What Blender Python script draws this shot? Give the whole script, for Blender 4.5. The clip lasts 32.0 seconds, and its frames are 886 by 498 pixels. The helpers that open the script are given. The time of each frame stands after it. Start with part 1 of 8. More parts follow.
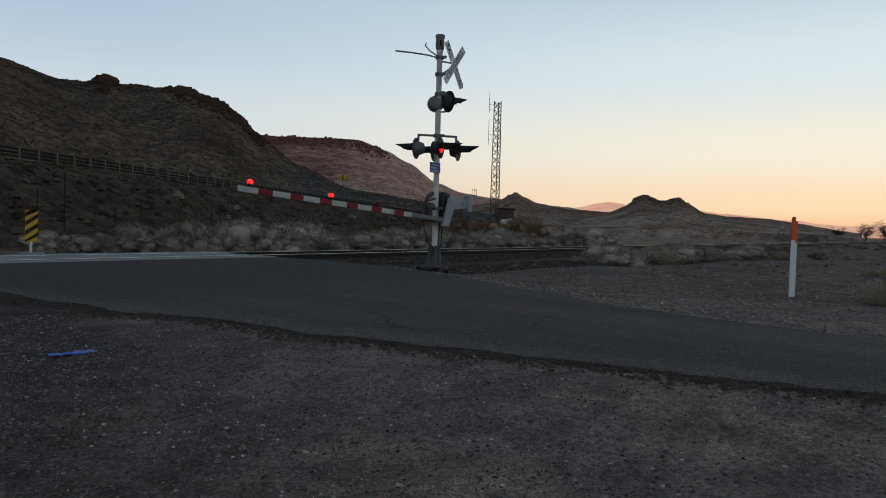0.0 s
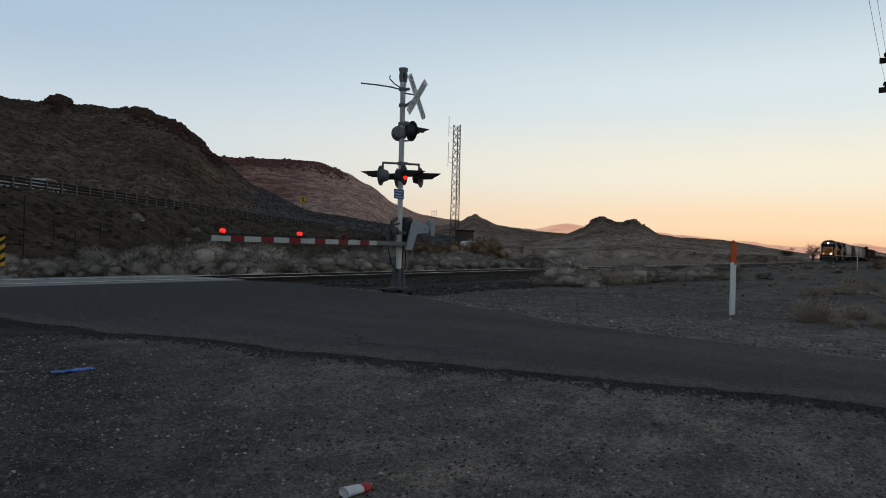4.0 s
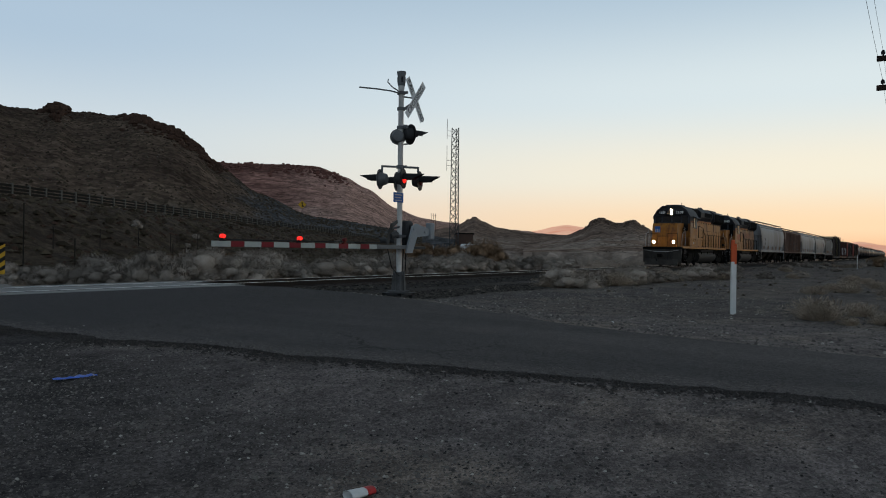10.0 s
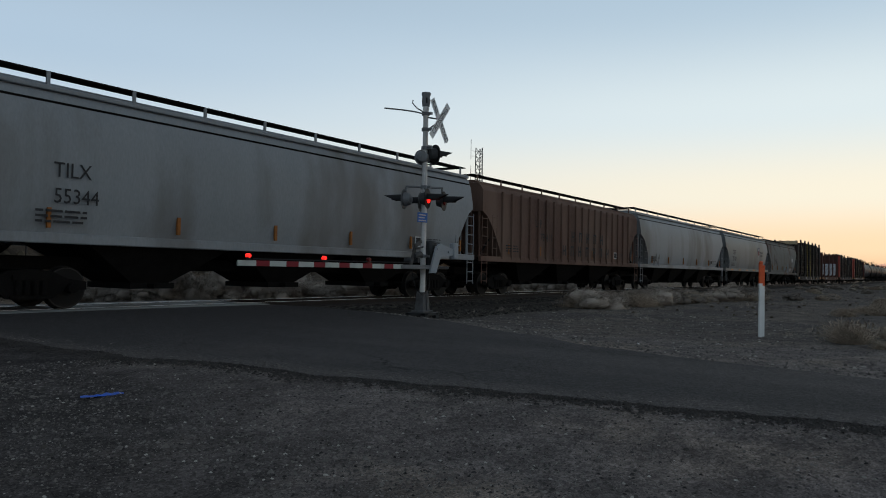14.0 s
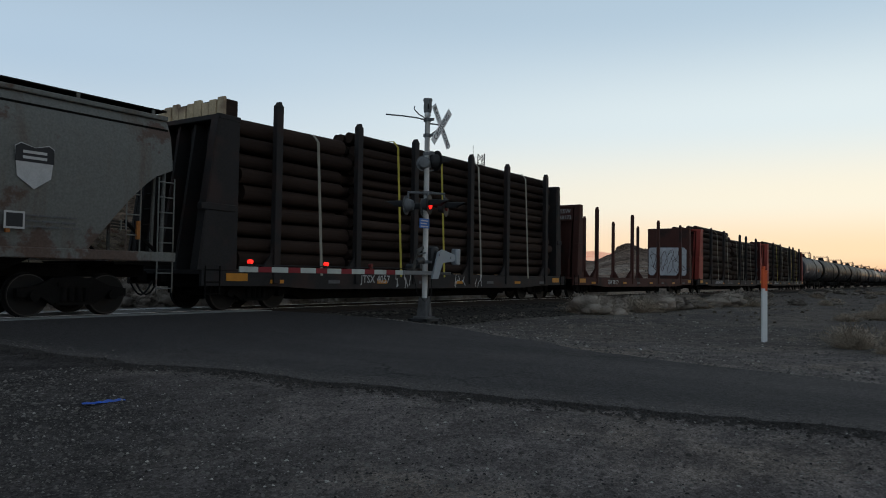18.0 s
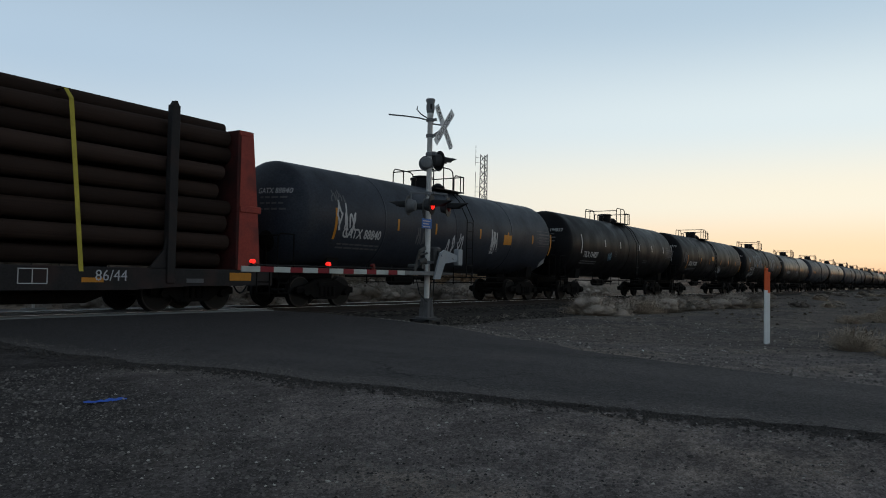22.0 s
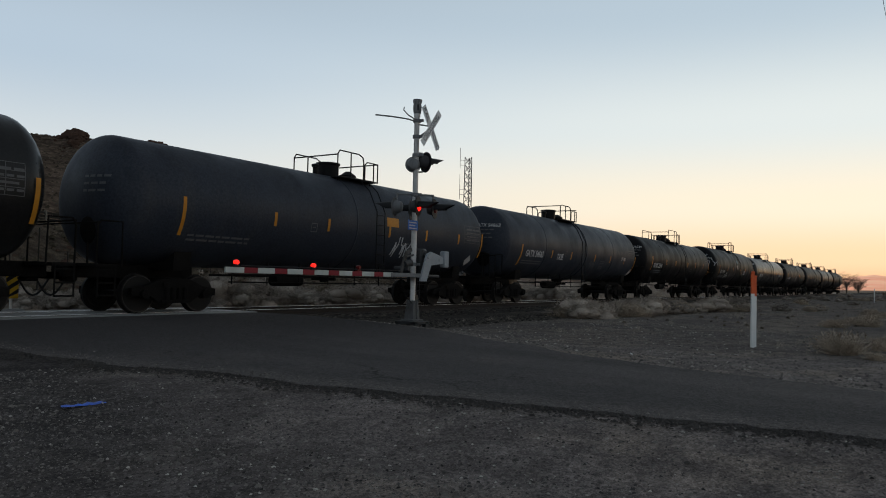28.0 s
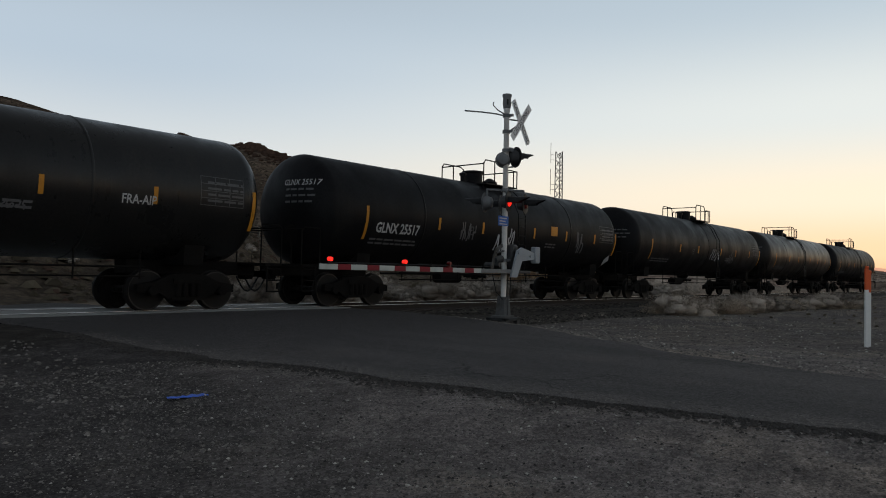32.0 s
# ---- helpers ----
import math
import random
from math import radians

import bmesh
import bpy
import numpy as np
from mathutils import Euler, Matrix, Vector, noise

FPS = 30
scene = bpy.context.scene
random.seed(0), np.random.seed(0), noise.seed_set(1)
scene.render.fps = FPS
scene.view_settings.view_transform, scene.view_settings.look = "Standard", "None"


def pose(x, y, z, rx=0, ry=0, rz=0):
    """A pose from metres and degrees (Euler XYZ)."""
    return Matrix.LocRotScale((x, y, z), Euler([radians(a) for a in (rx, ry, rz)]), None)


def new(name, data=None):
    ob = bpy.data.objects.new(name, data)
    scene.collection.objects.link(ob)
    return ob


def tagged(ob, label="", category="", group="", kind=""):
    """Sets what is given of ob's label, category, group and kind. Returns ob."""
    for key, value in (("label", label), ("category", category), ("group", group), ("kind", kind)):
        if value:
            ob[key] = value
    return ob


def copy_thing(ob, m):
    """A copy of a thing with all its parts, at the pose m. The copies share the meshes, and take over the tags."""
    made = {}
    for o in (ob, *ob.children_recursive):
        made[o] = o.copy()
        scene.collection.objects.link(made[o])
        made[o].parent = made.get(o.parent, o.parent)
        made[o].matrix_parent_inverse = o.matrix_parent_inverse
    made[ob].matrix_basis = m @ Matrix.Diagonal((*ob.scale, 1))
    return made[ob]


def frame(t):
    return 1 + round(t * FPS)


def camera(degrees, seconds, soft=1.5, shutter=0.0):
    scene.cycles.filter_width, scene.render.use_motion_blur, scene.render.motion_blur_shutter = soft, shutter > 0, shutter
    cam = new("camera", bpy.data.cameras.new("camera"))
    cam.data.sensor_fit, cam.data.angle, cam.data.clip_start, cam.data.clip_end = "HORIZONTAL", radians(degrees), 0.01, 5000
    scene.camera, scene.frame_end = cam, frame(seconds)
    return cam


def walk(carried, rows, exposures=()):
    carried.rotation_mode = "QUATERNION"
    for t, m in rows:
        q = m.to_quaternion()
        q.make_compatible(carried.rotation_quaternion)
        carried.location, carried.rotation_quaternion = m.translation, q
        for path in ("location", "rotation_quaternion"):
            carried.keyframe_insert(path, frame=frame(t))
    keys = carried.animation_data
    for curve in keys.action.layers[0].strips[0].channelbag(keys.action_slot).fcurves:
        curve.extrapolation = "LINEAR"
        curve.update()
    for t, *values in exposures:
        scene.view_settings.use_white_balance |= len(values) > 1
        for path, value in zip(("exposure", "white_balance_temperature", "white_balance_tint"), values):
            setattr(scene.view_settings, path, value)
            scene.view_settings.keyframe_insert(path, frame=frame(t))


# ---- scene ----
import collections

# Metres. The track runs along x, the train comes from +x; the eye stands near the origin.
EXPO = 0.0
cam = camera(61.3, 32.0, soft=1.0)
ROWS = [
    (0.0, 0.723, 0.379, 1.460, -54.77, -1.82, -1.62),
    (0.5, 0.590, 0.294, 1.470, -54.71, -2.37, -1.77),
    (1.0, 0.399, 0.287, 1.465, -56.17, -2.21, -1.43),
    (1.5, 0.248, 0.165, 1.469, -56.51, -1.84, -0.93),
    (2.0, 0.150, 0.037, 1.483, -56.45, -1.84, -1.24),
    (2.5, 0.054, 0.034, 1.492, -57.07, -1.75, -1.48),
    (3.0, 0.002, 0.016, 1.504, -57.19, -1.13, -1.14),
    (3.5, -0.002, -0.011, 1.511, -57.45, -0.55, -1.32),
    (4.0, -0.002, -0.012, 1.510, -57.85, -0.09, -1.46),
    (4.5, -0.007, -0.012, 1.508, -57.79, 0.19, -1.51),
    (6.5, 0.004, -0.008, 1.501, -58.45, 0.64, -1.54),
    (7.0, 0.005, -0.006, 1.500, -58.71, 0.40, -1.53),
    (7.5, 0.006, -0.008, 1.498, -58.79, 0.31, -1.33),
    (8.0, 0.003, -0.008, 1.498, -58.71, 0.14, -1.06),
    (8.5, -0.000, -0.004, 1.499, -58.53, -0.11, -0.95),
    (9.0, 0.000, 0.000, 1.500, -58.32, -0.27, -0.96),
    (9.5, -0.001, -0.003, 1.502, -58.15, -0.17, -0.89),
    (10.0, -0.006, -0.004, 1.503, -57.87, 0.15, -0.78),
    (10.5, -0.004, 0.002, 1.505, -57.79, 0.37, -0.80),
    (11.0, -0.003, 0.004, 1.505, -57.59, 0.54, -0.90),
    (11.5, -0.006, 0.008, 1.506, -57.06, 0.62, -0.88),
    (12.0, -0.007, 0.009, 1.507, -56.92, 0.81, -0.81),
    (12.5, -0.007, 0.011, 1.508, -56.54, 1.05, -0.77),
    (13.0, -0.008, 0.014, 1.510, -56.25, 1.07, -0.89),
    (13.5, -0.011, 0.012, 1.512, -56.14, 1.47, -0.97),
    (14.0, -0.007, 0.010, 1.513, -56.09, 1.63, -1.05),
    (14.5, -0.005, 0.010, 1.513, -56.05, 1.71, -1.03),
    (16.5, -0.006, 0.014, 1.512, -55.88, 1.96, -0.99),
    (17.0, -0.001, 0.008, 1.511, -56.01, 2.08, -0.87),
    (17.5, -0.003, 0.008, 1.510, -55.82, 2.01, -0.66),
    (18.0, 0.002, 0.004, 1.511, -55.90, 2.08, -0.90),
    (18.5, 0.000, 0.007, 1.512, -55.90, 2.15, -0.90),
    (19.0, 0.001, 0.009, 1.511, -55.88, 2.15, -0.89),
    (19.5, 0.008, 0.011, 1.510, -55.92, 2.11, -0.92),
    (20.0, 0.008, 0.010, 1.509, -55.76, 2.16, -0.96),
    (20.5, 0.007, 0.010, 1.508, -55.71, 2.14, -1.03),
    (21.0, 0.008, 0.009, 1.508, -55.86, 2.09, -1.03),
    (21.5, 0.009, 0.009, 1.508, -55.75, 2.21, -1.11),
    (22.0, 0.010, 0.006, 1.507, -55.73, 2.12, -1.13),
    (22.5, 0.006, 0.004, 1.508, -55.95, 2.01, -1.17),
    (23.0, 0.016, -0.006, 1.502, -57.00, 1.89, -1.16),
    (23.5, 0.031, -0.006, 1.501, -59.07, 1.72, -1.21),
    (24.0, 0.031, -0.011, 1.503, -59.49, 1.57, -1.30),
    (24.5, 0.029, -0.010, 1.504, -59.66, 1.56, -1.40),
    (25.0, 0.030, -0.002, 1.503, -59.59, 1.64, -1.45),
    (25.5, 0.026, 0.005, 1.500, -59.40, 1.67, -1.55),
    (26.0, 0.028, 0.015, 1.500, -59.48, 1.82, -1.64),
    (26.5, 0.018, 0.047, 1.501, -59.60, 1.88, -1.73),
    (28.5, 0.132, 0.173, 1.496, -54.21, 2.63, -1.21),
    (29.0, 0.146, 0.190, 1.498, -50.99, 2.74, -1.10),
    (29.5, 0.155, 0.183, 1.501, -50.21, 2.54, -1.06),
    (30.0, 0.153, 0.174, 1.500, -50.15, 2.47, -1.12),
    (30.5, 0.154, 0.175, 1.493, -50.09, 2.28, -1.14),
    (31.0, 0.159, 0.173, 1.502, -50.17, 2.07, -1.16),
    (31.5, 0.156, 0.162, 1.498, -50.35, 2.00, -1.18),
    (32.0, 0.160, 0.187, 1.497, -50.05, 1.88, -1.24),
]
walk(cam, [(t, pose(x, y, z, 90 + pitch, roll, yaw)) for t, x, y, z, yaw, pitch, roll in ROWS],
     exposures=[(0.0, EXPO, 6500, 10), (10.0, EXPO, 6500, 10), (14.0, EXPO + 0.06, 6500, 10), (22.0, EXPO + 0.08, 6500, 10), (25.0, EXPO + 0.03, 6500, 10), (26.5, EXPO + 0.05, 6550, 10.5), (28.5, EXPO + 0.1, 7000, 13), (32.0, EXPO + 0.11, 7100, 14)])

# ---------------------------------------------------------------- sky: just after sunset, glow beyond the right end of the track
world = bpy.data.worlds.new("dusk_sky")
scene.world = world
world.use_nodes = True
wn, wl = world.node_tree.nodes, world.node_tree.links
wn.clear()
GLOW_AZ = radians(108)


def world_node(kind, **values):
    n = wn.new(kind)
    for k, v in values.items():
        n.inputs[k].default_value = v
    return n


def ramp(stops):
    r = wn.new("ShaderNodeValToRGB")
    r.color_ramp.interpolation = "EASE"
    while len(r.color_ramp.elements) < len(stops):
        r.color_ramp.elements.new(0.5)
    for e, (p, c) in zip(r.color_ramp.elements, stops):
        e.position, e.color = p, (*c, 1)
    return r


# two height ramps, away from the sunset and towards it, blended by bearing
tc = wn.new("ShaderNodeTexCoord")
sep = wn.new("ShaderNodeSeparateXYZ")
wl.new(tc.outputs["Generated"], sep.inputs[0])
away = ramp([(0.0, (0.52, 0.5, 0.47)), (0.05, (0.66, 0.66, 0.65)), (0.13, (0.61, 0.7, 0.755)), (0.26, (0.43, 0.56, 0.69)), (0.5, (0.24, 0.31, 0.38)), (1.0, (0.105, 0.12, 0.135))])
towards = ramp([(0.0, (0.97, 0.53, 0.28)), (0.035, (1.02, 0.74, 0.46)), (0.1, (0.94, 0.87, 0.7)), (0.2, (0.72, 0.81, 0.83)), (0.34, (0.45, 0.58, 0.69)), (0.55, (0.24, 0.31, 0.38)), (1.0, (0.105, 0.12, 0.135))])
for r in (away, towards):
    wl.new(sep.outputs["Z"], r.inputs["Fac"])
dot = wn.new("ShaderNodeVectorMath")
dot.operation = "DOT_PRODUCT"
dot.inputs[1].default_value = (math.sin(GLOW_AZ), math.cos(GLOW_AZ), 0)
wl.new(tc.outputs["Generated"], dot.inputs[0])
turn_ = wn.new("ShaderNodeMapRange")
turn_.interpolation_type = "SMOOTHSTEP"
turn_.inputs["From Min"].default_value, turn_.inputs["From Max"].default_value = 0.1, 1.0
wl.new(dot.outputs["Value"], turn_.inputs["Value"])
mix = wn.new("ShaderNodeMix")
mix.data_type = "RGBA"
wl.new(turn_.outputs["Result"], mix.inputs["Factor"])
wl.new(away.outputs["Color"], mix.inputs["A"])
wl.new(towards.outputs["Color"], mix.inputs["B"])
bg = wn.new("ShaderNodeBackground")
bg.inputs["Strength"].default_value = 1.0
wout = wn.new("ShaderNodeOutputWorld")
wl.new(mix.outputs["Result"], bg.inputs["Color"])
wl.new(bg.outputs["Background"], wout.inputs["Surface"])


# ---------------------------------------------------------------- materials
def material(name, color, rough=0.7, metal=0.0, vary=0.25, scale=3.0, fine=40.0, bump=0.15, dirt=None, dirt_amount=0.35,
             dirt_scale=1.2, stretch=(1, 1, 1), coat=0.0, island=0.0, spec=0.2, each=0.0):
    """A worn surface: base colour varied by coarse and fine noise, optional dirt patches, fine relief."""
    m = bpy.data.materials.new(name)
    m.use_nodes = True
    n, l = m.node_tree.nodes, m.node_tree.links
    b = n["Principled BSDF"]
    tc = n.new("ShaderNodeTexCoord")
    mp = n.new("ShaderNodeMapping")
    mp.inputs["Scale"].default_value = stretch
    l.new(tc.outputs["Object"], mp.inputs["Vector"])

    def noise_tex(s, detail=4.0):
        t = n.new("ShaderNodeTexNoise")
        t.inputs["Scale"].default_value = s
        t.inputs["Detail"].default_value = detail
        l.new(mp.outputs["Vector"], t.inputs["Vector"])
        return t

    a, f = noise_tex(scale), noise_tex(fine, 3.0)
    add = n.new("ShaderNodeMath")
    add.operation = "ADD"
    l.new(a.outputs["Fac"], add.inputs[0])
    l.new(f.outputs["Fac"], add.inputs[1])
    ramp = n.new("ShaderNodeMapRange")
    ramp.inputs["From Min"].default_value, ramp.inputs["From Max"].default_value = 0.65, 1.35
    ramp.inputs["To Min"].default_value, ramp.inputs["To Max"].default_value = 1 - vary, 1 + vary
    l.new(add.outputs[0], ramp.inputs["Value"])
    val = ramp.outputs["Result"]
    if island:
        oi = n.new("ShaderNodeObjectInfo")
        ge = n.new("ShaderNodeNewGeometry")
        sm = n.new("ShaderNodeMath")
        sm.operation = "ADD"
        l.new(oi.outputs["Random"], sm.inputs[0])
        l.new(ge.outputs["Random Per Island"], sm.inputs[1])
        fr = n.new("ShaderNodeMath")
        fr.operation = "FRACT"
        l.new(sm.outputs[0], fr.inputs[0])
        mr = n.new("ShaderNodeMapRange")
        mr.inputs["To Min"].default_value, mr.inputs["To Max"].default_value = 1 - island, 1 + island
        l.new(fr.outputs[0], mr.inputs["Value"])
        mu = n.new("ShaderNodeMath")
        mu.operation = "MULTIPLY"
        l.new(val, mu.inputs[0])
        l.new(mr.outputs["Result"], mu.inputs[1])
        val = mu.outputs[0]
    if each:
        oj = n.new("ShaderNodeObjectInfo")
        er = n.new("ShaderNodeMapRange")
        er.inputs["To Min"].default_value, er.inputs["To Max"].default_value = 1 - each, 1 + each
        l.new(oj.outputs["Random"], er.inputs["Value"])
        em = n.new("ShaderNodeMath")
        em.operation = "MULTIPLY"
        l.new(val, em.inputs[0])
        l.new(er.outputs["Result"], em.inputs[1])
        val = em.outputs[0]
    mul = n.new("ShaderNodeMix")
    mul.data_type, mul.blend_type = "RGBA", "MULTIPLY"
    mul.inputs["Factor"].default_value = 1.0
    mul.inputs["A"].default_value = (*color, 1)
    l.new(val, mul.inputs["B"])
    out = mul.outputs["Result"]
    if dirt:
        d = noise_tex(dirt_scale, 6.0)
        dr = n.new("ShaderNodeMapRange")
        dr.inputs["From Min"].default_value, dr.inputs["From Max"].default_value = 0.62 - dirt_amount * 0.4, 0.72 - dirt_amount * 0.15
        l.new(d.outputs["Fac"], dr.inputs["Value"])
        mx = n.new("ShaderNodeMix")
        mx.data_type = "RGBA"
        mx.inputs["B"].default_value = (*dirt, 1)
        l.new(dr.outputs["Result"], mx.inputs["Factor"])
        l.new(out, mx.inputs["A"])
        out = mx.outputs["Result"]
    l.new(out, b.inputs["Base Color"])
    rr = n.new("ShaderNodeMapRange")
    rr.inputs["To Min"].default_value, rr.inputs["To Max"].default_value = max(0.05, rough - 0.12), min(1, rough + 0.12)
    l.new(a.outputs["Fac"], rr.inputs["Value"])
    l.new(rr.outputs["Result"], b.inputs["Roughness"])
    b.inputs["Metallic"].default_value = metal
    b.inputs["Coat Weight"].default_value = coat
    b.inputs["Specular IOR Level"].default_value = spec
    if bump:
        bp = n.new("ShaderNodeBump")
        bp.inputs["Strength"].default_value = bump
        bp.inputs["Distance"].default_value = 0.02
        l.new(add.outputs[0], bp.inputs["Height"])
        l.new(bp.outputs["Normal"], b.inputs["Normal"])
    return m


def glow(name, color, power):
    m = bpy.data.materials.new(name)
    m.use_nodes = True
    b = m.node_tree.nodes["Principled BSDF"]
    b.inputs["Base Color"].default_value = (*color, 1)
    b.inputs["Emission Color"].default_value = (*color, 1)
    b.inputs["Emission Strength"].default_value = power
    return m


M = {}
M["asphalt_edge"] = material("broken_asphalt_edge", (0.058, 0.053, 0.05), 0.95, spec=0.05, vary=0.4, scale=4, fine=50, bump=0.8)
M["stone"] = material("loose_stone", (0.135, 0.123, 0.113), 0.9, vary=0.3, scale=8, fine=60, bump=0.4, island=0.5, spec=0.1)
M["stone_dark"] = material("dark_loose_stone", (0.06, 0.055, 0.053), 0.9, vary=0.3, scale=8, fine=60, bump=0.4, island=0.5, spec=0.1)
M["ballast"] = material("dark_ballast", (0.056, 0.05, 0.044), 0.95, spec=0.1, vary=0.4, scale=5, fine=40, bump=0.5, island=0.85)
M["concrete"] = material("grey_concrete", (0.23, 0.23, 0.225), 0.85, vary=0.2, scale=2, fine=30, bump=0.2, dirt=(0.2, 0.2, 0.19), dirt_scale=1.0)
M["rail_side"] = material("dark_rail", (0.03, 0.024, 0.021), 0.8, 0.2, scale=5, fine=60)
M["rail_top"] = material("polished_rail", (0.8, 0.8, 0.8), 0.45, 0.9, vary=0.1, scale=4, fine=50, bump=0.03)
M["tie"] = material("creosoted_tie", (0.05, 0.04, 0.035), 0.9, scale=6, fine=50, stretch=(4, 0.5, 4), island=0.25)
M["galv"] = material("galvanised_steel", (0.62, 0.615, 0.605), 0.45, 0.35, vary=0.15, scale=3, fine=40, bump=0.06)
M["grey_paint"] = material("grey_cast_iron", (0.16, 0.165, 0.17), 0.65, 0.2, vary=0.2, scale=4, fine=50)
M["black"] = material("matt_black", (0.012, 0.012, 0.013), 0.6, vary=0.3, scale=5, fine=50, bump=0.05)
M["white"] = material("white_sheeting", (0.66, 0.67, 0.67), 0.6, vary=0.08, scale=4, fine=50, bump=0.03, dirt=(0.5, 0.48, 0.44), dirt_amount=0.1)
M["arm_white"] = material("dull_white_sheeting", (0.42, 0.45, 0.43), 0.6, vary=0.12, scale=4, fine=50, bump=0.03, dirt=(0.3, 0.31, 0.29), dirt_amount=0.2)
M["red"] = material("red_sheeting", (0.19, 0.014, 0.022), 0.6, vary=0.12, scale=4, fine=50, bump=0.03)
M["orange"] = material("orange_plastic", (0.62, 0.1, 0.03), 0.55, vary=0.12, scale=4, fine=50, bump=0.03)
M["yellow_sign"] = material("yellow_sheeting", (0.52, 0.31, 0.025), 0.55, vary=0.1, scale=4, fine=50, bump=0.03)
M["blue_sign"] = material("blue_sign", (0.03, 0.12, 0.38), 0.5, vary=0.1, scale=4, fine=50, bump=0.03)
M["red_glow"] = glow("lit_red_lens", (1.0, 0.02, 0.013), 1.3)
M["base_grey"] = material("weathered_grey_base", (0.11, 0.112, 0.115), 0.75, 0.1, vary=0.25, scale=3, fine=40, bump=0.1, dirt=(0.05, 0.047, 0.043), dirt_amount=0.4, dirt_scale=2.0)
M["car_paint"] = material("pale_car_paint", (0.34, 0.35, 0.36), 0.4, vary=0.06, bump=0.0)
M["dark_steel"] = material("dark_painted_steel", (0.05, 0.051, 0.053), 0.65, 0.2, vary=0.2, scale=4, fine=50, bump=0.05)
M["red_dark"] = material("red_lens", (0.12, 0.01, 0.01), 0.3, bump=0.05)
M["head_glow"] = glow("lit_headlight", (1.0, 0.7, 0.38), 40.0)
M["loco_grey"] = material("grey_roof_paint", (0.032, 0.035, 0.042), 0.65, vary=0.2, scale=1.5, fine=30, dirt=(0.022, 0.022, 0.024), dirt_scale=0.8)
M["loco_red"] = material("faded_red_letters", (0.33, 0.055, 0.03), 0.6, vary=0.3, scale=4, fine=30, bump=0.02)
M["loco_red_faint"] = material("rubbed_red_letters", (0.3, 0.085, 0.03), 0.6, vary=0.35, scale=4, fine=30, bump=0.02, dirt=(0.4, 0.16, 0.02), dirt_amount=0.5, dirt_scale=3.0)
M["loco_red_worn"] = material("chalky_red_letters", (0.3, 0.12, 0.085), 0.7, vary=0.35, scale=4, fine=30, bump=0.02, dirt=(0.13, 0.05, 0.03), dirt_amount=0.5, dirt_scale=2.5)
M["sill_orange"] = material("orange_sill_stripe", (0.62, 0.25, 0.015), 0.5, vary=0.2, scale=3, fine=30, bump=0.02)
M["board_white"] = material("white_board_digits", (0.75, 0.75, 0.73), 0.6, vary=0.05, bump=0.0)
M["undercarriage"] = material("grimy_undercarriage", (0.0095, 0.0087, 0.0082), 0.9, spec=0.04, vary=0.4, scale=3, fine=30, bump=0.25)
M["wheel"] = material("dark_wheel_steel", (0.01, 0.009, 0.0085), 0.7, 0.2, vary=0.3, scale=6, fine=50)
M["tread"] = material("worn_wheel_tread", (0.06, 0.057, 0.055), 0.45, 0.8, vary=0.2)
M["grille"] = material("radiator_mesh", (0.006, 0.006, 0.0065), 0.9, vary=0.3, spec=0.03, scale=3, fine=60)
M["glass"] = material("dark_cab_glass", (0.006, 0.007, 0.008), 0.12, vary=0.05, bump=0.0, spec=0.15)
M["bulkhead_dark"] = material("dark_red_recess", (0.06, 0.013, 0.012), 0.85, vary=0.35, scale=1.2, fine=25, bump=0.1, dirt=(0.02, 0.012, 0.011), dirt_amount=0.5)
M["hopper_grey"] = material("hopper_grey_paint", (0.235, 0.25, 0.263), 0.55, vary=0.12, scale=0.8, fine=25, bump=0.05, dirt=(0.15, 0.145, 0.14), dirt_amount=0.3, dirt_scale=0.5, stretch=(1, 1, 0.3))
M["hopper_white"] = material("pale_grey_hopper_paint", (0.155, 0.175, 0.185), 0.5, vary=0.14, scale=0.8, fine=25, bump=0.05, dirt=(0.115, 0.118, 0.115), dirt_amount=0.3, dirt_scale=0.5, stretch=(1, 1, 0.3))
M["hopper_brown"] = material("rusty_brown_hopper_paint", (0.105, 0.06, 0.046), 0.8, vary=0.35, scale=1.0, fine=25, bump=0.08, dirt=(0.155, 0.1, 0.076), dirt_amount=0.4, dirt_scale=0.6, stretch=(1, 1, 0.3))
M["flat_dark"] = material("dark_flatcar_paint", (0.02, 0.0185, 0.019), 0.75, vary=0.3, scale=1.5, fine=25, bump=0.1, dirt=(0.035, 0.022, 0.02), dirt_amount=0.3)
M["flat_brown"] = material("brown_bulkhead_paint", (0.062, 0.024, 0.019), 0.8, vary=0.25, scale=1.2, fine=25, bump=0.1, dirt=(0.03, 0.02, 0.018), dirt_amount=0.3)
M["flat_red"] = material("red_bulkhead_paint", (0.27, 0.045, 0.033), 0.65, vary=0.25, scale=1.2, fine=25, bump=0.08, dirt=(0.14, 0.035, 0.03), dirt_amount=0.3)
M["pole_wood"] = material("creosoted_pole_wood", (0.031, 0.0205, 0.0165), 0.9, spec=0.08, vary=0.3, scale=1.5, fine=25, bump=0.3, stretch=(0.15, 3, 3), island=0.4)
M["strap"] = material("pale_load_strap", (0.26, 0.25, 0.21), 0.7, bump=0.02)
M["strap_yellow"] = material("yellow_load_strap", (0.4, 0.34, 0.05), 0.7, bump=0.02)
M["letter_white"] = material("stencilled_white", (0.42, 0.42, 0.42), 0.7, vary=0.15, scale=6, fine=40, bump=0.0)
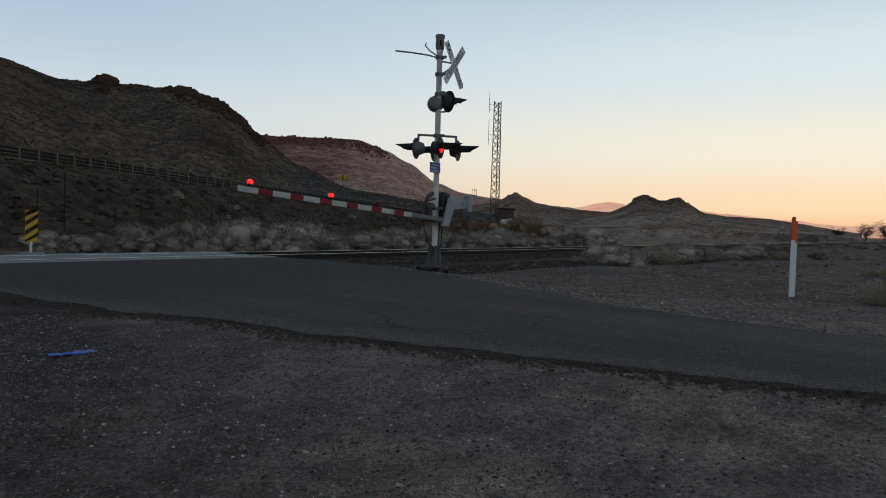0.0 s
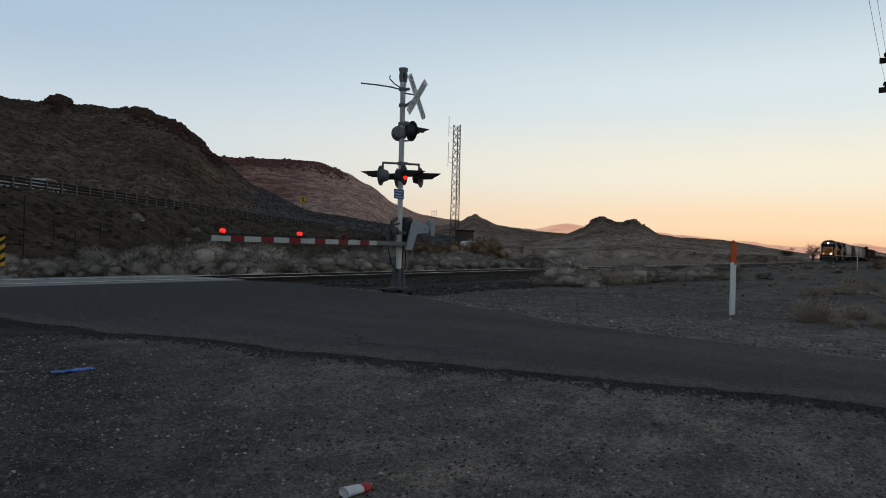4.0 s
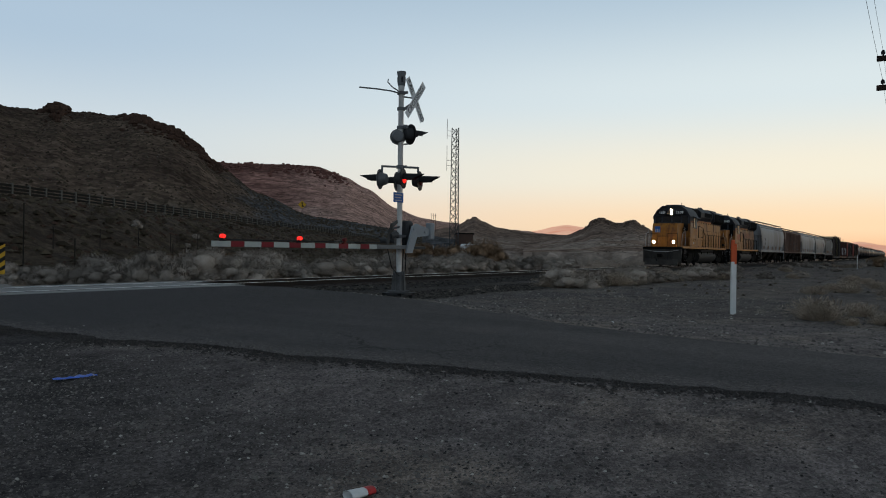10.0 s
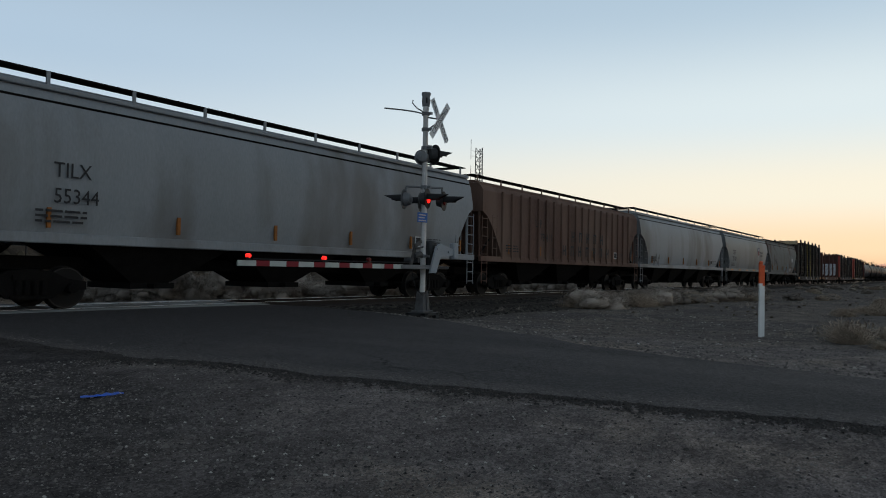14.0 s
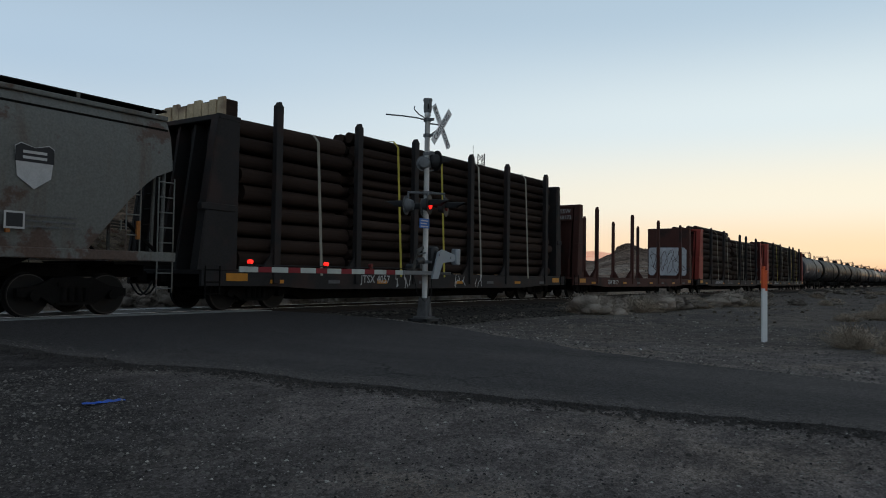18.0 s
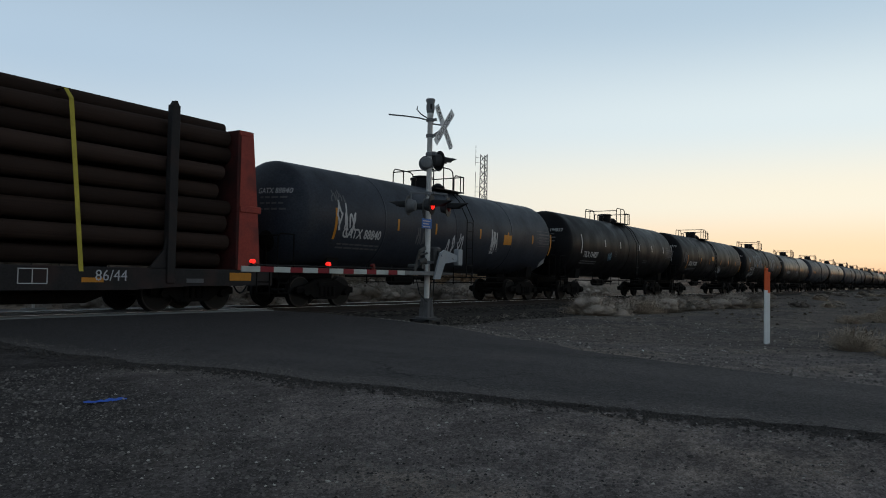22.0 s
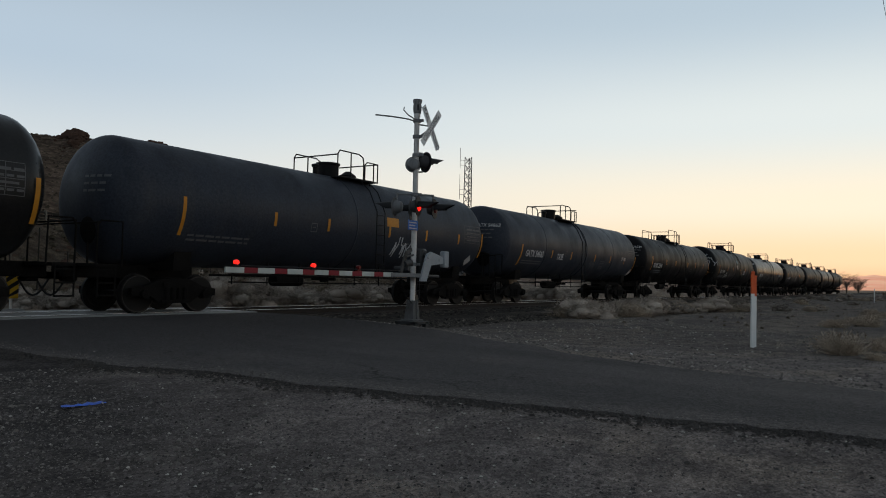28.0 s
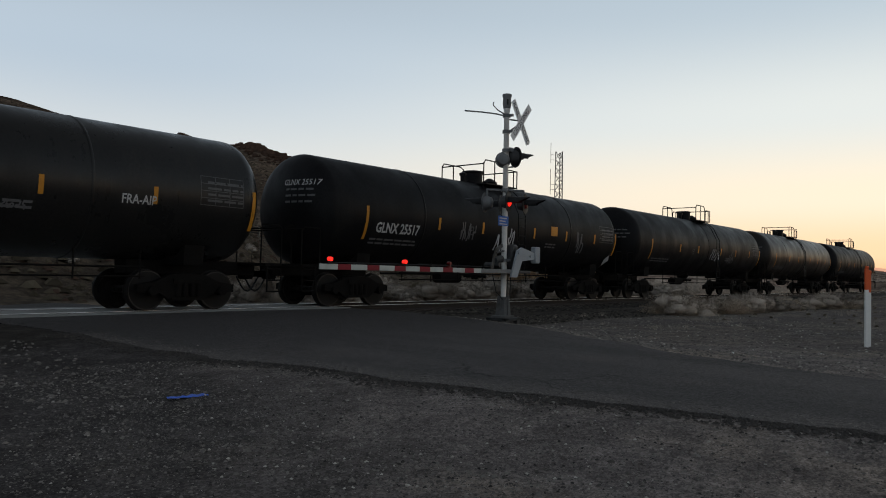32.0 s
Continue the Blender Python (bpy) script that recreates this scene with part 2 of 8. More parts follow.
M["letter_grey"] = material("faded_stencil", (0.1, 0.1, 0.105), 0.7, vary=0.2, scale=6, fine=40, bump=0.0)
M["letter_black"] = material("stencilled_black", (0.03, 0.03, 0.032), 0.7, vary=0.15, scale=6, fine=40, bump=0.0)
M["reflector"] = material("yellow_reflective_tape", (0.46, 0.19, 0.02), 0.5, vary=0.15, scale=6, fine=40, bump=0.0)
M["tape_dull"] = material("dirty_orange_tape", (0.27, 0.1, 0.025), 0.7, vary=0.25, scale=6, fine=40, bump=0.0)
M["emblem_blue"] = material("emblem_blue", (0.03, 0.045, 0.1), 0.6, vary=0.15, bump=0.0)
M["emblem_red"] = material("emblem_red", (0.2, 0.025, 0.022), 0.6, vary=0.15, bump=0.0)
M["spray_white"] = material("sprayed_white_paint", (0.42, 0.43, 0.45), 0.75, vary=0.3, scale=3, fine=25, bump=0.0)
M["spray_grey"] = material("sprayed_grey_paint", (0.17, 0.185, 0.2), 0.8, vary=0.4, scale=2, fine=25, bump=0.0, dirt=(0.05, 0.052, 0.058), dirt_amount=0.4, dirt_scale=1.5)
M["spray_blue"] = material("sprayed_blue_paint", (0.12, 0.2, 0.26), 0.75, vary=0.3, scale=3, fine=25, bump=0.0)
M["brush_pale"] = material("dry_pale_brush", (0.39, 0.335, 0.285), 1.0, spec=0.0, vary=0.28, scale=4, fine=45, bump=0.4, island=0.22, each=0.18)
M["brush_twig"] = material("loose_pale_twigs", (0.5, 0.41, 0.32), 1.0, spec=0.0, vary=0.3, scale=4, fine=30, bump=0.0, island=0.3)
M["brush_grey"] = material("grey_sagebrush", (0.29, 0.252, 0.218), 1.0, spec=0.0, vary=0.28, scale=4, fine=45, bump=0.4, island=0.22, each=0.3)
M["brush_rust"] = material("rust_coloured_brush", (0.25, 0.165, 0.104), 1.0, spec=0.0, vary=0.5, scale=7, fine=45, bump=1.0, island=0.15)
M["pebble_pale"] = material("pale_pebble", (0.3, 0.28, 0.25), 0.85, vary=0.2, scale=8, fine=60, bump=0.2, island=0.45, spec=0.1)
M["scrub"] = material("dark_sage_scrub", (0.066, 0.054, 0.039), 1.0, spec=0.0, vary=0.3, scale=0.3, fine=2, bump=0.0, island=0.5)
M["twig"] = material("bare_twig", (0.07, 0.055, 0.045), 0.95, vary=0.3, scale=3, fine=20, bump=0.0)
M["rock"] = material("dark_rock_outcrop", (0.068, 0.043, 0.033), 1.0, spec=0.0, vary=0.4, scale=0.1, fine=0.8, bump=0.7)
M["rock_red"] = material("dark_red_rock", (0.15, 0.076, 0.064), 1.0, spec=0.0, vary=0.4, scale=0.05, fine=0.4, bump=0.7)
M["guard_wood"] = material("weathered_guardrail", (0.026, 0.024, 0.021), 0.95, scale=3, fine=30, spec=0.05)
M["guard_post"] = material("weathered_rail_post", (0.12, 0.115, 0.1), 0.9, scale=3, fine=30)
M["cream"] = material("cream_load_end", (0.45, 0.36, 0.24), 0.8, scale=2, fine=20, dirt=(0.2, 0.14, 0.1))
M["litter_blue"] = material("blue_plastic", (0.02, 0.12, 0.6), 0.4, bump=0.1)
M["litter_red"] = material("red_print", (0.5, 0.04, 0.04), 0.5, bump=0.05)


class Nodes:
    """Short-hand for building a node tree of noises, masks and mixes over an object's own space."""

    def __init__(self, name):
        self.m = bpy.data.materials.new(name)
        self.m.use_nodes = True
        self.n, self.l = self.m.node_tree.nodes, self.m.node_tree.links
        self.b = self.n["Principled BSDF"]
        self.co = self.n.new("ShaderNodeTexCoord").outputs["Object"]
        sp = self.n.new("ShaderNodeSeparateXYZ")
        self.l.new(self.co, sp.inputs[0])
        self.x, self.y, self.z = sp.outputs

    def stretch(self, sx, sy, sz):
        mp = self.n.new("ShaderNodeMapping")
        mp.inputs["Scale"].default_value = (sx, sy, sz)
        self.l.new(self.co, mp.inputs["Vector"])
        return mp.outputs["Vector"]

    def noise(self, scale, detail=4.0, rough=0.55, co=None):
        t = self.n.new("ShaderNodeTexNoise")
        t.inputs["Scale"].default_value, t.inputs["Detail"].default_value, t.inputs["Roughness"].default_value = scale, detail, rough
        self.l.new(co or self.co, t.inputs["Vector"])
        return t.outputs["Fac"]

    def cells(self, scale, out="Color"):
        t = self.n.new("ShaderNodeTexVoronoi")
        t.inputs["Scale"].default_value = scale
        self.l.new(self.co, t.inputs["Vector"])
        if out != "Color":
            return t.outputs[out]
        sp = self.n.new("ShaderNodeSeparateColor")
        self.l.new(t.outputs["Color"], sp.inputs[0])
        return sp.outputs[0]

    def math(self, op, a, b):
        t = self.n.new("ShaderNodeMath")
        t.operation = op
        for i, v in enumerate((a, b)):
            if isinstance(v, (int, float)):
                t.inputs[i].default_value = v
            else:
                self.l.new(v, t.inputs[i])
        return t.outputs[0]

    def span(self, v, a, b, lo=0.0, hi=1.0):
        t = self.n.new("ShaderNodeMapRange")
        t.interpolation_type = "SMOOTHSTEP"
        for k, q in (("From Min", a), ("From Max", b), ("To Min", lo), ("To Max", hi)):
            t.inputs[k].default_value = q
        self.l.new(v, t.inputs["Value"])
        return t.outputs["Result"]

    def mix(self, f, a, b, mode="MIX"):
        t = self.n.new("ShaderNodeMix")
        t.data_type, t.blend_type = "RGBA", mode
        for k, v in (("Factor", f), ("A", a), ("B", b)):
            if isinstance(v, tuple):
                t.inputs[k].default_value = (*v, 1)
            elif isinstance(v, (int, float)):
                t.inputs[k].default_value = v
            else:
                self.l.new(v, t.inputs[k])
        return t.outputs["Result"]

    def done(self, color, height=None, bump=0.5, dist=0.02, rough=0.95, spec=0.06):
        self.l.new(color, self.b.inputs["Base Color"])
        self.b.inputs["Roughness"].default_value = rough
        self.b.inputs["Specular IOR Level"].default_value = spec
        if height is not None:
            t = self.n.new("ShaderNodeBump")
            t.inputs["Strength"].default_value, t.inputs["Distance"].default_value = bump, dist
            self.l.new(height, t.inputs["Height"])
            self.l.new(t.outputs["Normal"], self.b.inputs["Normal"])
        return self.m


def soil():
    """Grey gravel on the near side, brown desert dirt elsewhere, dark brown fill on the embankment."""
    g = Nodes("gravel_and_dirt")
    patch = g.span(g.noise(0.55, 5), 0.46, 0.66)
    coarse = g.noise(2.2, 5, 0.65)
    c = g.mix(patch, (0.152, 0.13, 0.122), (0.198, 0.163, 0.138))
    # the gravel is mixed darker towards the left, with an uneven edge
    worn = g.math("ADD", g.math("SUBTRACT", g.x, g.math("MULTIPLY", g.y, 0.5)), g.math("MULTIPLY", g.math("SUBTRACT", g.noise(0.6, 4), 0.5), 3.5))
    c = g.mix(g.span(worn, 3.2, 0.0), c, (0.062, 0.055, 0.053))
    dirt = g.mix(g.span(g.noise(0.35, 6), 0.35, 0.65), (0.094, 0.083, 0.078), (0.138, 0.116, 0.101))
    wob = g.math("MULTIPLY", g.math("SUBTRACT", g.noise(0.4, 3), 0.5), 5.0)
    c = g.mix(g.span(g.math("ADD", g.x, wob), 13.5, 17.0), c, dirt)
    c = g.mix(g.math("MULTIPLY", g.span(g.math("ADD", g.y, g.math("MULTIPLY", wob, 0.3)), 10.4, 12.2), g.span(g.math("ADD", g.x, wob), 34.0, 24.0)), c, (0.042, 0.037, 0.033))
    brown = g.mix(g.span(g.noise(0.25, 6), 0.35, 0.65), (0.16, 0.12, 0.09), (0.25, 0.19, 0.145))
    c = g.mix(g.span(g.math("ADD", g.y, wob), 18.5, 21.5), c, brown)
    far = g.math("ADD", g.math("MULTIPLY", g.x, -0.441), g.math("MULTIPLY", g.y, 0.8975))
    fill = g.mix(g.span(g.noise(0.6, 6, 0.7), 0.38, 0.62), (0.04, 0.03, 0.022), (0.082, 0.062, 0.045))
    c = g.mix(g.span(g.math("ADD", far, wob), 18.5, 24.0), c, fill)
    pebble, grit = g.cells(28), g.cells(75)
    k = g.math("MULTIPLY", g.span(pebble, 0.0, 1.0, 0.8, 1.22), g.span(grit, 0.0, 1.0, 0.72, 1.3))
    k = g.math("MULTIPLY", k, g.span(coarse, 0.3, 0.7, 0.68, 1.3))
    h = g.math("ADD", g.math("ADD", pebble, g.math("MULTIPLY", grit, 0.5)), g.math("MULTIPLY", coarse, 3.0))
    return g.done(g.mix(1.0, c, k, "MULTIPLY"), h, 0.9, 0.012)


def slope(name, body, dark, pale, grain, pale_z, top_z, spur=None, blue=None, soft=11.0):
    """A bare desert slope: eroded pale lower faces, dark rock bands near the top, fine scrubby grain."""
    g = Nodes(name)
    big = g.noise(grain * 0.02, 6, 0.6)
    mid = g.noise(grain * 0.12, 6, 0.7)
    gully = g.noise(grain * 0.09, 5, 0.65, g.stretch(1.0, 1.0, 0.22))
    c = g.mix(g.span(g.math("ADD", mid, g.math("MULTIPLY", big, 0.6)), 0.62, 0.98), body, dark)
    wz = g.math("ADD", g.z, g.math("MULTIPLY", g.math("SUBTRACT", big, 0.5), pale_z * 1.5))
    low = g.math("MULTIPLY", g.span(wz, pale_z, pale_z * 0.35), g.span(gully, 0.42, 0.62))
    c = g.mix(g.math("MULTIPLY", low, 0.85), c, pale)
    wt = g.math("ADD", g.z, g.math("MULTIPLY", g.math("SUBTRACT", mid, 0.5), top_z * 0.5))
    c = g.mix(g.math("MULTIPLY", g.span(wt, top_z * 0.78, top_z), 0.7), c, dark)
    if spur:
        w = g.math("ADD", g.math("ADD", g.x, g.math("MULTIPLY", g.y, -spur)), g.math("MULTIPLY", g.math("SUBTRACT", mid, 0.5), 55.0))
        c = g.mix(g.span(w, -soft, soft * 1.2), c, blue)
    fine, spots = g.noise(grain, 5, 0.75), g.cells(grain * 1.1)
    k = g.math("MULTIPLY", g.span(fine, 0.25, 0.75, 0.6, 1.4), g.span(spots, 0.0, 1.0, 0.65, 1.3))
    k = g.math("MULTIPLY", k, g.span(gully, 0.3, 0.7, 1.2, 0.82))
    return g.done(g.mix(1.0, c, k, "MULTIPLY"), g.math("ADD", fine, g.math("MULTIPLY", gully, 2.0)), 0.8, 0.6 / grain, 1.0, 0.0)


def livery(name, base, grime, amount, rear=0.0):
    """Weathered locomotive paint: rain streaks, soot blotches, small rust spots, worse towards the rear if asked."""
    g = Nodes(name)
    streak, blotch = g.noise(2.6, 6, 0.68, g.stretch(1, 1, 0.1)), g.noise(1.0, 6, 0.65)
    k = g.math("ADD", g.math("MULTIPLY", streak, 0.6), g.math("MULTIPLY", blotch, 0.4))
    if rear:
        k = g.math("ADD", k, g.span(g.x, 4.5, 8.5, 0.0, rear))
    c = g.mix(g.math("MULTIPLY", g.span(k, 0.6 - amount * 0.16, 0.7 - amount * 0.1), 0.88), base, grime)
    c = g.mix(g.math("MULTIPLY", g.span(g.noise(7.0, 5, 0.7), 0.62, 0.7), 0.65), c, (0.07, 0.026, 0.014))
    fine = g.noise(28.0, 4, 0.7)
    c = g.mix(1.0, c, g.math("MULTIPLY", g.span(fine, 0.3, 0.7, 0.84, 1.14), g.span(g.noise(0.5, 3), 0.3, 0.7, 0.86, 1.1)), "MULTIPLY")
    return g.done(c, fine, 0.08, 0.01, 0.5, 0.25)


def rusted(name, base, rust, stain):
    """Faded paint with sharp-edged rust patches and soft brown runs below them."""
    g = Nodes(name)
    blot, streak = g.noise(0.42, 8, 0.66), g.noise(1.8, 6, 0.65, g.stretch(1, 1, 0.12))
    c = g.mix(g.math("MULTIPLY", g.span(streak, 0.48, 0.7), 0.7), base, stain)
    c = g.mix(g.math("MULTIPLY", g.span(blot, 0.53, 0.575), 0.75), c, rust)
    fine = g.noise(20.0, 4, 0.7)
    return g.done(g.mix(1.0, c, g.span(fine, 0.3, 0.7, 0.84, 1.15), "MULTIPLY"), fine, 0.1, 0.01, 0.75, 0.15)


def tank_paint(name, base, dust, gloss, spec):
    """Barrel paint: spill runs down the sides, road dust low down the flanks, dull and shiny patches."""
    g = Nodes(name)
    streak, blotch = g.noise(1.5, 6, 0.7, g.stretch(1, 1, 0.08)), g.noise(0.6, 6, 0.65)
    c = g.mix(g.math("MULTIPLY", g.span(streak, 0.48, 0.68), 0.8), base, dust)
    c = g.mix(g.math("MULTIPLY", g.span(blotch, 0.52, 0.7), 0.6), c, tuple(v * 0.6 for v in base))
    fine = g.noise(18.0, 5, 0.7)
    c = g.mix(1.0, c, g.span(fine, 0.3, 0.7, 0.75, 1.25), "MULTIPLY")
    m = g.done(c, g.math("ADD", g.noise(2.5, 3), g.math("MULTIPLY", fine, 0.2)), 0.05, 0.02, gloss, spec)
    g.l.new(g.span(g.math("ADD", g.math("MULTIPLY", streak, 0.5), g.math("MULTIPLY", blotch, 0.5)), 0.35, 0.65, gloss - 0.1, gloss + 0.16), g.b.inputs["Roughness"])
    return m


M["tank_black"] = tank_paint("black_tank_paint", (0.0075, 0.0075, 0.0085), (0.012, 0.0118, 0.012), 0.46, 0.08)
M["tank_blue"] = tank_paint("faded_black_tank_paint", (0.028, 0.033, 0.044), (0.038, 0.041, 0.048), 0.46, 0.13)
M["tank_gloss"] = tank_paint("glossy_black_tank_paint", (0.012, 0.0118, 0.012), (0.018, 0.0168, 0.016), 0.32, 0.22)
# black paint tinted brown: a coppery sunset reflection put into the colour
M["tank_brown"] = tank_paint("brown_tinted_tank_paint", (0.014, 0.0115, 0.01), (0.024, 0.018, 0.015), 0.38, 0.18)
M["hopper_rusty"] = rusted("rust_patched_hopper_paint", (0.14, 0.142, 0.134), (0.085, 0.046, 0.034), (0.11, 0.086, 0.068))
M["loco_yellow"] = livery("armour_yellow_paint", (0.35, 0.137, 0.018), (0.13, 0.048, 0.016), 0.85)
M["loco_faded"] = livery("faded_yellow_paint", (0.33, 0.132, 0.025), (0.085, 0.028, 0.012), 0.72, 0.1)
M["plow_grey"] = material("scraped_plow_steel", (0.05, 0.045, 0.04), 0.75, vary=0.35, scale=1.5, fine=20, bump=0.15, dirt=(0.022, 0.019, 0.017), dirt_amount=0.4)
M["tank_steel"] = material("grey_fuel_tank", (0.02, 0.021, 0.0215), 0.7, vary=0.3, scale=1.2, fine=20, bump=0.1, dirt=(0.025, 0.022, 0.02), dirt_amount=0.35)
def worn_asphalt():
    """Grey asphalt: fine chippings, darker repair bands along the road, dusty patches."""
    g = Nodes("worn_asphalt")
    band = g.noise(0.9, 4, 0.6, g.stretch(1.0, 0.12, 1.0))
    c = g.mix(g.span(band, 0.35, 0.65), (0.06, 0.055, 0.055), (0.082, 0.075, 0.073))
    c = g.mix(g.math("MULTIPLY", g.span(g.noise(0.5, 5), 0.5, 0.68), 0.6), c, (0.093, 0.082, 0.077))
    # light falling off towards the crossing, put into the asphalt's colour
    c = g.mix(g.span(g.math("ADD", g.y, g.math("MULTIPLY", g.noise(0.8, 4), 3.0)), 9.0, 13.0), c, (0.052, 0.048, 0.048))
    rim = g.math("ADD", g.math("ADD", g.x, g.math("MULTIPLY", g.y, 0.187)), g.math("MULTIPLY", g.math("SUBTRACT", g.noise(1.3, 6, 0.7), 0.5), 1.5))
    c = g.mix(g.math("MULTIPLY", g.span(rim, 8.0, 7.25), 0.75), c, (0.105, 0.094, 0.088))
    crack = g.n.new("ShaderNodeTexVoronoi")
    crack.feature = "DISTANCE_TO_EDGE"
    crack.inputs["Scale"].default_value = 0.42
    bent_co = g.n.new("ShaderNodeVectorMath")
    wav = g.n.new("ShaderNodeTexNoise")
    wav.inputs["Scale"].default_value, wav.inputs["Detail"].default_value = 1.4, 6.0
    g.l.new(g.co, wav.inputs["Vector"])
    g.l.new(g.co, bent_co.inputs[0])
    g.l.new(wav.outputs["Color"], bent_co.inputs[1])
    g.l.new(bent_co.outputs["Vector"], crack.inputs["Vector"])
    c = g.mix(g.math("MULTIPLY", g.span(crack.outputs["Distance"], 0.009, 0.002), g.span(g.noise(0.3, 3), 0.48, 0.58, 0.0, 0.7)), c, (0.016, 0.015, 0.015))
    chips, grit = g.cells(45), g.cells(110)
    k = g.math("MULTIPLY", g.span(chips, 0.0, 1.0, 0.75, 1.28), g.span(grit, 0.0, 1.0, 0.65, 1.4))
    return g.done(g.mix(1.0, c, k, "MULTIPLY"), g.math("ADD", chips, grit), 0.6, 0.006, 0.9, 0.1)


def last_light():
    """The far range, a distance that never shifts: last sunlight put in as emission."""
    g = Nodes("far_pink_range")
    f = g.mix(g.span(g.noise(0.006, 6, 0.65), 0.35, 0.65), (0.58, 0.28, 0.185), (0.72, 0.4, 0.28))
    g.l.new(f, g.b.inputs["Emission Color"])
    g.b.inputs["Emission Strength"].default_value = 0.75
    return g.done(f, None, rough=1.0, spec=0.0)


M["asphalt"] = worn_asphalt()
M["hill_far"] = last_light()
M["gravel"] = soil()
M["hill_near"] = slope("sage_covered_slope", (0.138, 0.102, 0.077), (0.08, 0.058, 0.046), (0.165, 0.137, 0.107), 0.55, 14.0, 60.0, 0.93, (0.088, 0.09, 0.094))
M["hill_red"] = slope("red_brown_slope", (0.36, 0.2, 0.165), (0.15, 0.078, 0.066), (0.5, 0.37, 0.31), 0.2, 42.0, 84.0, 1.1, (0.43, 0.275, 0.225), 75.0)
M["hill_tan"] = slope("tan_slope", (0.25, 0.18, 0.14), (0.13, 0.095, 0.077), (0.42, 0.345, 0.285), 0.45, 12.0, 60.0)
M["hut_wall"] = material("brown_hut_wall", (0.08, 0.05, 0.04), 0.8, vary=0.2, scale=0.6, fine=8)


# ---------------------------------------------------------------- mesh building
class Build:
    """Collects vertices and faces of one part."""

    def __init__(self):
        self.v, self.f = [], []

    def add(self, verts, faces):
        o = len(self.v)
        self.v += [tuple(p) for p in verts]
        self.f += [tuple(i + o for i in f) for f in faces]
        return self

    def box(self, x0, x1, y0, y1, z0, z1, m=None):
        p = [(x, y, z) for x in (x0, x1) for y in (y0, y1) for z in (z0, z1)]
        if m is not None:
            p = [m @ Vector(q) for q in p]
        return self.add(p, [(0, 1, 3, 2), (4, 6, 7, 5), (0, 4, 5, 1), (2, 3, 7, 6), (0, 2, 6, 4), (1, 5, 7, 3)])

    def cbox(self, x0, x1, y0, y1, z0, z1, c=0.03, m=None):
        """A box with chamfered edges."""
        b = bmesh.new()
        bmesh.ops.create_cube(b, size=1)
        for q in b.verts:
            q.co = Vector(((x0 + x1) / 2 + q.co.x * (x1 - x0), (y0 + y1) / 2 + q.co.y * (y1 - y0), (z0 + z1) / 2 + q.co.z * (z1 - z0)))
        bmesh.ops.bevel(b, geom=b.edges[:], offset=c, segments=1, affect="EDGES")
        b.verts.index_update()
        p = [(m @ q.co) if m is not None else q.co.copy() for q in b.verts]
        fs = [[q.index for q in f.verts] for f in b.faces]
        b.free()
        return self.add(p, fs)

    def prism(self, outline, x0, x1, axis="x", m=None):
        """An outline of (a, b) pairs pushed along an axis: x gives (y, z), y gives (x, z), z gives (x, y)."""
        n = len(outline)
        put = {"x": lambda s, a, b: (s, a, b), "y": lambda s, a, b: (a, s, b), "z": lambda s, a, b: (a, b, s)}[axis]
        p = [put(s, a, b) for s in (x0, x1) for a, b in outline]
        if m is not None:
            p = [m @ Vector(q) for q in p]
        return self.add(p, [tuple(range(n))[::-1], tuple(range(n, 2 * n))] + [(i, (i + 1) % n, n + (i + 1) % n, n + i) for i in range(n)])

    def rod(self, a, b, r, seg=8, r2=None, caps=True):
        a, b = Vector(a), Vector(b)
        d = (b - a).normalized()
        u = d.orthogonal().normalized()
        w = d.cross(u)
        r2 = r if r2 is None else r2
        ring = [(math.cos(2 * math.pi * i / seg), math.sin(2 * math.pi * i / seg)) for i in range(seg)]
        p = [a + (u * c + w * s) * r for c, s in ring] + [b + (u * c + w * s) * r2 for c, s in ring]
        f = [(i, (i + 1) % seg, seg + (i + 1) % seg, seg + i) for i in range(seg)]
        if caps:
            f += [tuple(range(seg))[::-1], tuple(range(seg, 2 * seg))]
        return self.add(p, f)

    def path(self, points, r, seg=6):
        """One bent tube through the points."""
        q = [Vector(p) for p in points]
        u = (q[1] - q[0]).orthogonal().normalized()
        p, f, n = [], [], len(q)
        for i in range(n):
            a = (q[i] - q[i - 1]).normalized() if i else (q[1] - q[0]).normalized()
            c = (q[i + 1] - q[i]).normalized() if i < n - 1 else a
            t = (a + c).normalized() if (a + c).length > 1e-4 else a
            u = (u - t * u.dot(t)).normalized()
            w = t.cross(u)
            p += [q[i] + (u * math.cos(2 * math.pi * k / seg) + w * math.sin(2 * math.pi * k / seg)) * r for k in range(seg)]
        for i in range(n - 1):
            f += [(i * seg + k, i * seg + (k + 1) % seg, (i + 1) * seg + (k + 1) % seg, (i + 1) * seg + k) for k in range(seg)]
        f += [tuple(range(seg))[::-1], tuple(range((n - 1) * seg, n * seg))]
        return self.add(p, f)

    def lathe(self, profile, origin, axis, seg=24, caps=True):
        """Profile of (along, radius) turned about an axis."""
        o, d = Vector(origin), Vector(axis).normalized()
        u = d.orthogonal().normalized()
        w = d.cross(u)
        p, f = [], []
        for s, r in profile:
            p += [o + d * s + (u * math.cos(2 * math.pi * i / seg) + w * math.sin(2 * math.pi * i / seg)) * r for i in range(seg)]
        for k in range(len(profile) - 1):
            f += [(k * seg + i, k * seg + (i + 1) % seg, (k + 1) * seg + (i + 1) % seg, (k + 1) * seg + i) for i in range(seg)]
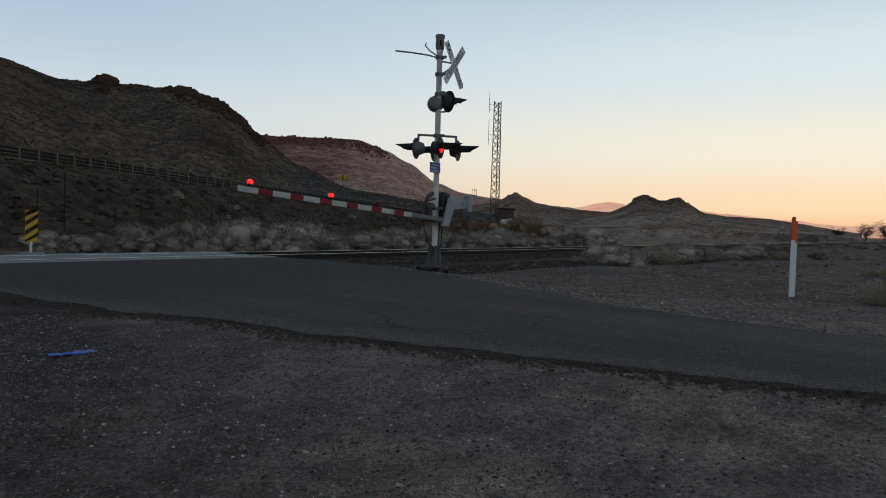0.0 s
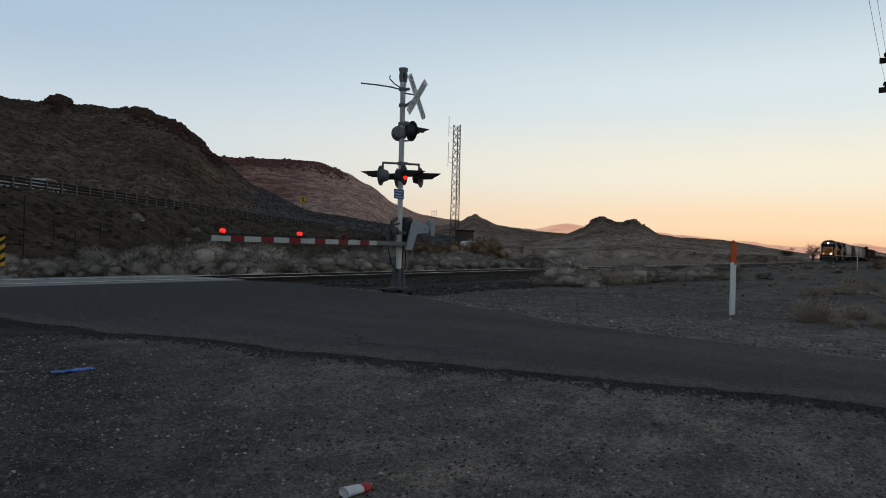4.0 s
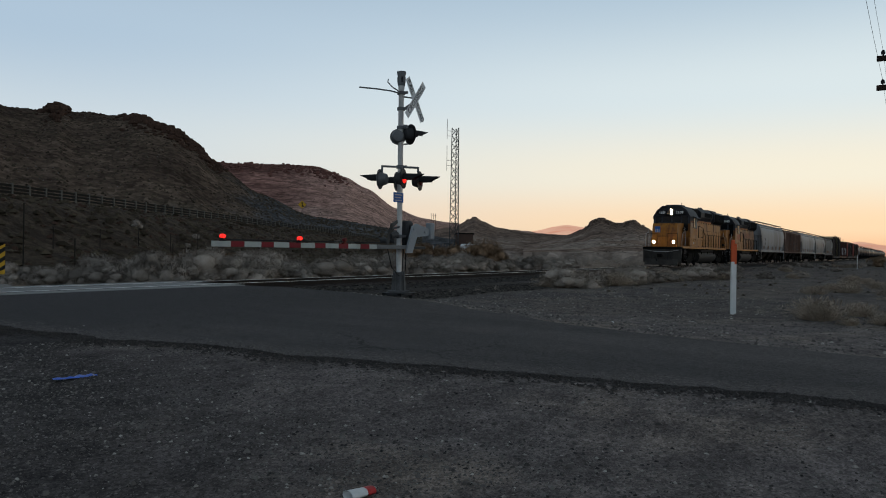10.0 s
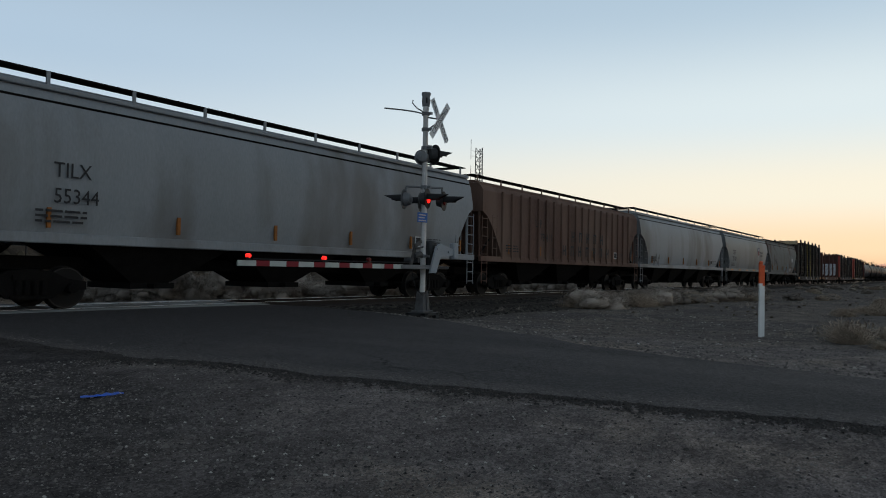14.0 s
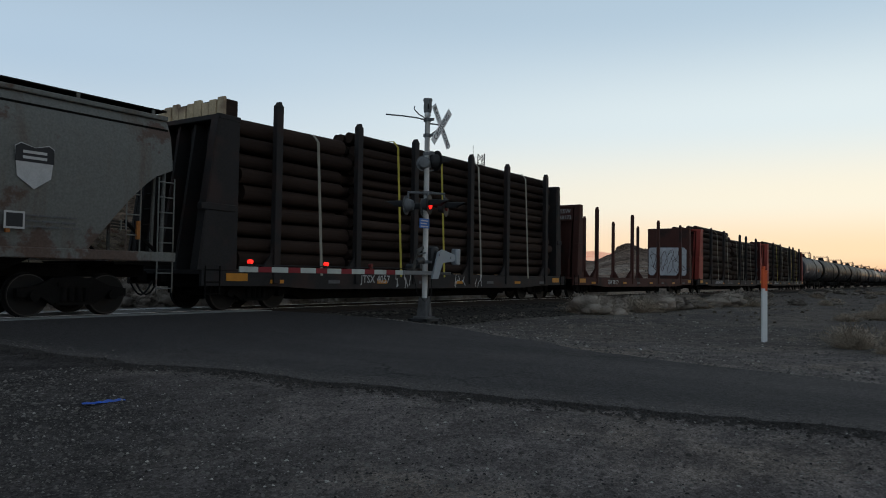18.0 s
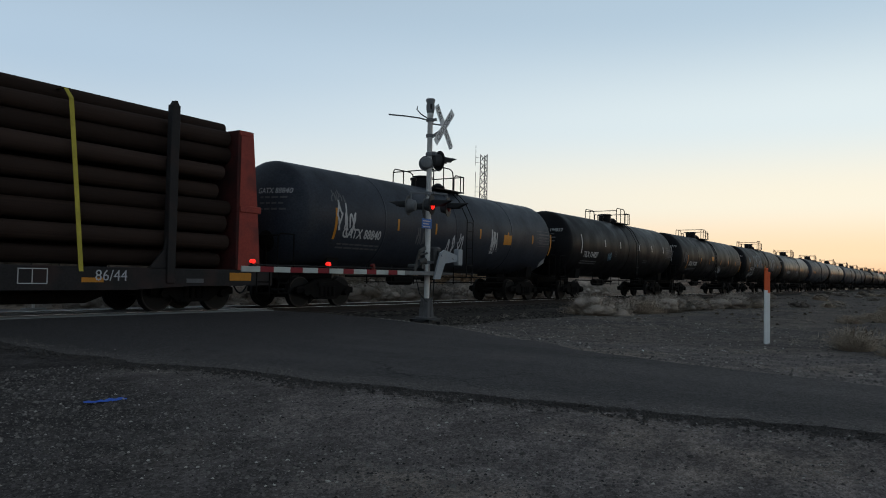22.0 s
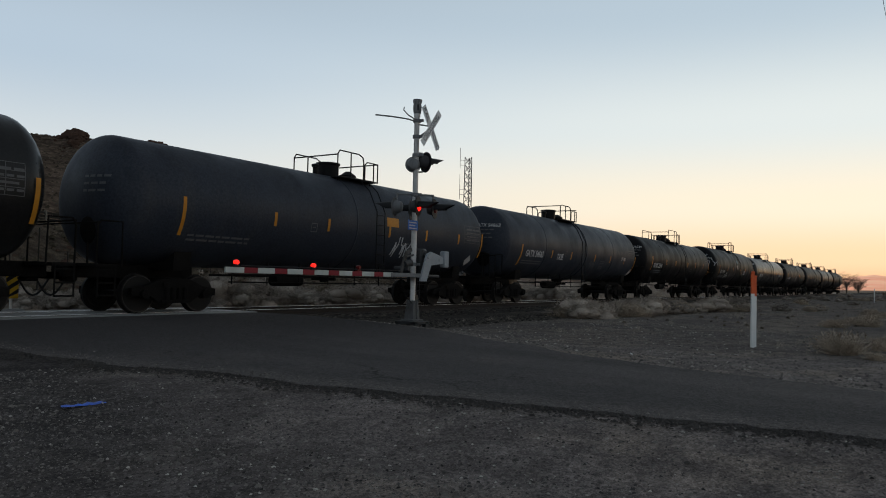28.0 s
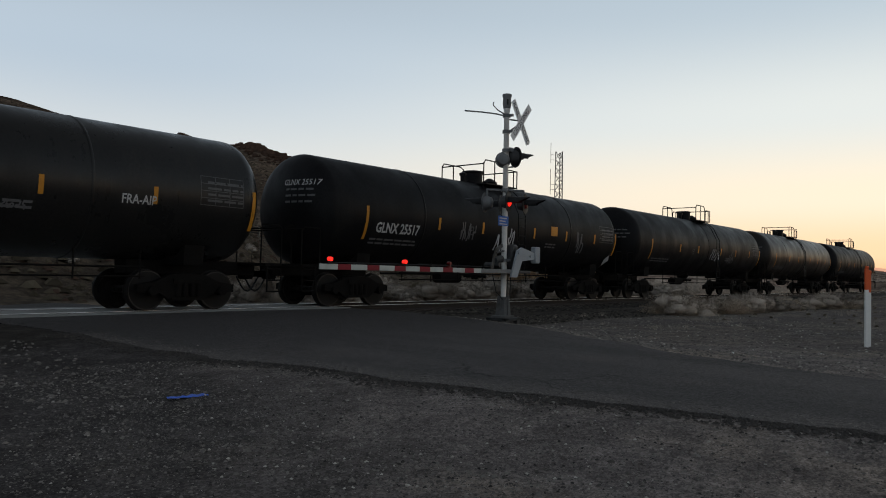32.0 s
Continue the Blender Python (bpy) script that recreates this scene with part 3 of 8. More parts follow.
        if caps:
            f += [tuple(range(seg))[::-1], tuple(range((len(profile) - 1) * seg, len(profile) * seg))]
        return self.add(p, f)

    def blob(self, c, r, n=6, wob=0.25, rnd=random):
        """A small uneven stone."""
        p, f = [], []
        for j, (h, k) in enumerate(((-0.75, 0.55), (0.05, 1.0), (0.7, 0.6))):
            for i in range(n):
                a = 2 * math.pi * (i + 0.5 * (j % 2)) / n
                q = k * (1 + rnd.uniform(-wob, wob))
                p.append((c[0] + r[0] * q * math.cos(a), c[1] + r[1] * q * math.sin(a), c[2] + r[2] * h))
        for j in range(2):
            f += [(j * n + i, j * n + (i + 1) % n, (j + 1) * n + (i + 1) % n, (j + 1) * n + i) for i in range(n)]
        f += [tuple(range(n))[::-1], tuple(range(2 * n, 3 * n))]
        return self.add(p, f)

    def mesh(self, name, mat, smooth=True):
        me = bpy.data.meshes.new(name)
        me.from_pydata(self.v, [], self.f)
        me.materials.append(mat)
        if smooth:
            me.polygons.foreach_set("use_smooth", [True] * len(me.polygons))
            me.set_sharp_from_angle(angle=radians(38))
        me.update()
        return me


def part(name, b, mat, parent, label="", smooth=True):
    ob = new(name, b.mesh(name, M[mat] if isinstance(mat, str) else mat, smooth))
    ob.parent = parent
    return tagged(ob, label)


def thing(name, m, label, category, group="", kind=""):
    ob = new(name)
    ob.empty_display_size = 0.2
    ob.matrix_basis = m
    return tagged(ob, label, category, group, kind)


def setting(name, b, mat, label="", category="", smooth=True, kind="structure"):
    return tagged(new(name, b.mesh(name, M[mat], smooth)), label, category, "", kind)


def lettering(text, size, m, mat, parent, name="lettering", label="", spacing=1.0, squeeze=1.0, bold=0.0):
    """Raised lettering, centred, in the plane of m (x to the right, y up)."""
    cu = bpy.data.curves.new("text", "FONT")
    cu.body, cu.size, cu.align_x, cu.align_y, cu.extrude, cu.space_character = text, size, "CENTER", "CENTER", 0.002, spacing
    cu.resolution_u, cu.offset = 2, bold
    ob = bpy.data.objects.new("text", cu)
    me = bpy.data.meshes.new_from_object(ob)
    bpy.data.objects.remove(ob)
    bpy.data.curves.remove(cu)
    me.transform(m @ Matrix.Diagonal((squeeze, 1, 1, 1)))
    me.materials.clear()
    me.materials.append(M[mat])
    o = new(name, me)
    o.parent = parent
    return tagged(o, label)


def side(x, y, z, tilt=0):
    """A plane on the near side of a thing: letters face -y."""
    return pose(x, y, z, 90 + tilt, 0, 0)

# ---------------------------------------------------------------- the lie of the land
TRACK_Y, RAIL_Z = 16.83, 0.52
ROAD_NEAR, ROAD_FAR = 6.3, 14.2


def smooth(a, b, x):
    t = min(1, max(0, (x - a) / ((b - a) or 1e-6)))
    return t * t * (3 - 2 * t)


def lerp(a, b, t):
    return a + (b - a) * t


def table(nodes, x):
    """Smooth reading of a short table of (place, value)."""
    if x <= nodes[0][0]:
        return nodes[0][1]
    for (a, u), (b, v) in zip(nodes, nodes[1:]):
        if x <= b:
            return lerp(u, v, smooth(a, b, x) * 0.5 + (x - a) / (b - a) * 0.5)
    return nodes[-1][1]


def fbm(x, y, s, octaves=4, seed=0.0):
    return noise.fractal(Vector((x / s + seed, y / s - seed, seed * 0.7)), 0.9, 2.0, octaves)


HW_A, HW_D = Vector((30.0, 57.0)), Vector((59.0, 29.0)).normalized()      # the highway's rail on its embankment
HW_N = Vector((-HW_D.y, HW_D.x))


def highway_z(s):
    return table([(-200, 6.6), (0, 5.2), (70, 4.75), (200, 3.7), (500, 2.7)], s)


def road_edges(y):
    """The road's two edges in x, at y."""
    near = table([(-60, 8.6), (0, 7.2), (3, 6.62), (6, 6.08), (10.4, 5.45), (17, 4.9), (24, 4.6), (60, 2.0)], y)
    far = table([(-60, 12.5), (0, 10.3), (2.8, 10.8), (4.6, 11.3), (6.6, 12.5), (9.3, 14.0), (12, 14.4), (24, 14.6), (60, 12.0)], y)
    return near, far


def road_z(y):
    return table([(-40, -0.1), (0, 0.3), (8, 0.36), (13.9, RAIL_Z - 0.03), (18.4, RAIL_Z - 0.03), (20.4, 0.2), (24, -0.05), (40, -0.1)], y)


def ground_z(x, y):
    z = min(0.3, max(-0.2, 0.045 * (x - 3) + 0.035 * (y - 2.5)))
    z = lerp(z, 0.22, smooth(10, 16, x))
    z = lerp(z, 0.05, smooth(20, 60, x) * (1 - smooth(8, 14, y)))
    z = lerp(z, 0.05, smooth(20, 30, y))
    near, far = road_edges(y)
    d = max(near - x, x - far)
    z = lerp(road_z(y) - 0.02, z, smooth(0.1, 1.9, d))
    if d < 0.15:
        z = road_z(y) - 0.022 - 0.06 * smooth(-0.25, -0.6, d)
    p = Vector((x, y)) - HW_A
    s, w = p.dot(HW_D), p.dot(HW_N)
    k = smooth(-16, -1.5, w)
    z = lerp(z, highway_z(s) - 0.2, k * k * 0.4 + k * 0.6)
    if w < -2 or w > 16:
        z += 0.05 * fbm(x, y, 2.5, 3) * smooth(0, 3, d) * (1 - 0.6 * math.exp(-(((y - TRACK_Y) / 4.5) ** 2)))
        z += 0.35 * smooth(-18, -10, w) * fbm(x, y, 6, 4, 3.0)
        r = math.hypot(x, y)
        z += 0.5 * smooth(60, 300, r) * fbm(x, y, 40, 3, 5.0) * (1 - math.exp(-(((y - TRACK_Y) / 25) ** 2)))
    return z


def ground_sheet():
    """One sheet from the eye to the horizon, finer near it."""
    b = Build()
    radii = [0.0]
    r = 1.0
    while r < 4500:
        radii.append(r)
        r *= 1.025 if r < 12 else 1.045 if r < 160 else 1.14
    az = []
    a = -180.0
    while a < 180:
        az.append(a)
        a += 0.8 if 5 <= a < 110 else 5.0
    n = len(az)
    pts, faces = [(0, 0, ground_z(0, 0))], []
    for r in radii[1:]:
        for a in az:
            x, y = r * math.sin(radians(a)), r * math.cos(radians(a))
            pts.append((x, y, ground_z(x, y)))
    faces += [(0, 1 + (i + 1) % n, 1 + i) for i in range(n)]
    for k in range(len(radii) - 2):
        o = 1 + k * n
        faces += [(o + i, o + (i + 1) % n, o + n + (i + 1) % n, o + n + i) for i in range(n)]
    b.add(pts, faces)
    return setting("ground", b, "gravel", "grey-brown gravel and dry desert ground", "ground")


GRIDS = {}


def hill(name, a0, a1, foot, crest, els, mat, label, rough, seed, na=170, nr=46, steep=1.0):
    """A hill seen from the eye between two bearings: foot and crest distances and the crest's angle of height by bearing."""
    b = Build()
    pts, faces = [], []
    for j in range(nr):
        q = j / (nr - 1) * 1.25
        for i in range(na):
            a = lerp(a0, a1, i / (na - 1))
            f = foot(a) if callable(foot) else foot
            c = crest(a) if callable(crest) else crest
            r = lerp(f, c, q)
            x, y = r * math.sin(radians(a)), r * math.cos(radians(a))
            top = math.tan(radians(table(els, a))) * c
            up = min(q, 1.0)
            h = (up ** steep * 0.55 + smooth(0, 1, up) * 0.45) * top
            if q > 1:
                h = top * (1 - (q - 1) * 1.6)
            e = smooth(0, 0.12, q)
            ridge = abs(fbm(x, y, rough * 9, 4, seed)) - 0.3
            h += e * top * (0.06 * fbm(x, y, rough * 4, 5, seed + 2) - 0.14 * ridge * (1 - up * 0.75) * up * 2)
            h += e * rough * 0.024 * fbm(x, y, rough * 0.6, 4, seed + 4)
            pts.append((x, y, EYE + h if q > 0 else -3))
    for j in range(nr - 1):
        faces += [(j * na + i, j * na + i + 1, (j + 1) * na + i + 1, (j + 1) * na + i) for i in range(na - 1)]
    b.add(pts, [f[::-1] for f in faces])
    ob = setting(name, b, mat, label, "hill")
    GRIDS[name] = (pts, na, nr)
    return ob


EYE = 1.5
ground_sheet()
hill("hill_near", -15, 60, lambda a: 95 + max(0, a - 25) * 2.2, lambda a: 330 - max(0, a - 32) * 4,
     [(-15, 8), (5, 11), (15, 11.4), (20, 11.0), (24, 10.1), (27.7, 8.85), (29.6, 8.8), (30.5, 9.1), (31.6, 8.6), (34.0, 8.55), (35.6, 8.6), (37.8, 8.0), (39.3, 7.15), (40.9, 5.7), (44, 3.8), (48, 2.3), (60, 0.8)],
     "hill_near", "sage-covered brown desert hill with dark rocky crest", 26, 1.3, 260, 70, 1.1)
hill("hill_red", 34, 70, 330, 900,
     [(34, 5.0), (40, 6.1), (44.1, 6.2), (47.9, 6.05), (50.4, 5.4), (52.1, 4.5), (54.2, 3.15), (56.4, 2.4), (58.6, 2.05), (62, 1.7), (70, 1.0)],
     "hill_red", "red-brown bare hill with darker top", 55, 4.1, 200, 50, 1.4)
hill("hill_small", 55, 84, 260, 620, [(55, 1.2), (58.9, 1.9), (59.6, 2.35), (60.2, 2.62), (60.9, 2.3), (62, 1.85), (64.6, 1.45), (68, 1.3), (73, 1.25), (78, 1.05), (84, 0.2)],
     "hill_tan", "low tan hill with a small peak", 30, 6.7, 150, 40, 1.2)
hill("hill_twin", 64, 82, 170, 430, [(64, 0.5), (67, 1.2), (68.4, 1.75), (69.2, 2.35), (69.8, 2.55), (70.6, 2.3), (71.3, 2.2), (72.1, 2.38), (72.8, 2.05), (74, 1.4), (77, 1.0), (82, 0.2)],
     "hill_tan", "pale eroded hill with twin rocky knobs", 18, 8.9, 130, 46, 1.2)
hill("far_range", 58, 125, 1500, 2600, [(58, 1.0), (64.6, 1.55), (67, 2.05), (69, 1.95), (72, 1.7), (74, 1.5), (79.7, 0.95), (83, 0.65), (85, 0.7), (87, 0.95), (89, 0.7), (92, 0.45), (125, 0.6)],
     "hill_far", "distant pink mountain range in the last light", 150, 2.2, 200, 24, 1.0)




def on_hill(name, u, v):
    """A place on a hill's surface: u along its bearings, v from foot to crest, both from 0 to 1."""
    pts, na, nr = GRIDS[name]
    i, j = min(na - 2, int(u * (na - 1))), min(nr - 2, int(v / 1.25 * (nr - 1)))
    a, c = pts[j * na + i], pts[(j + 1) * na + i + 1]
    t = random.random()
    return [lerp(p, q, t) for p, q in zip(a, c)]


def crag(name, spots, label, seed, base="hill_near", a0=-15, width=75, deep=0.1, mat="rock"):
    """A jagged outcrop: many angular boulders grown together along a crest."""
    rnd = random.Random(seed)
    b = Build()
    for az, v, n, size, spread in spots:
        for k in range(n):
            p = on_hill(base, (az + rnd.gauss(0, spread) - a0) / width, v - abs(rnd.gauss(0, deep)))
            r = size * rnd.uniform(0.4, 1.15)
            b.blob((p[0], p[1], p[2] + r * 0.1), (r * rnd.uniform(0.7, 1.3), r * rnd.uniform(0.7, 1.3), r * rnd.uniform(0.6, 1.5)), 6, 0.4, rnd)
    return setting(name, b, mat, label, "rock outcrop", smooth=False)


crag("crest_rocks", [(30.4, 0.985, 150, 1.25, 0.35), (30.45, 0.985, 60, 1.4, 0.25), (35.2, 0.97, 110, 1.0, 0.5), (36.6, 0.96, 170, 1.15, 0.6), (38.0, 0.95, 190, 1.15, 0.6), (39.3, 0.95, 160, 1.1, 0.5), (40.4, 0.95, 120, 1.0, 0.5), (29.2, 0.98, 30, 0.7, 0.4), (33.0, 0.99, 40, 0.6, 1.0)],
     "dark jagged rock outcrop along the hill crest", 4)
crag("red_crest_rocks", [(az, 0.93, 30, 2.2, 0.5) for az in (40.5, 41.8, 43.0, 44.2, 45.4, 46.6, 47.6, 48.6, 49.6)] + [(az, 0.86, 16, 2.2, 0.5) for az in (42.0, 44.0, 45.6, 47.0, 48.2, 49.2, 50.2)],
     "dark red rock band under the rim of the red hill", 5, "hill_red", 34, 36, 0.05, "rock_red")
crag("knob_rocks", [(69.7, 0.98, 120, 1.0, 0.32), (72.0, 0.98, 90, 0.9, 0.28), (70.8, 0.95, 120, 0.7, 1.0)], "brown rocky knobs on the eroded hill", 6, "hill_twin", 64, 18, 0.09, "hill_tan")
crag("peak_rocks", [(60.2, 0.98, 60, 0.9, 0.25)], "rocky peak of the low hill", 7, "hill_small", 55, 29, 0.05, "hill_tan")


def scrub(name, hills, n, label, mat, seed, lo, hi):
    rnd = random.Random(seed)
    b = Build()
    for k in range(n):
        p = on_hill(hills, rnd.uniform(0.3, 0.95), 0.03 + 0.95 * rnd.random())
        r = rnd.uniform(lo, hi)
        a = rnd.uniform(0, 6.3)
        v = [(p[0] + r * math.cos(a + q) * rnd.uniform(0.7, 1.3), p[1] + r * math.sin(a + q) * rnd.uniform(0.7, 1.3), p[2] - 0.2) for q in (0, 1.26, 2.5, 3.8, 5.0)]
        v += [(p[0] + rnd.uniform(-0.3, 0.3) * r, p[1] + rnd.uniform(-0.3, 0.3) * r, p[2] + r * rnd.uniform(0.35, 0.7))]
        b.add(v, [(i, (i + 1) % 5, 5) for i in range(5)])
    return tagged(new(name, b.mesh(name, M[mat], False)), label, "scrub", "", "stuff")


scrub("hill_scrub", "hill_near", 14000, "low dark sage scrub dotted over the hill", "scrub", 3, 0.2, 0.7)
scrub("hill_stones", "hill_near", 1800, "pale stones scattered over the hill", "stone", 5, 0.12, 0.4)
scrub("red_hill_scrub", "hill_red", 3000, "low scrub dotted over the red hill", "scrub", 6, 0.3, 0.9)
scrub("tan_hill_scrub", "hill_twin", 900, "low scrub dotted over the tan hill", "scrub", 7, 0.15, 0.5)
scrub("small_hill_scrub", "hill_small", 900, "low scrub dotted over the low hill", "scrub", 8, 0.2, 0.7)

# ---------------------------------------------------------------- road, crossing and track
def strip(name, ys, inner, outer, zf, mat, label, category, cols=9, thick=0.12):
    b = Build()
    pts, faces = [], []
    for y in ys:
        a, c = inner(y), outer(y)
        for i in range(cols):
            x = lerp(a, c, i / (cols - 1))
            pts.append((x, y, zf(y) + 0.015 * (1 - (2 * i / (cols - 1) - 1) ** 2)))
        pts += [(a + 0.03, y, zf(y) - thick), (c - 0.03, y, zf(y) - thick)]
    w = cols + 2
    for k in range(len(ys) - 1):
        o = k * w
        faces += [(o + i, o + i + 1, o + w + i + 1, o + w + i) for i in range(cols - 1)]
        faces += [(o + cols, o, o + w, o + w + cols), (o + cols - 1, o + cols + 1, o + w + cols + 1, o + w + cols - 1)]
    b.add(pts, faces)
    return setting(name, b, mat, label, category)


def span(a, b, step):
    n = max(1, round((b - a) / step))
    return [lerp(a, b, i / n) for i in range(n + 1)]


def near_edge(y):
    return road_edges(y)[0] + 0.17 * fbm(y, 3.0, 1.1, 4, 2.0) + 0.05 * fbm(y, 5.0, 0.24, 3, 8.0)


def far_edge(y):
    return road_edges(y)[1] + 0.12 * fbm(y, 9.0, 1.3, 4, 6.0)


strip("road", span(-60, -4, 0.5)[:-1] + span(-4, 15.33, 0.06), near_edge, far_edge, road_z, "asphalt", "worn dark asphalt road with crumbling edges", "road")
strip("road_beyond", span(18.35, 46, 0.3), near_edge, far_edge, road_z, "asphalt", "asphalt road beyond the railway", "road")

# rails, ties and ballast
b = Build()
xs = span(-80, 900, 4)
prof = [(-4.2, -0.15), (-3.0, 0.06), (-1.9, 0.28), (-1.4, 0.31), (1.4, 0.31), (1.9, 0.28), (3.0, 0.06), (4.2, -0.15)]
pts = [(x, TRACK_Y + a, h) for x in xs for a, h in prof]
n = len(prof)
b.add(pts, [(k * n + i, (k + 1) * n + i, (k + 1) * n + i + 1, k * n + i + 1) for k in range(len(xs) - 1) for i in range(n - 1)])
setting("ballast_bed", b, "ballast", "dark crushed-stone ballast bed", "ballast")
for sgn, nm in ((-1, "rail_near"), (1, "rail_far")):
    y = TRACK_Y + sgn * 0.753
    r = Build()
    r.prism([(y - 0.07, RAIL_Z - 0.17), (y + 0.07, RAIL_Z - 0.17), (y + 0.07, RAIL_Z - 0.155), (y + 0.012, RAIL_Z - 0.14), (y + 0.012, RAIL_Z - 0.045),
             (y + 0.036, RAIL_Z - 0.035), (y + 0.036, RAIL_Z - 0.004), (y - 0.036, RAIL_Z - 0.004), (y - 0.036, RAIL_Z - 0.035), (y - 0.012, RAIL_Z - 0.045), (y - 0.012, RAIL_Z - 0.14), (y - 0.07, RAIL_Z - 0.155)], -80, 900)
    ob = setting(nm, r, "rail_side", "rust-brown steel rail with polished top", "rail", smooth=False)
    t = Build()
    t.box(-80, 900, y - 0.034, y + 0.034, RAIL_Z - 0.004, RAIL_Z)
    part("running_surface", t, "rail_top", ob)

# ---------------------------------------------------------------- the train: poses by distance behind the leading headlight
SPEED, T0 = 22.427, 12.765
MOVERS = []


def rail_vehicle(name, mid, label, category="rail car", group=""):
    ob = thing(name, pose(mid, TRACK_Y, RAIL_Z), label, category, group)
    MOVERS.append((ob, mid))
    return ob


def shared(name, b, mat):
    return b.mesh(name, M[mat])


def place(name, me, parent, m=None, label=""):
    ob = new(name, me)
    ob.parent = parent
    if m is not None:
        ob.matrix_basis = m
    return tagged(ob, label)


def wheel_mesh(r, name):
    return shared(name, Build().lathe([(-0.075, r * 0.35), (-0.075, r - 0.09), (-0.07, r - 0.01), (-0.06, r), (0.05, r + 0.004), (0.055, r + 0.028), (0.075, r + 0.025), (0.08, r - 0.07), (0.03, r - 0.12),
                                      (0.02, r * 0.42), (0.07, r * 0.3), (0.07, 0.1)], (0, 0, 0), (0, 1, 0), 28), "wheel")


WHEEL = wheel_mesh(0.46, "wheel")
TREAD = shared("tread_band", Build().lathe([(-0.079, 0.424), (-0.079, 0.436)], (0, 0, 0), (0, 1, 0), 28, False), "tread")
LOCO_WHEEL = wheel_mesh(0.51, "wheel")
AXLE = shared("axle", Build().rod((0, -1.02, 0), (0, 1.02, 0), 0.085, 10), "wheel")
FRAME = Build()
FRAME.prism([(-1.22, 0.42), (-1.22, 0.6), (-0.8, 0.66), (-0.42, 0.83), (0.42, 0.83), (0.8, 0.66), (1.22, 0.6), (1.22, 0.42), (1.02, 0.42), (0.98, 0.52), (0.78, 0.52), (0.72, 0.42), (0.44, 0.24), (-0.44, 0.24),
             (-0.72, 0.42), (-0.78, 0.52), (-0.98, 0.52), (-1.02, 0.42)], -0.07, 0.07, "y")
for sx in (-0.88, 0.88):
    FRAME.rod((sx, -0.16, 0.46), (sx, 0.05, 0.46), 0.115, 12)
for sx in (-0.26, -0.09, 0.09, 0.26):
    FRAME.rod((sx, -0.1, 0.33), (sx, -0.1, 0.62), 0.07, 8)
FRAME.box(-0.42, 0.42, -0.12, 0.1, 0.24, 0.31)
FRAME.box(-0.38, 0.38, -0.11, 0.1, 0.64, 0.74)
FRAME = shared("side_frame", FRAME, "undercarriage")
BOLSTER = shared("truck", Build().cbox(-0.22, 0.22, -1.05, 1.05, 0.55, 0.86, 0.03).rod((0, 0, 0.8), (0, 0, 1.0), 0.2, 12).box(-1.2, 1.2, -0.06, 0.06, 0.42, 0.5), "undercarriage")


def truck(parent, x, wheelbase=0.88):
    t = place("truck", BOLSTER, parent, pose(x, 0, 0), "four-wheel cast steel truck")
    for sy, turn in ((-1.0, 0), (1.0, 180)):
        place("side_frame", FRAME, t, pose(0, sy, 0, 0, 0, turn))
    for sx in (-wheelbase, wheelbase):
        place("axle", AXLE, t, pose(sx, 0, 0.46))
        for sy, turn in ((-0.76, 0), (0.76, 180)):
            place("wheel", WHEEL, t, pose(sx, sy, 0.46, 0, 0, turn))
        place("tread_band", TREAD, t, pose(sx, -0.762, 0.46))
    return t


def coupler(parent, x, d):
    b = Build()
    b.box(min(x, x + 0.7 * d), max(x, x + 0.7 * d), -0.07, 0.07, 0.78, 0.94)
    b.cbox(min(x + 0.55 * d, x + 0.85 * d), max(x + 0.55 * d, x + 0.85 * d), -0.17, 0.15, 0.72, 1.0, 0.04)
    part("coupler", b, "undercarriage", parent)
    h = Build()
    pts = [(x + d * (0.1 + 0.7 * u), 0.25, 0.8 - 0.4 * math.sin(math.pi * u)) for u in [i / 8 for i in range(9)]]
    part("air_hose", h.path(pts, 0.025, 6), "black", parent)


def bars(parent, x, z, w, rows, mat, y=-1.5, pitch=0.11, h=0.05, bend=None, name="small_print", seed=0):
    """Small print too small to read: plain bars."""
    rnd = random.Random(seed)
    b = Build()
    for k in range(rows):
        u = 0.0
        while u < w - 0.05:
            d = min(rnd.uniform(0.12, 0.4), w - u)
            z1 = z - k * pitch
            if bend:
                r, zc = bend
                q = [(x + u, z1), (x + u + d, z1), (x + u + d, z1 - h), (x + u, z1 - h)]
                b.add([(a, -math.sqrt(max(0.01, (r + 0.006) ** 2 - (c - zc) ** 2)), c) for a, c in q], [(0, 3, 2, 1)])
            else:
                b.box(x + u, x + u + d, y - 0.004, y, z1 - h, z1)
            u += d + 0.05
    tagged(part(name, b, mat, parent, smooth=False), "rows of small print", "", "", "stuff")


def bent(parent, text, size, x, z, r, zc, mat, name="lettering", squeeze=0.8):
    o = lettering(text, size, Matrix(), mat, parent, name, squeeze=squeeze, bold=0.045 * size if size > 0.9 else 0.01 if size > 0.4 else 0.004)
    if size > 0.9:
        bm = bmesh.new()
        bm.from_mesh(o.data)
        for k in range(-8, 9):
            bmesh.ops.bisect_plane(bm, geom=bm.verts[:] + bm.edges[:] + bm.faces[:], plane_co=(0, 0.09 * k, 0), plane_no=(0, 1, 0))
        bm.to_mesh(o.data)
        bm.free()
    for v in o.data.vertices:
        a = (z - zc + v.co.y) / r
        k = r + 0.006 + max(0, v.co.z)
        v.co = (x + v.co.x, -k * math.cos(a), zc + k * math.sin(a))
    return o


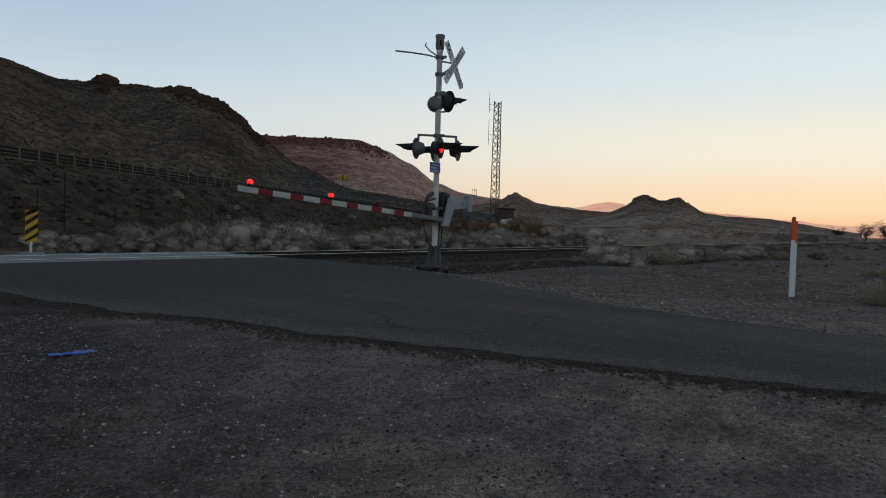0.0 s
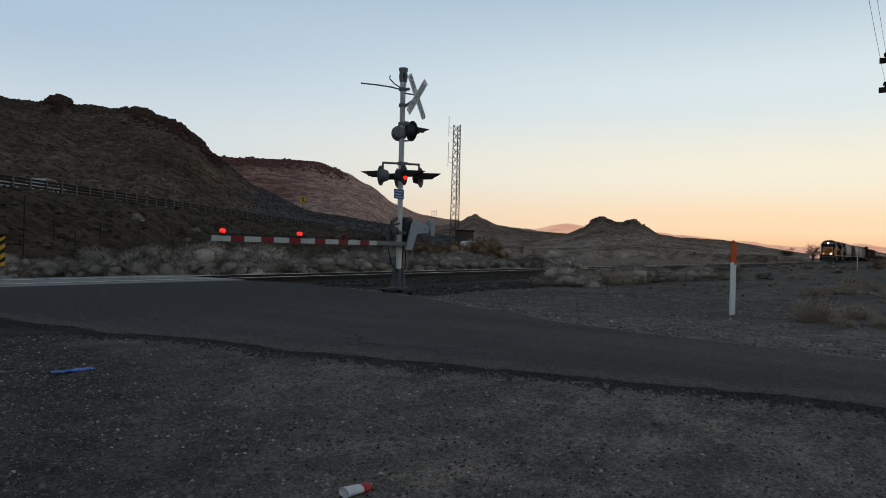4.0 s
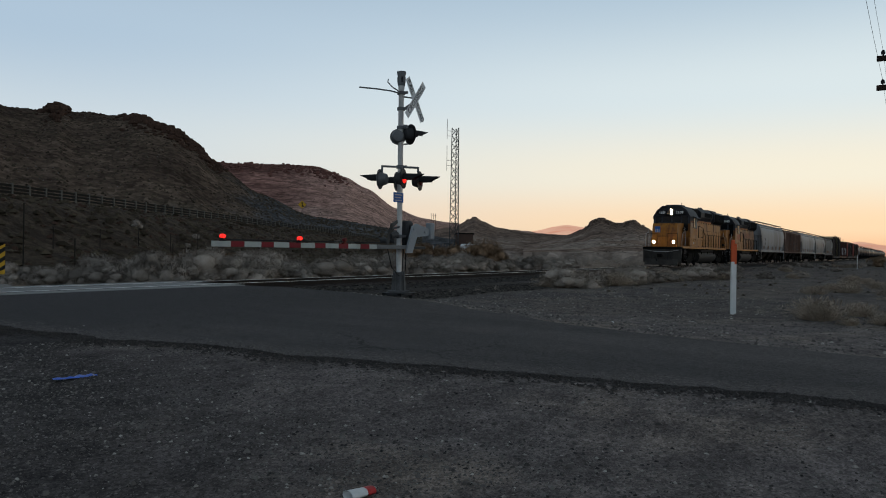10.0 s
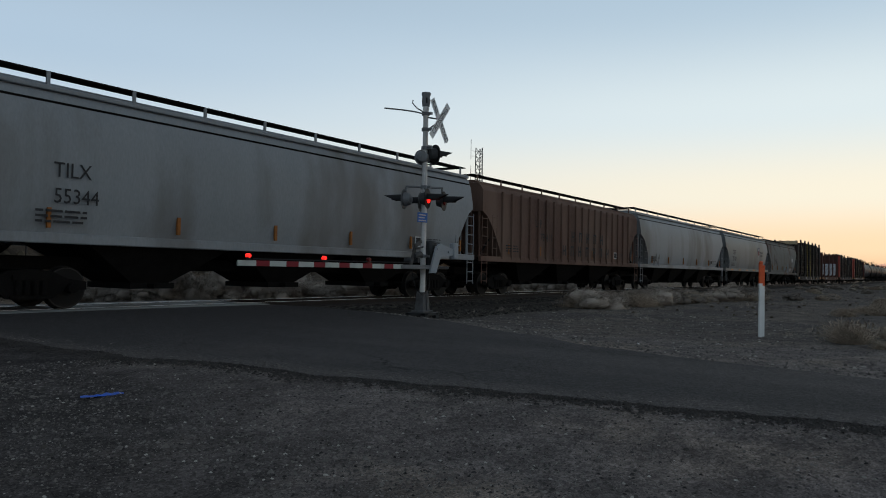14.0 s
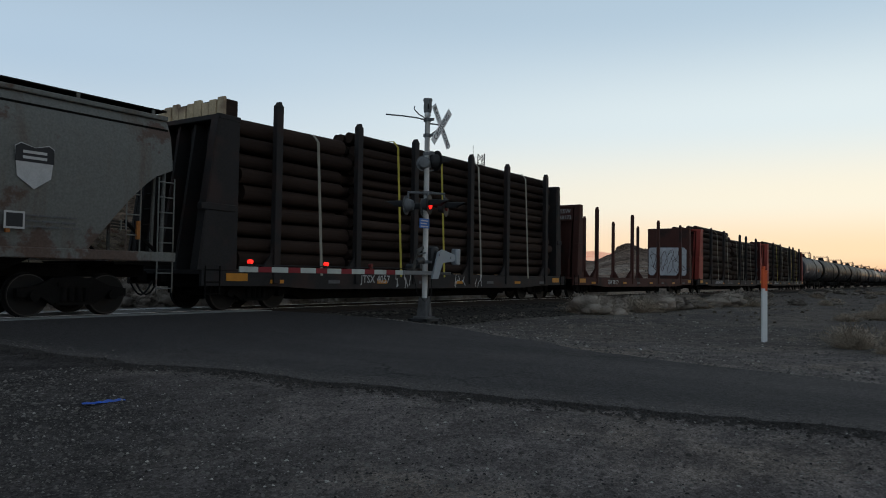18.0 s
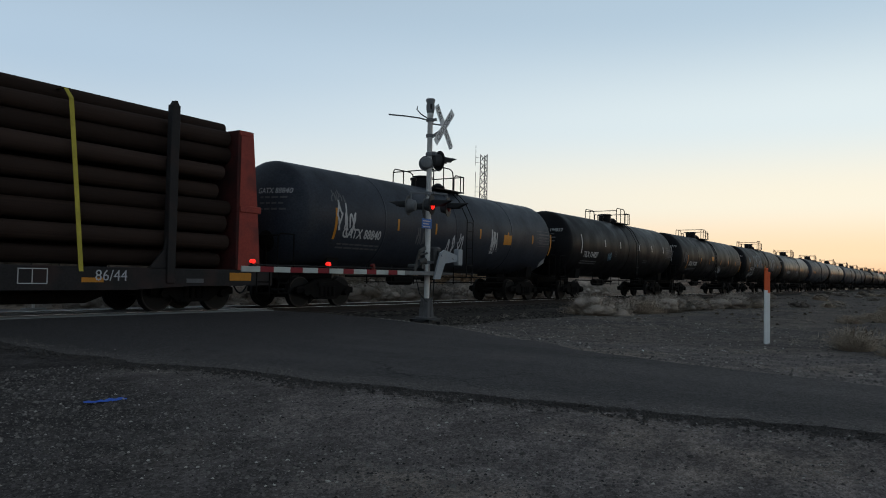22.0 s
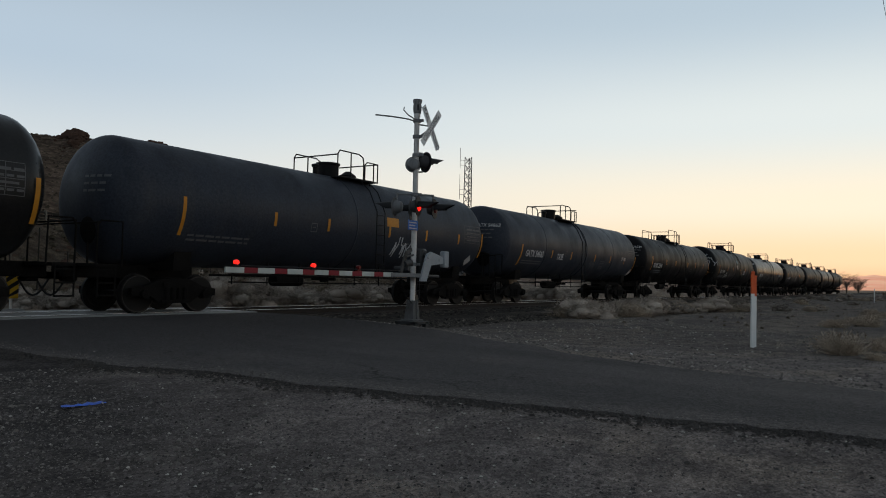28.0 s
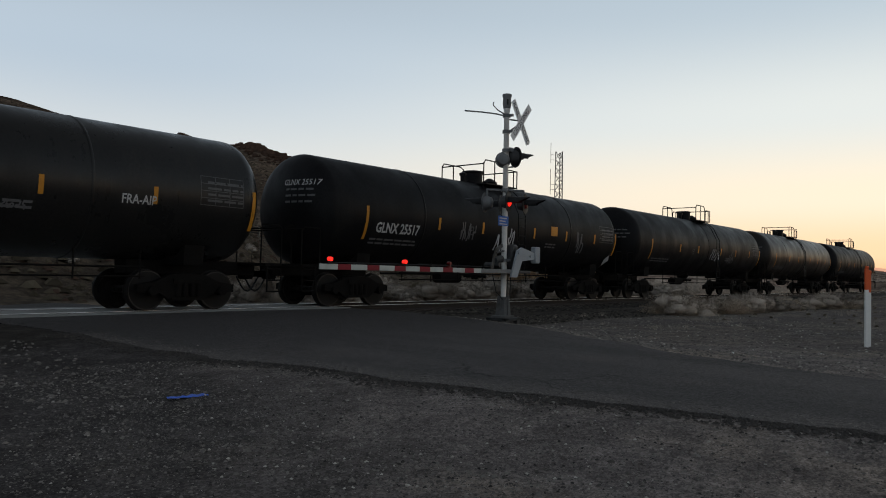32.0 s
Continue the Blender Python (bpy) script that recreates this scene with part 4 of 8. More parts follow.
def patch(b, x0, x1, z0, z1, r, zc, lift=0.006, n=6):
    """A band of tape or a painted panel that follows the barrel."""
    pts = []
    for i in range(n + 1):
        z = lerp(z0, z1, i / n)
        k = r + lift
        y = -math.sqrt(max(0.01, k * k - (z - zc) ** 2))
        pts += [(x0, y, z), (x1, y, z)]
    b.add(pts, [(2 * i, 2 * i + 1, 2 * i + 3, 2 * i + 2) for i in range(n)])


def scrawl(parent, x, z, w, h, mat, seed, y=-1.5, bend=None, thick=0.05, loops=4, name="graffiti"):
    """Sprayed scribble: looping strokes, no letters."""
    rnd = random.Random(seed)
    b = Build()
    for k in range(loops):
        cx, n = x + w * (k + 0.5) / loops, 14
        ax, az = 0.75 * w / loops, 0.62 * h
        ctl = [(cx + rnd.uniform(-1.3, 1.3) * ax, z + e * az * rnd.uniform(0.6, 1.15)) for e in ((1, -1.2, 1.1, -1) if rnd.random() < 0.6 else (-1, 1.3, 0.2, -0.9))]
        p = []
        for i in range(n):
            u = i / (n - 1)
            q = ((1 - u) ** 3, 3 * u * (1 - u) ** 2, 3 * u * u * (1 - u), u ** 3)
            p.append((sum(a * c[0] for a, c in zip(q, ctl)), sum(a * c[1] for a, c in zip(q, ctl))))
        vs = []
        for i in range(n):
            q, s = p[max(0, i - 1)], p[min(n - 1, i + 1)]
            dx, dz = s[0] - q[0], s[1] - q[1]
            m = math.hypot(dx, dz) or 1
            t = thick * rnd.uniform(0.7, 1.2)
            for e in (-1, 1):
                u, v = p[i][0] - dz / m * t * e, p[i][1] + dx / m * t * e
                if bend:
                    r, zc = bend
                    vs.append((u, -math.sqrt(max(0.05, (r + 0.007) ** 2 - (v - zc) ** 2)), v))
                else:
                    vs.append((u, y - 0.004, v))
        b.add(vs, [(2 * i, 2 * i + 1, 2 * i + 3, 2 * i + 2) for i in range(n - 1)])
    return tagged(part(name, b, mat, parent, smooth=False), "hand-sprayed scribble", "", "", "stuff")


def ladder(parent, x0, x1, y, z0, z1, mat, rungs=6, r=0.018, name="ladder"):
    b = Build()
    b.rod((x0, y, z0), (x0, y, z1), r).rod((x1, y, z0), (x1, y, z1), r)
    for i in range(rungs):
        z = lerp(z0 + 0.1, z1 - 0.1, i / (rungs - 1))
        b.rod((x0, y, z), (x1, y, z), r * 0.9)
    part(name, b, mat, parent)


# ---- tank cars
DISH = 0.8


def head_point(half, r, zc, y, z, lift=0.01):
    """A place on the dished leading head."""
    q = min(0.999, (y * y + (z - zc) ** 2) / (r * r))
    return (-half + DISH * (1 - math.sqrt(1 - q)) - lift, y, z)


def data_frame(x, w, z, h, r, zc):
    """Thin ruled lines of a stencilled table."""
    b = Build()
    for i in range(5):
        patch(b, x, x + w, z + h * i / 4, z + h * i / 4 + 0.015, r, zc, n=1)
    for i in range(4):
        patch(b, x + (w - 0.015) * i / 3, x + (w - 0.015) * i / 3 + 0.015, z, z + h, r, zc)
    return b


def tank_car(s0, s1, paint, mark, label, style=0, seed=0, stripe="reflector", extras=(), r=1.61, rise=0.0, shift=0.0, wide=0.0, slide=0.0):
    """From head to head; the barrel, its stub sills, the manway platform with rails, the side rails and the trucks."""
    mid, half = (s0 + s1) / 2, (s1 - s0) / 2
    zc = 1.14 + r
    car = rail_vehicle("tank_car", mid, label, "tank car", "tank cars of the train")
    prof = [(-half + DISH * (1 - math.cos(radians(a))), r * math.sin(radians(a))) for a in (3, 12, 22, 32, 42, 52, 61, 70, 78, 85, 90)]
    prof += [(-half * 0.33, r), (half * 0.33, r)] + [(-a, b) for a, b in prof[::-1]]
    barrel = part("barrel", Build().lathe(prof, (0, 0, zc), (1, 0, 0), 56), paint, car)
    for x in ([-half * 0.5, 0.0, half * 0.5] if style != 1 else [0.0]):
        part("weld_band", Build().lathe([(x - 0.035, r + 0.003), (x - 0.02, r + 0.012), (x + 0.02, r + 0.012), (x + 0.035, r + 0.003)], (0, 0, zc), (1, 0, 0), 56), paint, barrel)
    if style == 2:      # saddle jacket strap across the middle
        part("jacket_strap", Build().lathe([(-0.35, r + 0.004), (-0.33, r + 0.03), (0.33, r + 0.03), (0.35, r + 0.004)], (0.8, 0, zc), (1, 0, 0), 56), paint, barrel)
    # manway, valve housing and platform
    top = zc + r
    px = (0.3, 0.6, -0.65)[style] + shift
    part("manway_dome", Build().lathe([(-0.1, 0.36), (0.36, 0.36), (0.38, 0.4), (0.44, 0.4), (0.46, 0.3)], (px - 0.35, 0, top), (0, 0, 1), 20), "tank_black", car)
    part("valve_cover", Build().lathe([(-0.08, 0.28), (0.14, 0.28), (0.18, 0.22), (0.28, 0.08)], (px + 0.55, -0.1, top), (0, 0, 1), 16), "tank_black", car)
    part("vent_valve", Build().lathe([(-0.1, 0.09), (0.22, 0.09), (0.22, 0.13), (0.3, 0.13), (0.33, 0.06)], (px - 1.05, -0.1, top), (0, 0, 1), 10), "tank_black", car)
    for sy in (-0.75, 0.75):
        deck = Build()
        deck.box(px - 0.8 - wide, px + 1.1, sy - 0.22, sy + 0.22, top - 0.1, top - 0.06)
        for x in (px - 0.7, px + 0.95):
            deck.rod((x, sy, top - 0.45), (x, sy, top - 0.08), 0.03)
        part("platform", deck, "tank_black", car)
    rails = Build()
    for sy in (-0.95, 0.95):
        zt = top + (0.74, 0.74, 0.64)[style]
        a, c, d, e = px - 0.95 - wide, px + 0.3, px + 0.42, px + 1.1
        rails.path([(a, sy, top - 0.08), (a, sy, zt - 0.12), (a + 0.1, sy, zt), (c - 0.2, sy, zt), (c, sy, zt - 0.08), (c + 0.05, sy, zt - 0.25), (c + 0.05, sy, top - 0.1)], 0.024)
        rails.path([(d, sy, top - 0.1), (d, sy, zt - 0.3), (d + 0.12, sy, zt - 0.2), (e, sy, zt - 0.2), (e, sy, top - 0.1)], 0.024)
        rails.rod((e - 0.22, sy, zt - 0.2), (e - 0.22, sy, top - 0.1), 0.022)
        rails.rod((px - 0.3, sy, zt), (px - 0.3, sy, top - 0.1), 0.022)
    rails.rod((px - 0.95 - wide, -0.95, top + 0.6), (px - 0.95 - wide, 0.95, top + 0.6), 0.022).rod((px + 1.1, -0.95, top + 0.54), (px + 1.1, 0.95, top + 0.54), 0.022)
    part("guard_rail", rails, "tank_black", car)
    ladder(car, px + 0.2, px + 0.62, -r - 0.12, 1.0, zc + 0.4, "tank_black", 7)
    for x in (px + 0.2, px + 0.62):
        part("ladder_bend", Build().path([(x, -r - 0.12, zc + 0.4), (x, -1.35, zc + 1.1), (x, -0.95, top - 0.12)], 0.018), "tank_black", car)
    # stub sills, bolsters and side rails
    tx = half - 2.05
    for d in (-1, 1):
        b = Build()
        xa, xb = sorted((d * (tx - 1.1), d * (half + 0.35)))
        b.cbox(xa, xb, -0.28, 0.28, 0.82, 1.16, 0.02)
        b.prism([(-1.25, 1.05), (1.25, 1.05), (1.3, 1.5), (0.9, 1.25), (-0.9, 1.25), (-1.3, 1.5)], d * tx - 0.25, d * tx + 0.25)
        part("stub_sill", b, "undercarriage", car)
        e = Build()
        xe = d * (half + 0.3)
        e.box(min(xe, xe - d * 0.5), max(xe, xe - d * 0.5), -1.45, 1.45, 1.08, 1.14)
        part("end_platform", e, "undercarriage", car)
        g = Build()
        g.path([(xe, -1.42, 1.12), (xe, -1.42, 2.0), (xe - d * 0.08, -1.42, 2.1), (xe - d * 0.6, -1.42, 2.1), (xe - d * 0.62, -1.42, 1.1)], 0.022)
        g.path([(xe, -1.42, 2.05), (xe, 1.42, 2.05), (xe, 1.42, 1.12)], 0.022)
        for i in range(3):
            g.rod((xe - d * 0.02, -1.46, 1.0 - 0.28 * i), (xe - d * 0.44, -1.46, 1.0 - 0.28 * i), 0.02)
        g.rod((xe - d * 0.02, -1.46, 1.1), (xe - d * 0.02, -1.46, 0.42), 0.02).rod((xe - d * 0.44, -1.46, 1.1), (xe - d * 0.44, -1.46, 0.42), 0.02)
        part("end_railing", g, "undercarriage", car)
        truck(car, d * tx)
        coupler(car, d * (half + 0.3), d)
    w = Build()
    w.lathe([(-0.02, 0.27), (0.0, 0.31), (0.02, 0.27)], (-half - 0.12, -0.75, 1.9), (1, 0, 0.1), 18)
    w.rod((-half - 0.12, -0.75, 1.9), (-half - 0.1, -0.75, 1.1), 0.025)
    part("brake_wheel", w, "undercarriage", car)
    sr = Build()
    sr.rod((-tx + 1.3, -1.48, 0.98), (tx - 1.3, -1.48, 0.98), 0.022).rod((-tx + 1.3, -1.48, 0.78), (tx - 1.3, -1.48, 0.78), 0.018)
    for i in range(9):
        x = lerp(-tx + 1.4, tx - 1.4, i / 8)
        sr.rod((x, -1.48, 1.35), (x, -1.48, 0.72), 0.02)
    part("side_rail", sr, "undercarriage", car)
    o = Build()
    o.lathe([(0, 0.34), (-0.14, 0.3), (-0.3, 0.14), (-0.42, 0.12)], (0.2, 0, zc - r + 0.08), (0, 0, 1), 14)
    o.rod((0.2, -0.5, 0.9), (0.2, 0.5, 0.9), 0.05)
    part("bottom_outlet", o, "undercarriage", car)
    bk = Build()
    bk.rod((-tx + 1.5, -0.5, 0.95), (-0.6, -0.5, 0.95), 0.03).rod((-2.6, -0.55, 0.85), (-1.5, -0.55, 0.85), 0.19, 12)
    part("brake_gear", bk, "undercarriage", car)
    # tape, marks and panels
    for i, u in enumerate((-0.78, -0.42, -0.16, 0.2, 0.46, 0.72, 0.93)):
        t = Build()
        x, hh = (u + (slide if i < 6 else 0.0)) * half, (0.62 if i in (0, 6) else 0.28)
        patch(t, x - 0.05, x + 0.05, 2.62 + rise - (0.1 if hh > 0.5 else 0) - hh, 2.62 + rise + hh * 0.35, r, zc)
        part("reflective_tape", t, stripe, car)
    tagged(part("data_frame", data_frame(0.77 * half, 1.15, 2.42, 0.66, r, zc), "letter_grey", car), "pale ruled data panel", "", "", "stuff")
    bend = (r, zc)
    if mark:
        bent(car, mark, 0.42, -0.63 * half, 2.24, r, zc, "letter_white", "car_number")
    bars(car, -0.75 * half, 1.95, 2.0, 2, "letter_grey", bend=bend, seed=seed)
    bars(car, 0.79 * half, 2.98, 0.95, 4, "letter_grey", bend=bend, seed=seed + 1, pitch=0.14, h=0.05)
    bars(car, 0.3 * half, 2.2, 0.7, 2, "letter_grey", bend=bend, seed=seed + 2)
    e = Build()
    rnd = random.Random(seed + 9)
    for k in range(3):
        z, y = 3.2 - 0.17 * k, -0.3
        while y > -0.3 - rnd.uniform(0.55, 0.8):
            wd = rnd.uniform(0.1, 0.22)
            e.add([head_point(half, r, zc, p, q, 0.015) for p, q in ((y, z), (y - wd, z), (y - wd, z - 0.055), (y, z - 0.055))], [(0, 1, 2, 3)])
            y -= wd + 0.05
    tagged(part("end_stencil", e, "letter_grey", car, smooth=False), "rows of small print", "", "", "stuff")
    if mark:
        o = lettering(mark, 0.23, Matrix(), "letter_white", car, "end_number", squeeze=0.85)
        for v in o.data.vertices:
            v.co = head_point(half, r, zc, -0.72 - v.co.x, 3.36 + v.co.y, 0.012 + max(0, v.co.z))
    box = Build()
    for q in ((0, 0.26, 0.24, 0.26), (0, 0.26, 0, 0.02), (0, 0.02, 0, 0.26), (0.24, 0.26, 0, 0.26), (0.07, 0.19, 0.12, 0.15)):
        patch(box, -0.25 * half + q[0], -0.25 * half + q[1], 2.28 + q[2], 2.28 + q[3], r, zc, n=1)
    part("inspection_box", box, "letter_grey", car)
    for kind, *a in extras:
        if kind == "text":
            bent(car, a[0], a[1], a[2] * half, a[3], r, zc, a[4], "sprayed_word")
        elif kind == "tag":
            x, z, w, h, mat, sd, n = a
            scrawl(car, x * half, z, w, h, mat, sd, bend=bend, loops=n * 2, thick=0.012 + h * 0.035)
        elif kind == "htag":
            y, z, w, h, mat, sd, n = a
            o = scrawl(car, 0.0, z, w, h, mat, sd, y=0.0, loops=n, thick=0.014)
            for v in o.data.vertices:
                v.co = head_point(half, r, zc, y + w / 2 - v.co.x, v.co.z, 0.014)
        elif kind == "panel":
            x, z, w, h, mat = a
            b = Build()
            patch(b, x * half, x * half + w, z, z + h, r, zc)
            part("panel", b, mat, car)
        elif kind == "placard":
            b = Build()
            x, z = a[0] * half, a[1]
            q = [(x, z + 0.22), (x + 0.22, z), (x, z - 0.22), (x - 0.22, z)]
            b.add([(u, -math.sqrt((r + 0.03) ** 2 - (v - zc) ** 2) - 0.01, v) for u, v in q], [(0, 3, 2, 1)])
            part("placard", b, a[2], car, "diamond-shaped hazard placard")
    return car


# ---- covered hoppers
def hopper(s0, s1, paint, label, lines, curved=True, bays=3, ribs=False, seed=0, zs=1.42, zt=4.66, mat_mark="letter_black", extras=(), cut=1.3, walk_z=0.36):
    mid, half = (s0 + s1) / 2, (s1 - s0) / 2
    car = rail_vehicle("covered_hopper", mid, label, "hopper car", "covered hoppers of the train")
    if curved:
        sect = [(1.36, zs + 0.12), (1.5, 2.2), (1.53, 2.6), (1.54, 3.0), (1.535, 3.2), (1.53, 3.4), (1.52, 3.6), (1.42, 4.2), (1.3, 4.5), (1.18, zt), (0.75, zt + 0.13), (0.0, zt + 0.2)]
    else:
        sect = [(1.5, zs + 0.12), (1.5, 2.2), (1.5, 2.6), (1.5, 3.0), (1.5, 3.2), (1.5, 3.4), (1.5, 3.6), (1.5, 4.2), (1.5, zt - 0.25), (1.36, zt - 0.05), (0.75, zt + 0.12), (0.0, zt + 0.18)]

    def xe(z):
        return half - 0.15 - cut * min(1, max(0, (3.4 - z) / (3.4 - zs))) ** 0.65

    pts, faces = [], []
    ring = [(-y, z) for y, z in sect] + [(y, z) for y, z in sect[-2::-1]]
    n = len(ring)
    for d in (-1, 1):
        pts += [(d * xe(z), y, z) for y, z in ring]
    faces += [(i, n + i, n + i + 1, i + 1) for i in range(n - 1)]
    for i in range(len(sect) - 1):
        j = n - 1 - i
        faces += [(i, i + 1, j - 1, j) if i + 1 != j - 1 else (i, i + 1, j)]
        faces += [(n + j, n + j - 1, n + i + 1, n + i) if i + 1 != j - 1 else (n + j, n + i + 1, n + i)]
    faces.append((0, n - 1, 2 * n - 1, n))
    part("body", Build().add(pts, faces), paint, car)
    if ribs:
        for i in range(19):
            x = lerp(-half + 1.7, half - 1.7, i / 18)
            part("side_post", Build().prism([(x - 0.06, -1.5), (x - 0.045, -1.58), (x + 0.045, -1.58), (x + 0.06, -1.5)], zs + 0.1, zt - 0.2, "z"), paint, car)
    else:
        part("eave_seam", Build().box(-half + 0.2, half - 0.2, -1.375, -1.345, 4.33, 4.38), "undercarriage", car, "dark seam under the eave")
    top = Build()
    top.cbox(-half + 0.15, half - 0.15, -1.32, -1.12, zt - 0.06, zt + 0.05, 0.02).cbox(-half + 0.15, half - 0.15, 1.12, 1.32, zt - 0.06, zt + 0.05, 0.02)
    part("roof_rail", top, paint, car)
    for sy, nm in ((-1.48, "side_sill"), (1.48, "side_sill")):
        b = Build()
        b.cbox(-half, half, sy - 0.06, sy + 0.06, zs - 0.02, zs + 0.2, 0.02)
        part(nm, b, paint, car)
    # roof walk on brackets
    w = Build()
    zr = zt + walk_z
    for sy in (-0.85, 0.85):
        w.box(-half + 0.05, half - 0.05, sy - 0.22, sy + 0.22, zr, zr + 0.035)
    for d in (-1, 1):
        w.box(d * (half - 0.27) - 0.22, d * (half - 0.27) + 0.22, -1.1, 1.1, zr, zr + 0.03)
    part("roof_walk", w, "undercarriage", car)
    for i in range(10):
        x = lerp(-half + 0.4, half - 0.4, i / 9)
        for sy in (-1, 1):
            part("walk_bracket", Build().box(x - 0.04, x + 0.04, sy * 1.07 - 0.02, sy * 1.07 + 0.02, zt + 0.02, zr + 0.02), paint, car)
    hatch = Build()
    hatch.cbox(-half + 1.2, half - 1.2, -0.38, 0.38, zt + 0.1, zt + 0.32, 0.05)
    part("roof_hatch", hatch, paint, car)
    # discharge bays
    tx = half - 2.2
    inner = tx - 1.35
    for k in range(bays):
        a, c = lerp(-inner - 0.5, inner + 0.5, k / bays), lerp(-inner - 0.5, inner + 0.5, (k + 1) / bays)
        m = (a + c) / 2
        b = Build()
        z0, z1 = zs + 0.1, 0.55
        p = [(a + 0.05, -1.42, z0), (c - 0.05, -1.42, z0), (c - 0.05, 1.42, z0), (a + 0.05, 1.42, z0), (m - 0.5, -0.8, z1), (m + 0.5, -0.8, z1), (m + 0.5, 0.8, z1), (m - 0.5, 0.8, z1)]
        b.add(p, [(0, 1, 5, 4), (1, 2, 6, 5), (2, 3, 7, 6), (3, 0, 4, 7), (7, 6, 5, 4)])
        b.box(m - 0.6, m + 0.6, -0.9, 0.9, 0.42, 0.56)
        b.rod((m - 0.1, -1.15, 0.5), (m - 0.1, -0.8, 0.5), 0.06)
        part("discharge_bay", b, "undercarriage", car)
    part("centre_sill", Build().cbox(-half, half, -0.3, 0.3, 0.85, 1.15, 0.02), "undercarriage", car)
    for d in (-1, 1):
        xe_ = d * half
        b = Build()
        b.box(min(xe_, xe_ - d * 1.5), max(xe_, xe_ - d * 1.5), -1.4, 1.4, zs - 0.1, zs - 0.04)
        b.prism([(-1.4, zs - 0.05), (1.4, zs - 0.05), (0.5, 1.0), (-0.5, 1.0)], xe_ - d * 1.6 - 0.06, xe_ - d * 1.6 + 0.06)
        part("end_platform", b, "undercarriage", car)
        for sy in (-1.3, -0.9, 0.9):
            part("end_post", Build().rod((xe_ - d * 0.25, sy, zs), (xe_ - d * 0.2, sy, zt - 0.25), 0.045), paint, car)
        part("end_brace", Build().path([(xe_ - d * 0.22, -1.25, zs + 0.1), (xe_ - d * 1.15, -1.2, zs + 0.9)], 0.04).path([(xe_ - d * 0.22, 1.25, zs + 0.1), (xe_ - d * 1.15, 1.2, zs + 0.9)], 0.04), "undercarriage", car)
        part("end_beam", Build().cbox(xe_ - d * 0.22 - 0.05, xe_ - d * 0.22 + 0.05, -1.35, 1.35, zt - 0.38, zt - 0.26, 0.015), paint, car)
        ladder(car, xe_ - d * 0.08, xe_ - d * 0.5, -1.52, 0.5, 3.2, paint, 8)
        ladder(car, xe_ - d * 0.95, xe_ - d * 1.3, -1.5, zs, 3.3, paint, 5)
        truck(car, d * tx)
        coupler(car, xe_, d)
    for i in range(6):
        x = lerp(-half + 2.3, half - 1.0, i / 5)
        if paint == "hopper_white":
            part("reflective_tape", Build().box(x - 0.3, x + 0.3, -1.548, -1.541, zs + 0.04, zs + 0.14), "reflector", car)
        else:
            part("reflective_tape", Build().box(x - 0.04, x + 0.04, -1.53, -1.52 if not curved else -1.47, 1.72, 2.14), "tape_dull", car)
    for text, x, z, size in lines:
        lettering(text, size, side(x, -1.575 if curved else -1.6, z), mat_mark, car, "car_number", squeeze=0.9)
    bars(car, -half + 2.0, 2.1, 1.1, 3, mat_mark, y=-1.545, seed=seed)
    bars(car, half - 3.6, 2.1, 1.2, 3, mat_mark, y=-1.545, seed=seed + 4, h=0.03)
    part("test_plate", Build().box(half - 3.95, half - 3.55, -1.55, -1.535, 1.8, 2.15), "letter_white", car)
    part("plate_face", Build().box(half - 3.91, half - 3.59, -1.556, -1.55, 1.84, 2.11), "letter_black", car)
    for kind, *a in extras:
        if kind == "tag":
            scrawl(car, *a[:4], a[4], a[5], y=-1.56, loops=a[6], thick=0.05)
        elif kind == "text":
            lettering(a[0], a[3], side(a[1], -1.6, a[2]), a[4], car, "lettering", squeeze=0.9)
        elif kind == "shield":
            x, z, s = a
            b = Build()
            b.prism([(x - s, z + s), (x - s * 0.7, z + s * 1.2), (x, z + s), (x + s * 0.7, z + s * 1.2), (x + s, z + s), (x + s * 0.85, z - s * 0.5), (x, z - s * 1.1), (x - s * 0.85, z - s * 0.5)], -1.566, -1.55, "y")
            sh = part("shield_emblem", b, "letter_white", car, "shield emblem with dark upper field")
            if paint == "hopper_white":
                for i in range(5):
                    u = x - s * 0.72 + i * s * 0.36
                    part("stripe", Build().box(u - s * 0.09, u + s * 0.09, -1.572, -1.566, z - s * (0.5 if i in (0, 4) else 0.8), z + s * 0.25), "emblem_red", sh)
            part("shield_field", Build().prism([(x - s * 0.97, z + s * 0.25), (x + s * 0.97, z + s * 0.25), (x + s * 0.97, z + s * 0.98), (x + s * 0.7, z + s * 1.15), (x, z + s * 0.98), (x - s * 0.7, z + s * 1.15), (x - s * 0.97, z + s * 0.98)], -1.573, -1.566, "y"), "emblem_blue" if paint == "hopper_white" else "letter_black", sh)
            for k in range(2):
                part("print_line", Build().box(x - s * 0.6, x + s * 0.6, -1.577, -1.573, z + s * (0.4 + 0.28 * k), z + s * (0.54 + 0.28 * k)), "letter_white", sh)
    return car


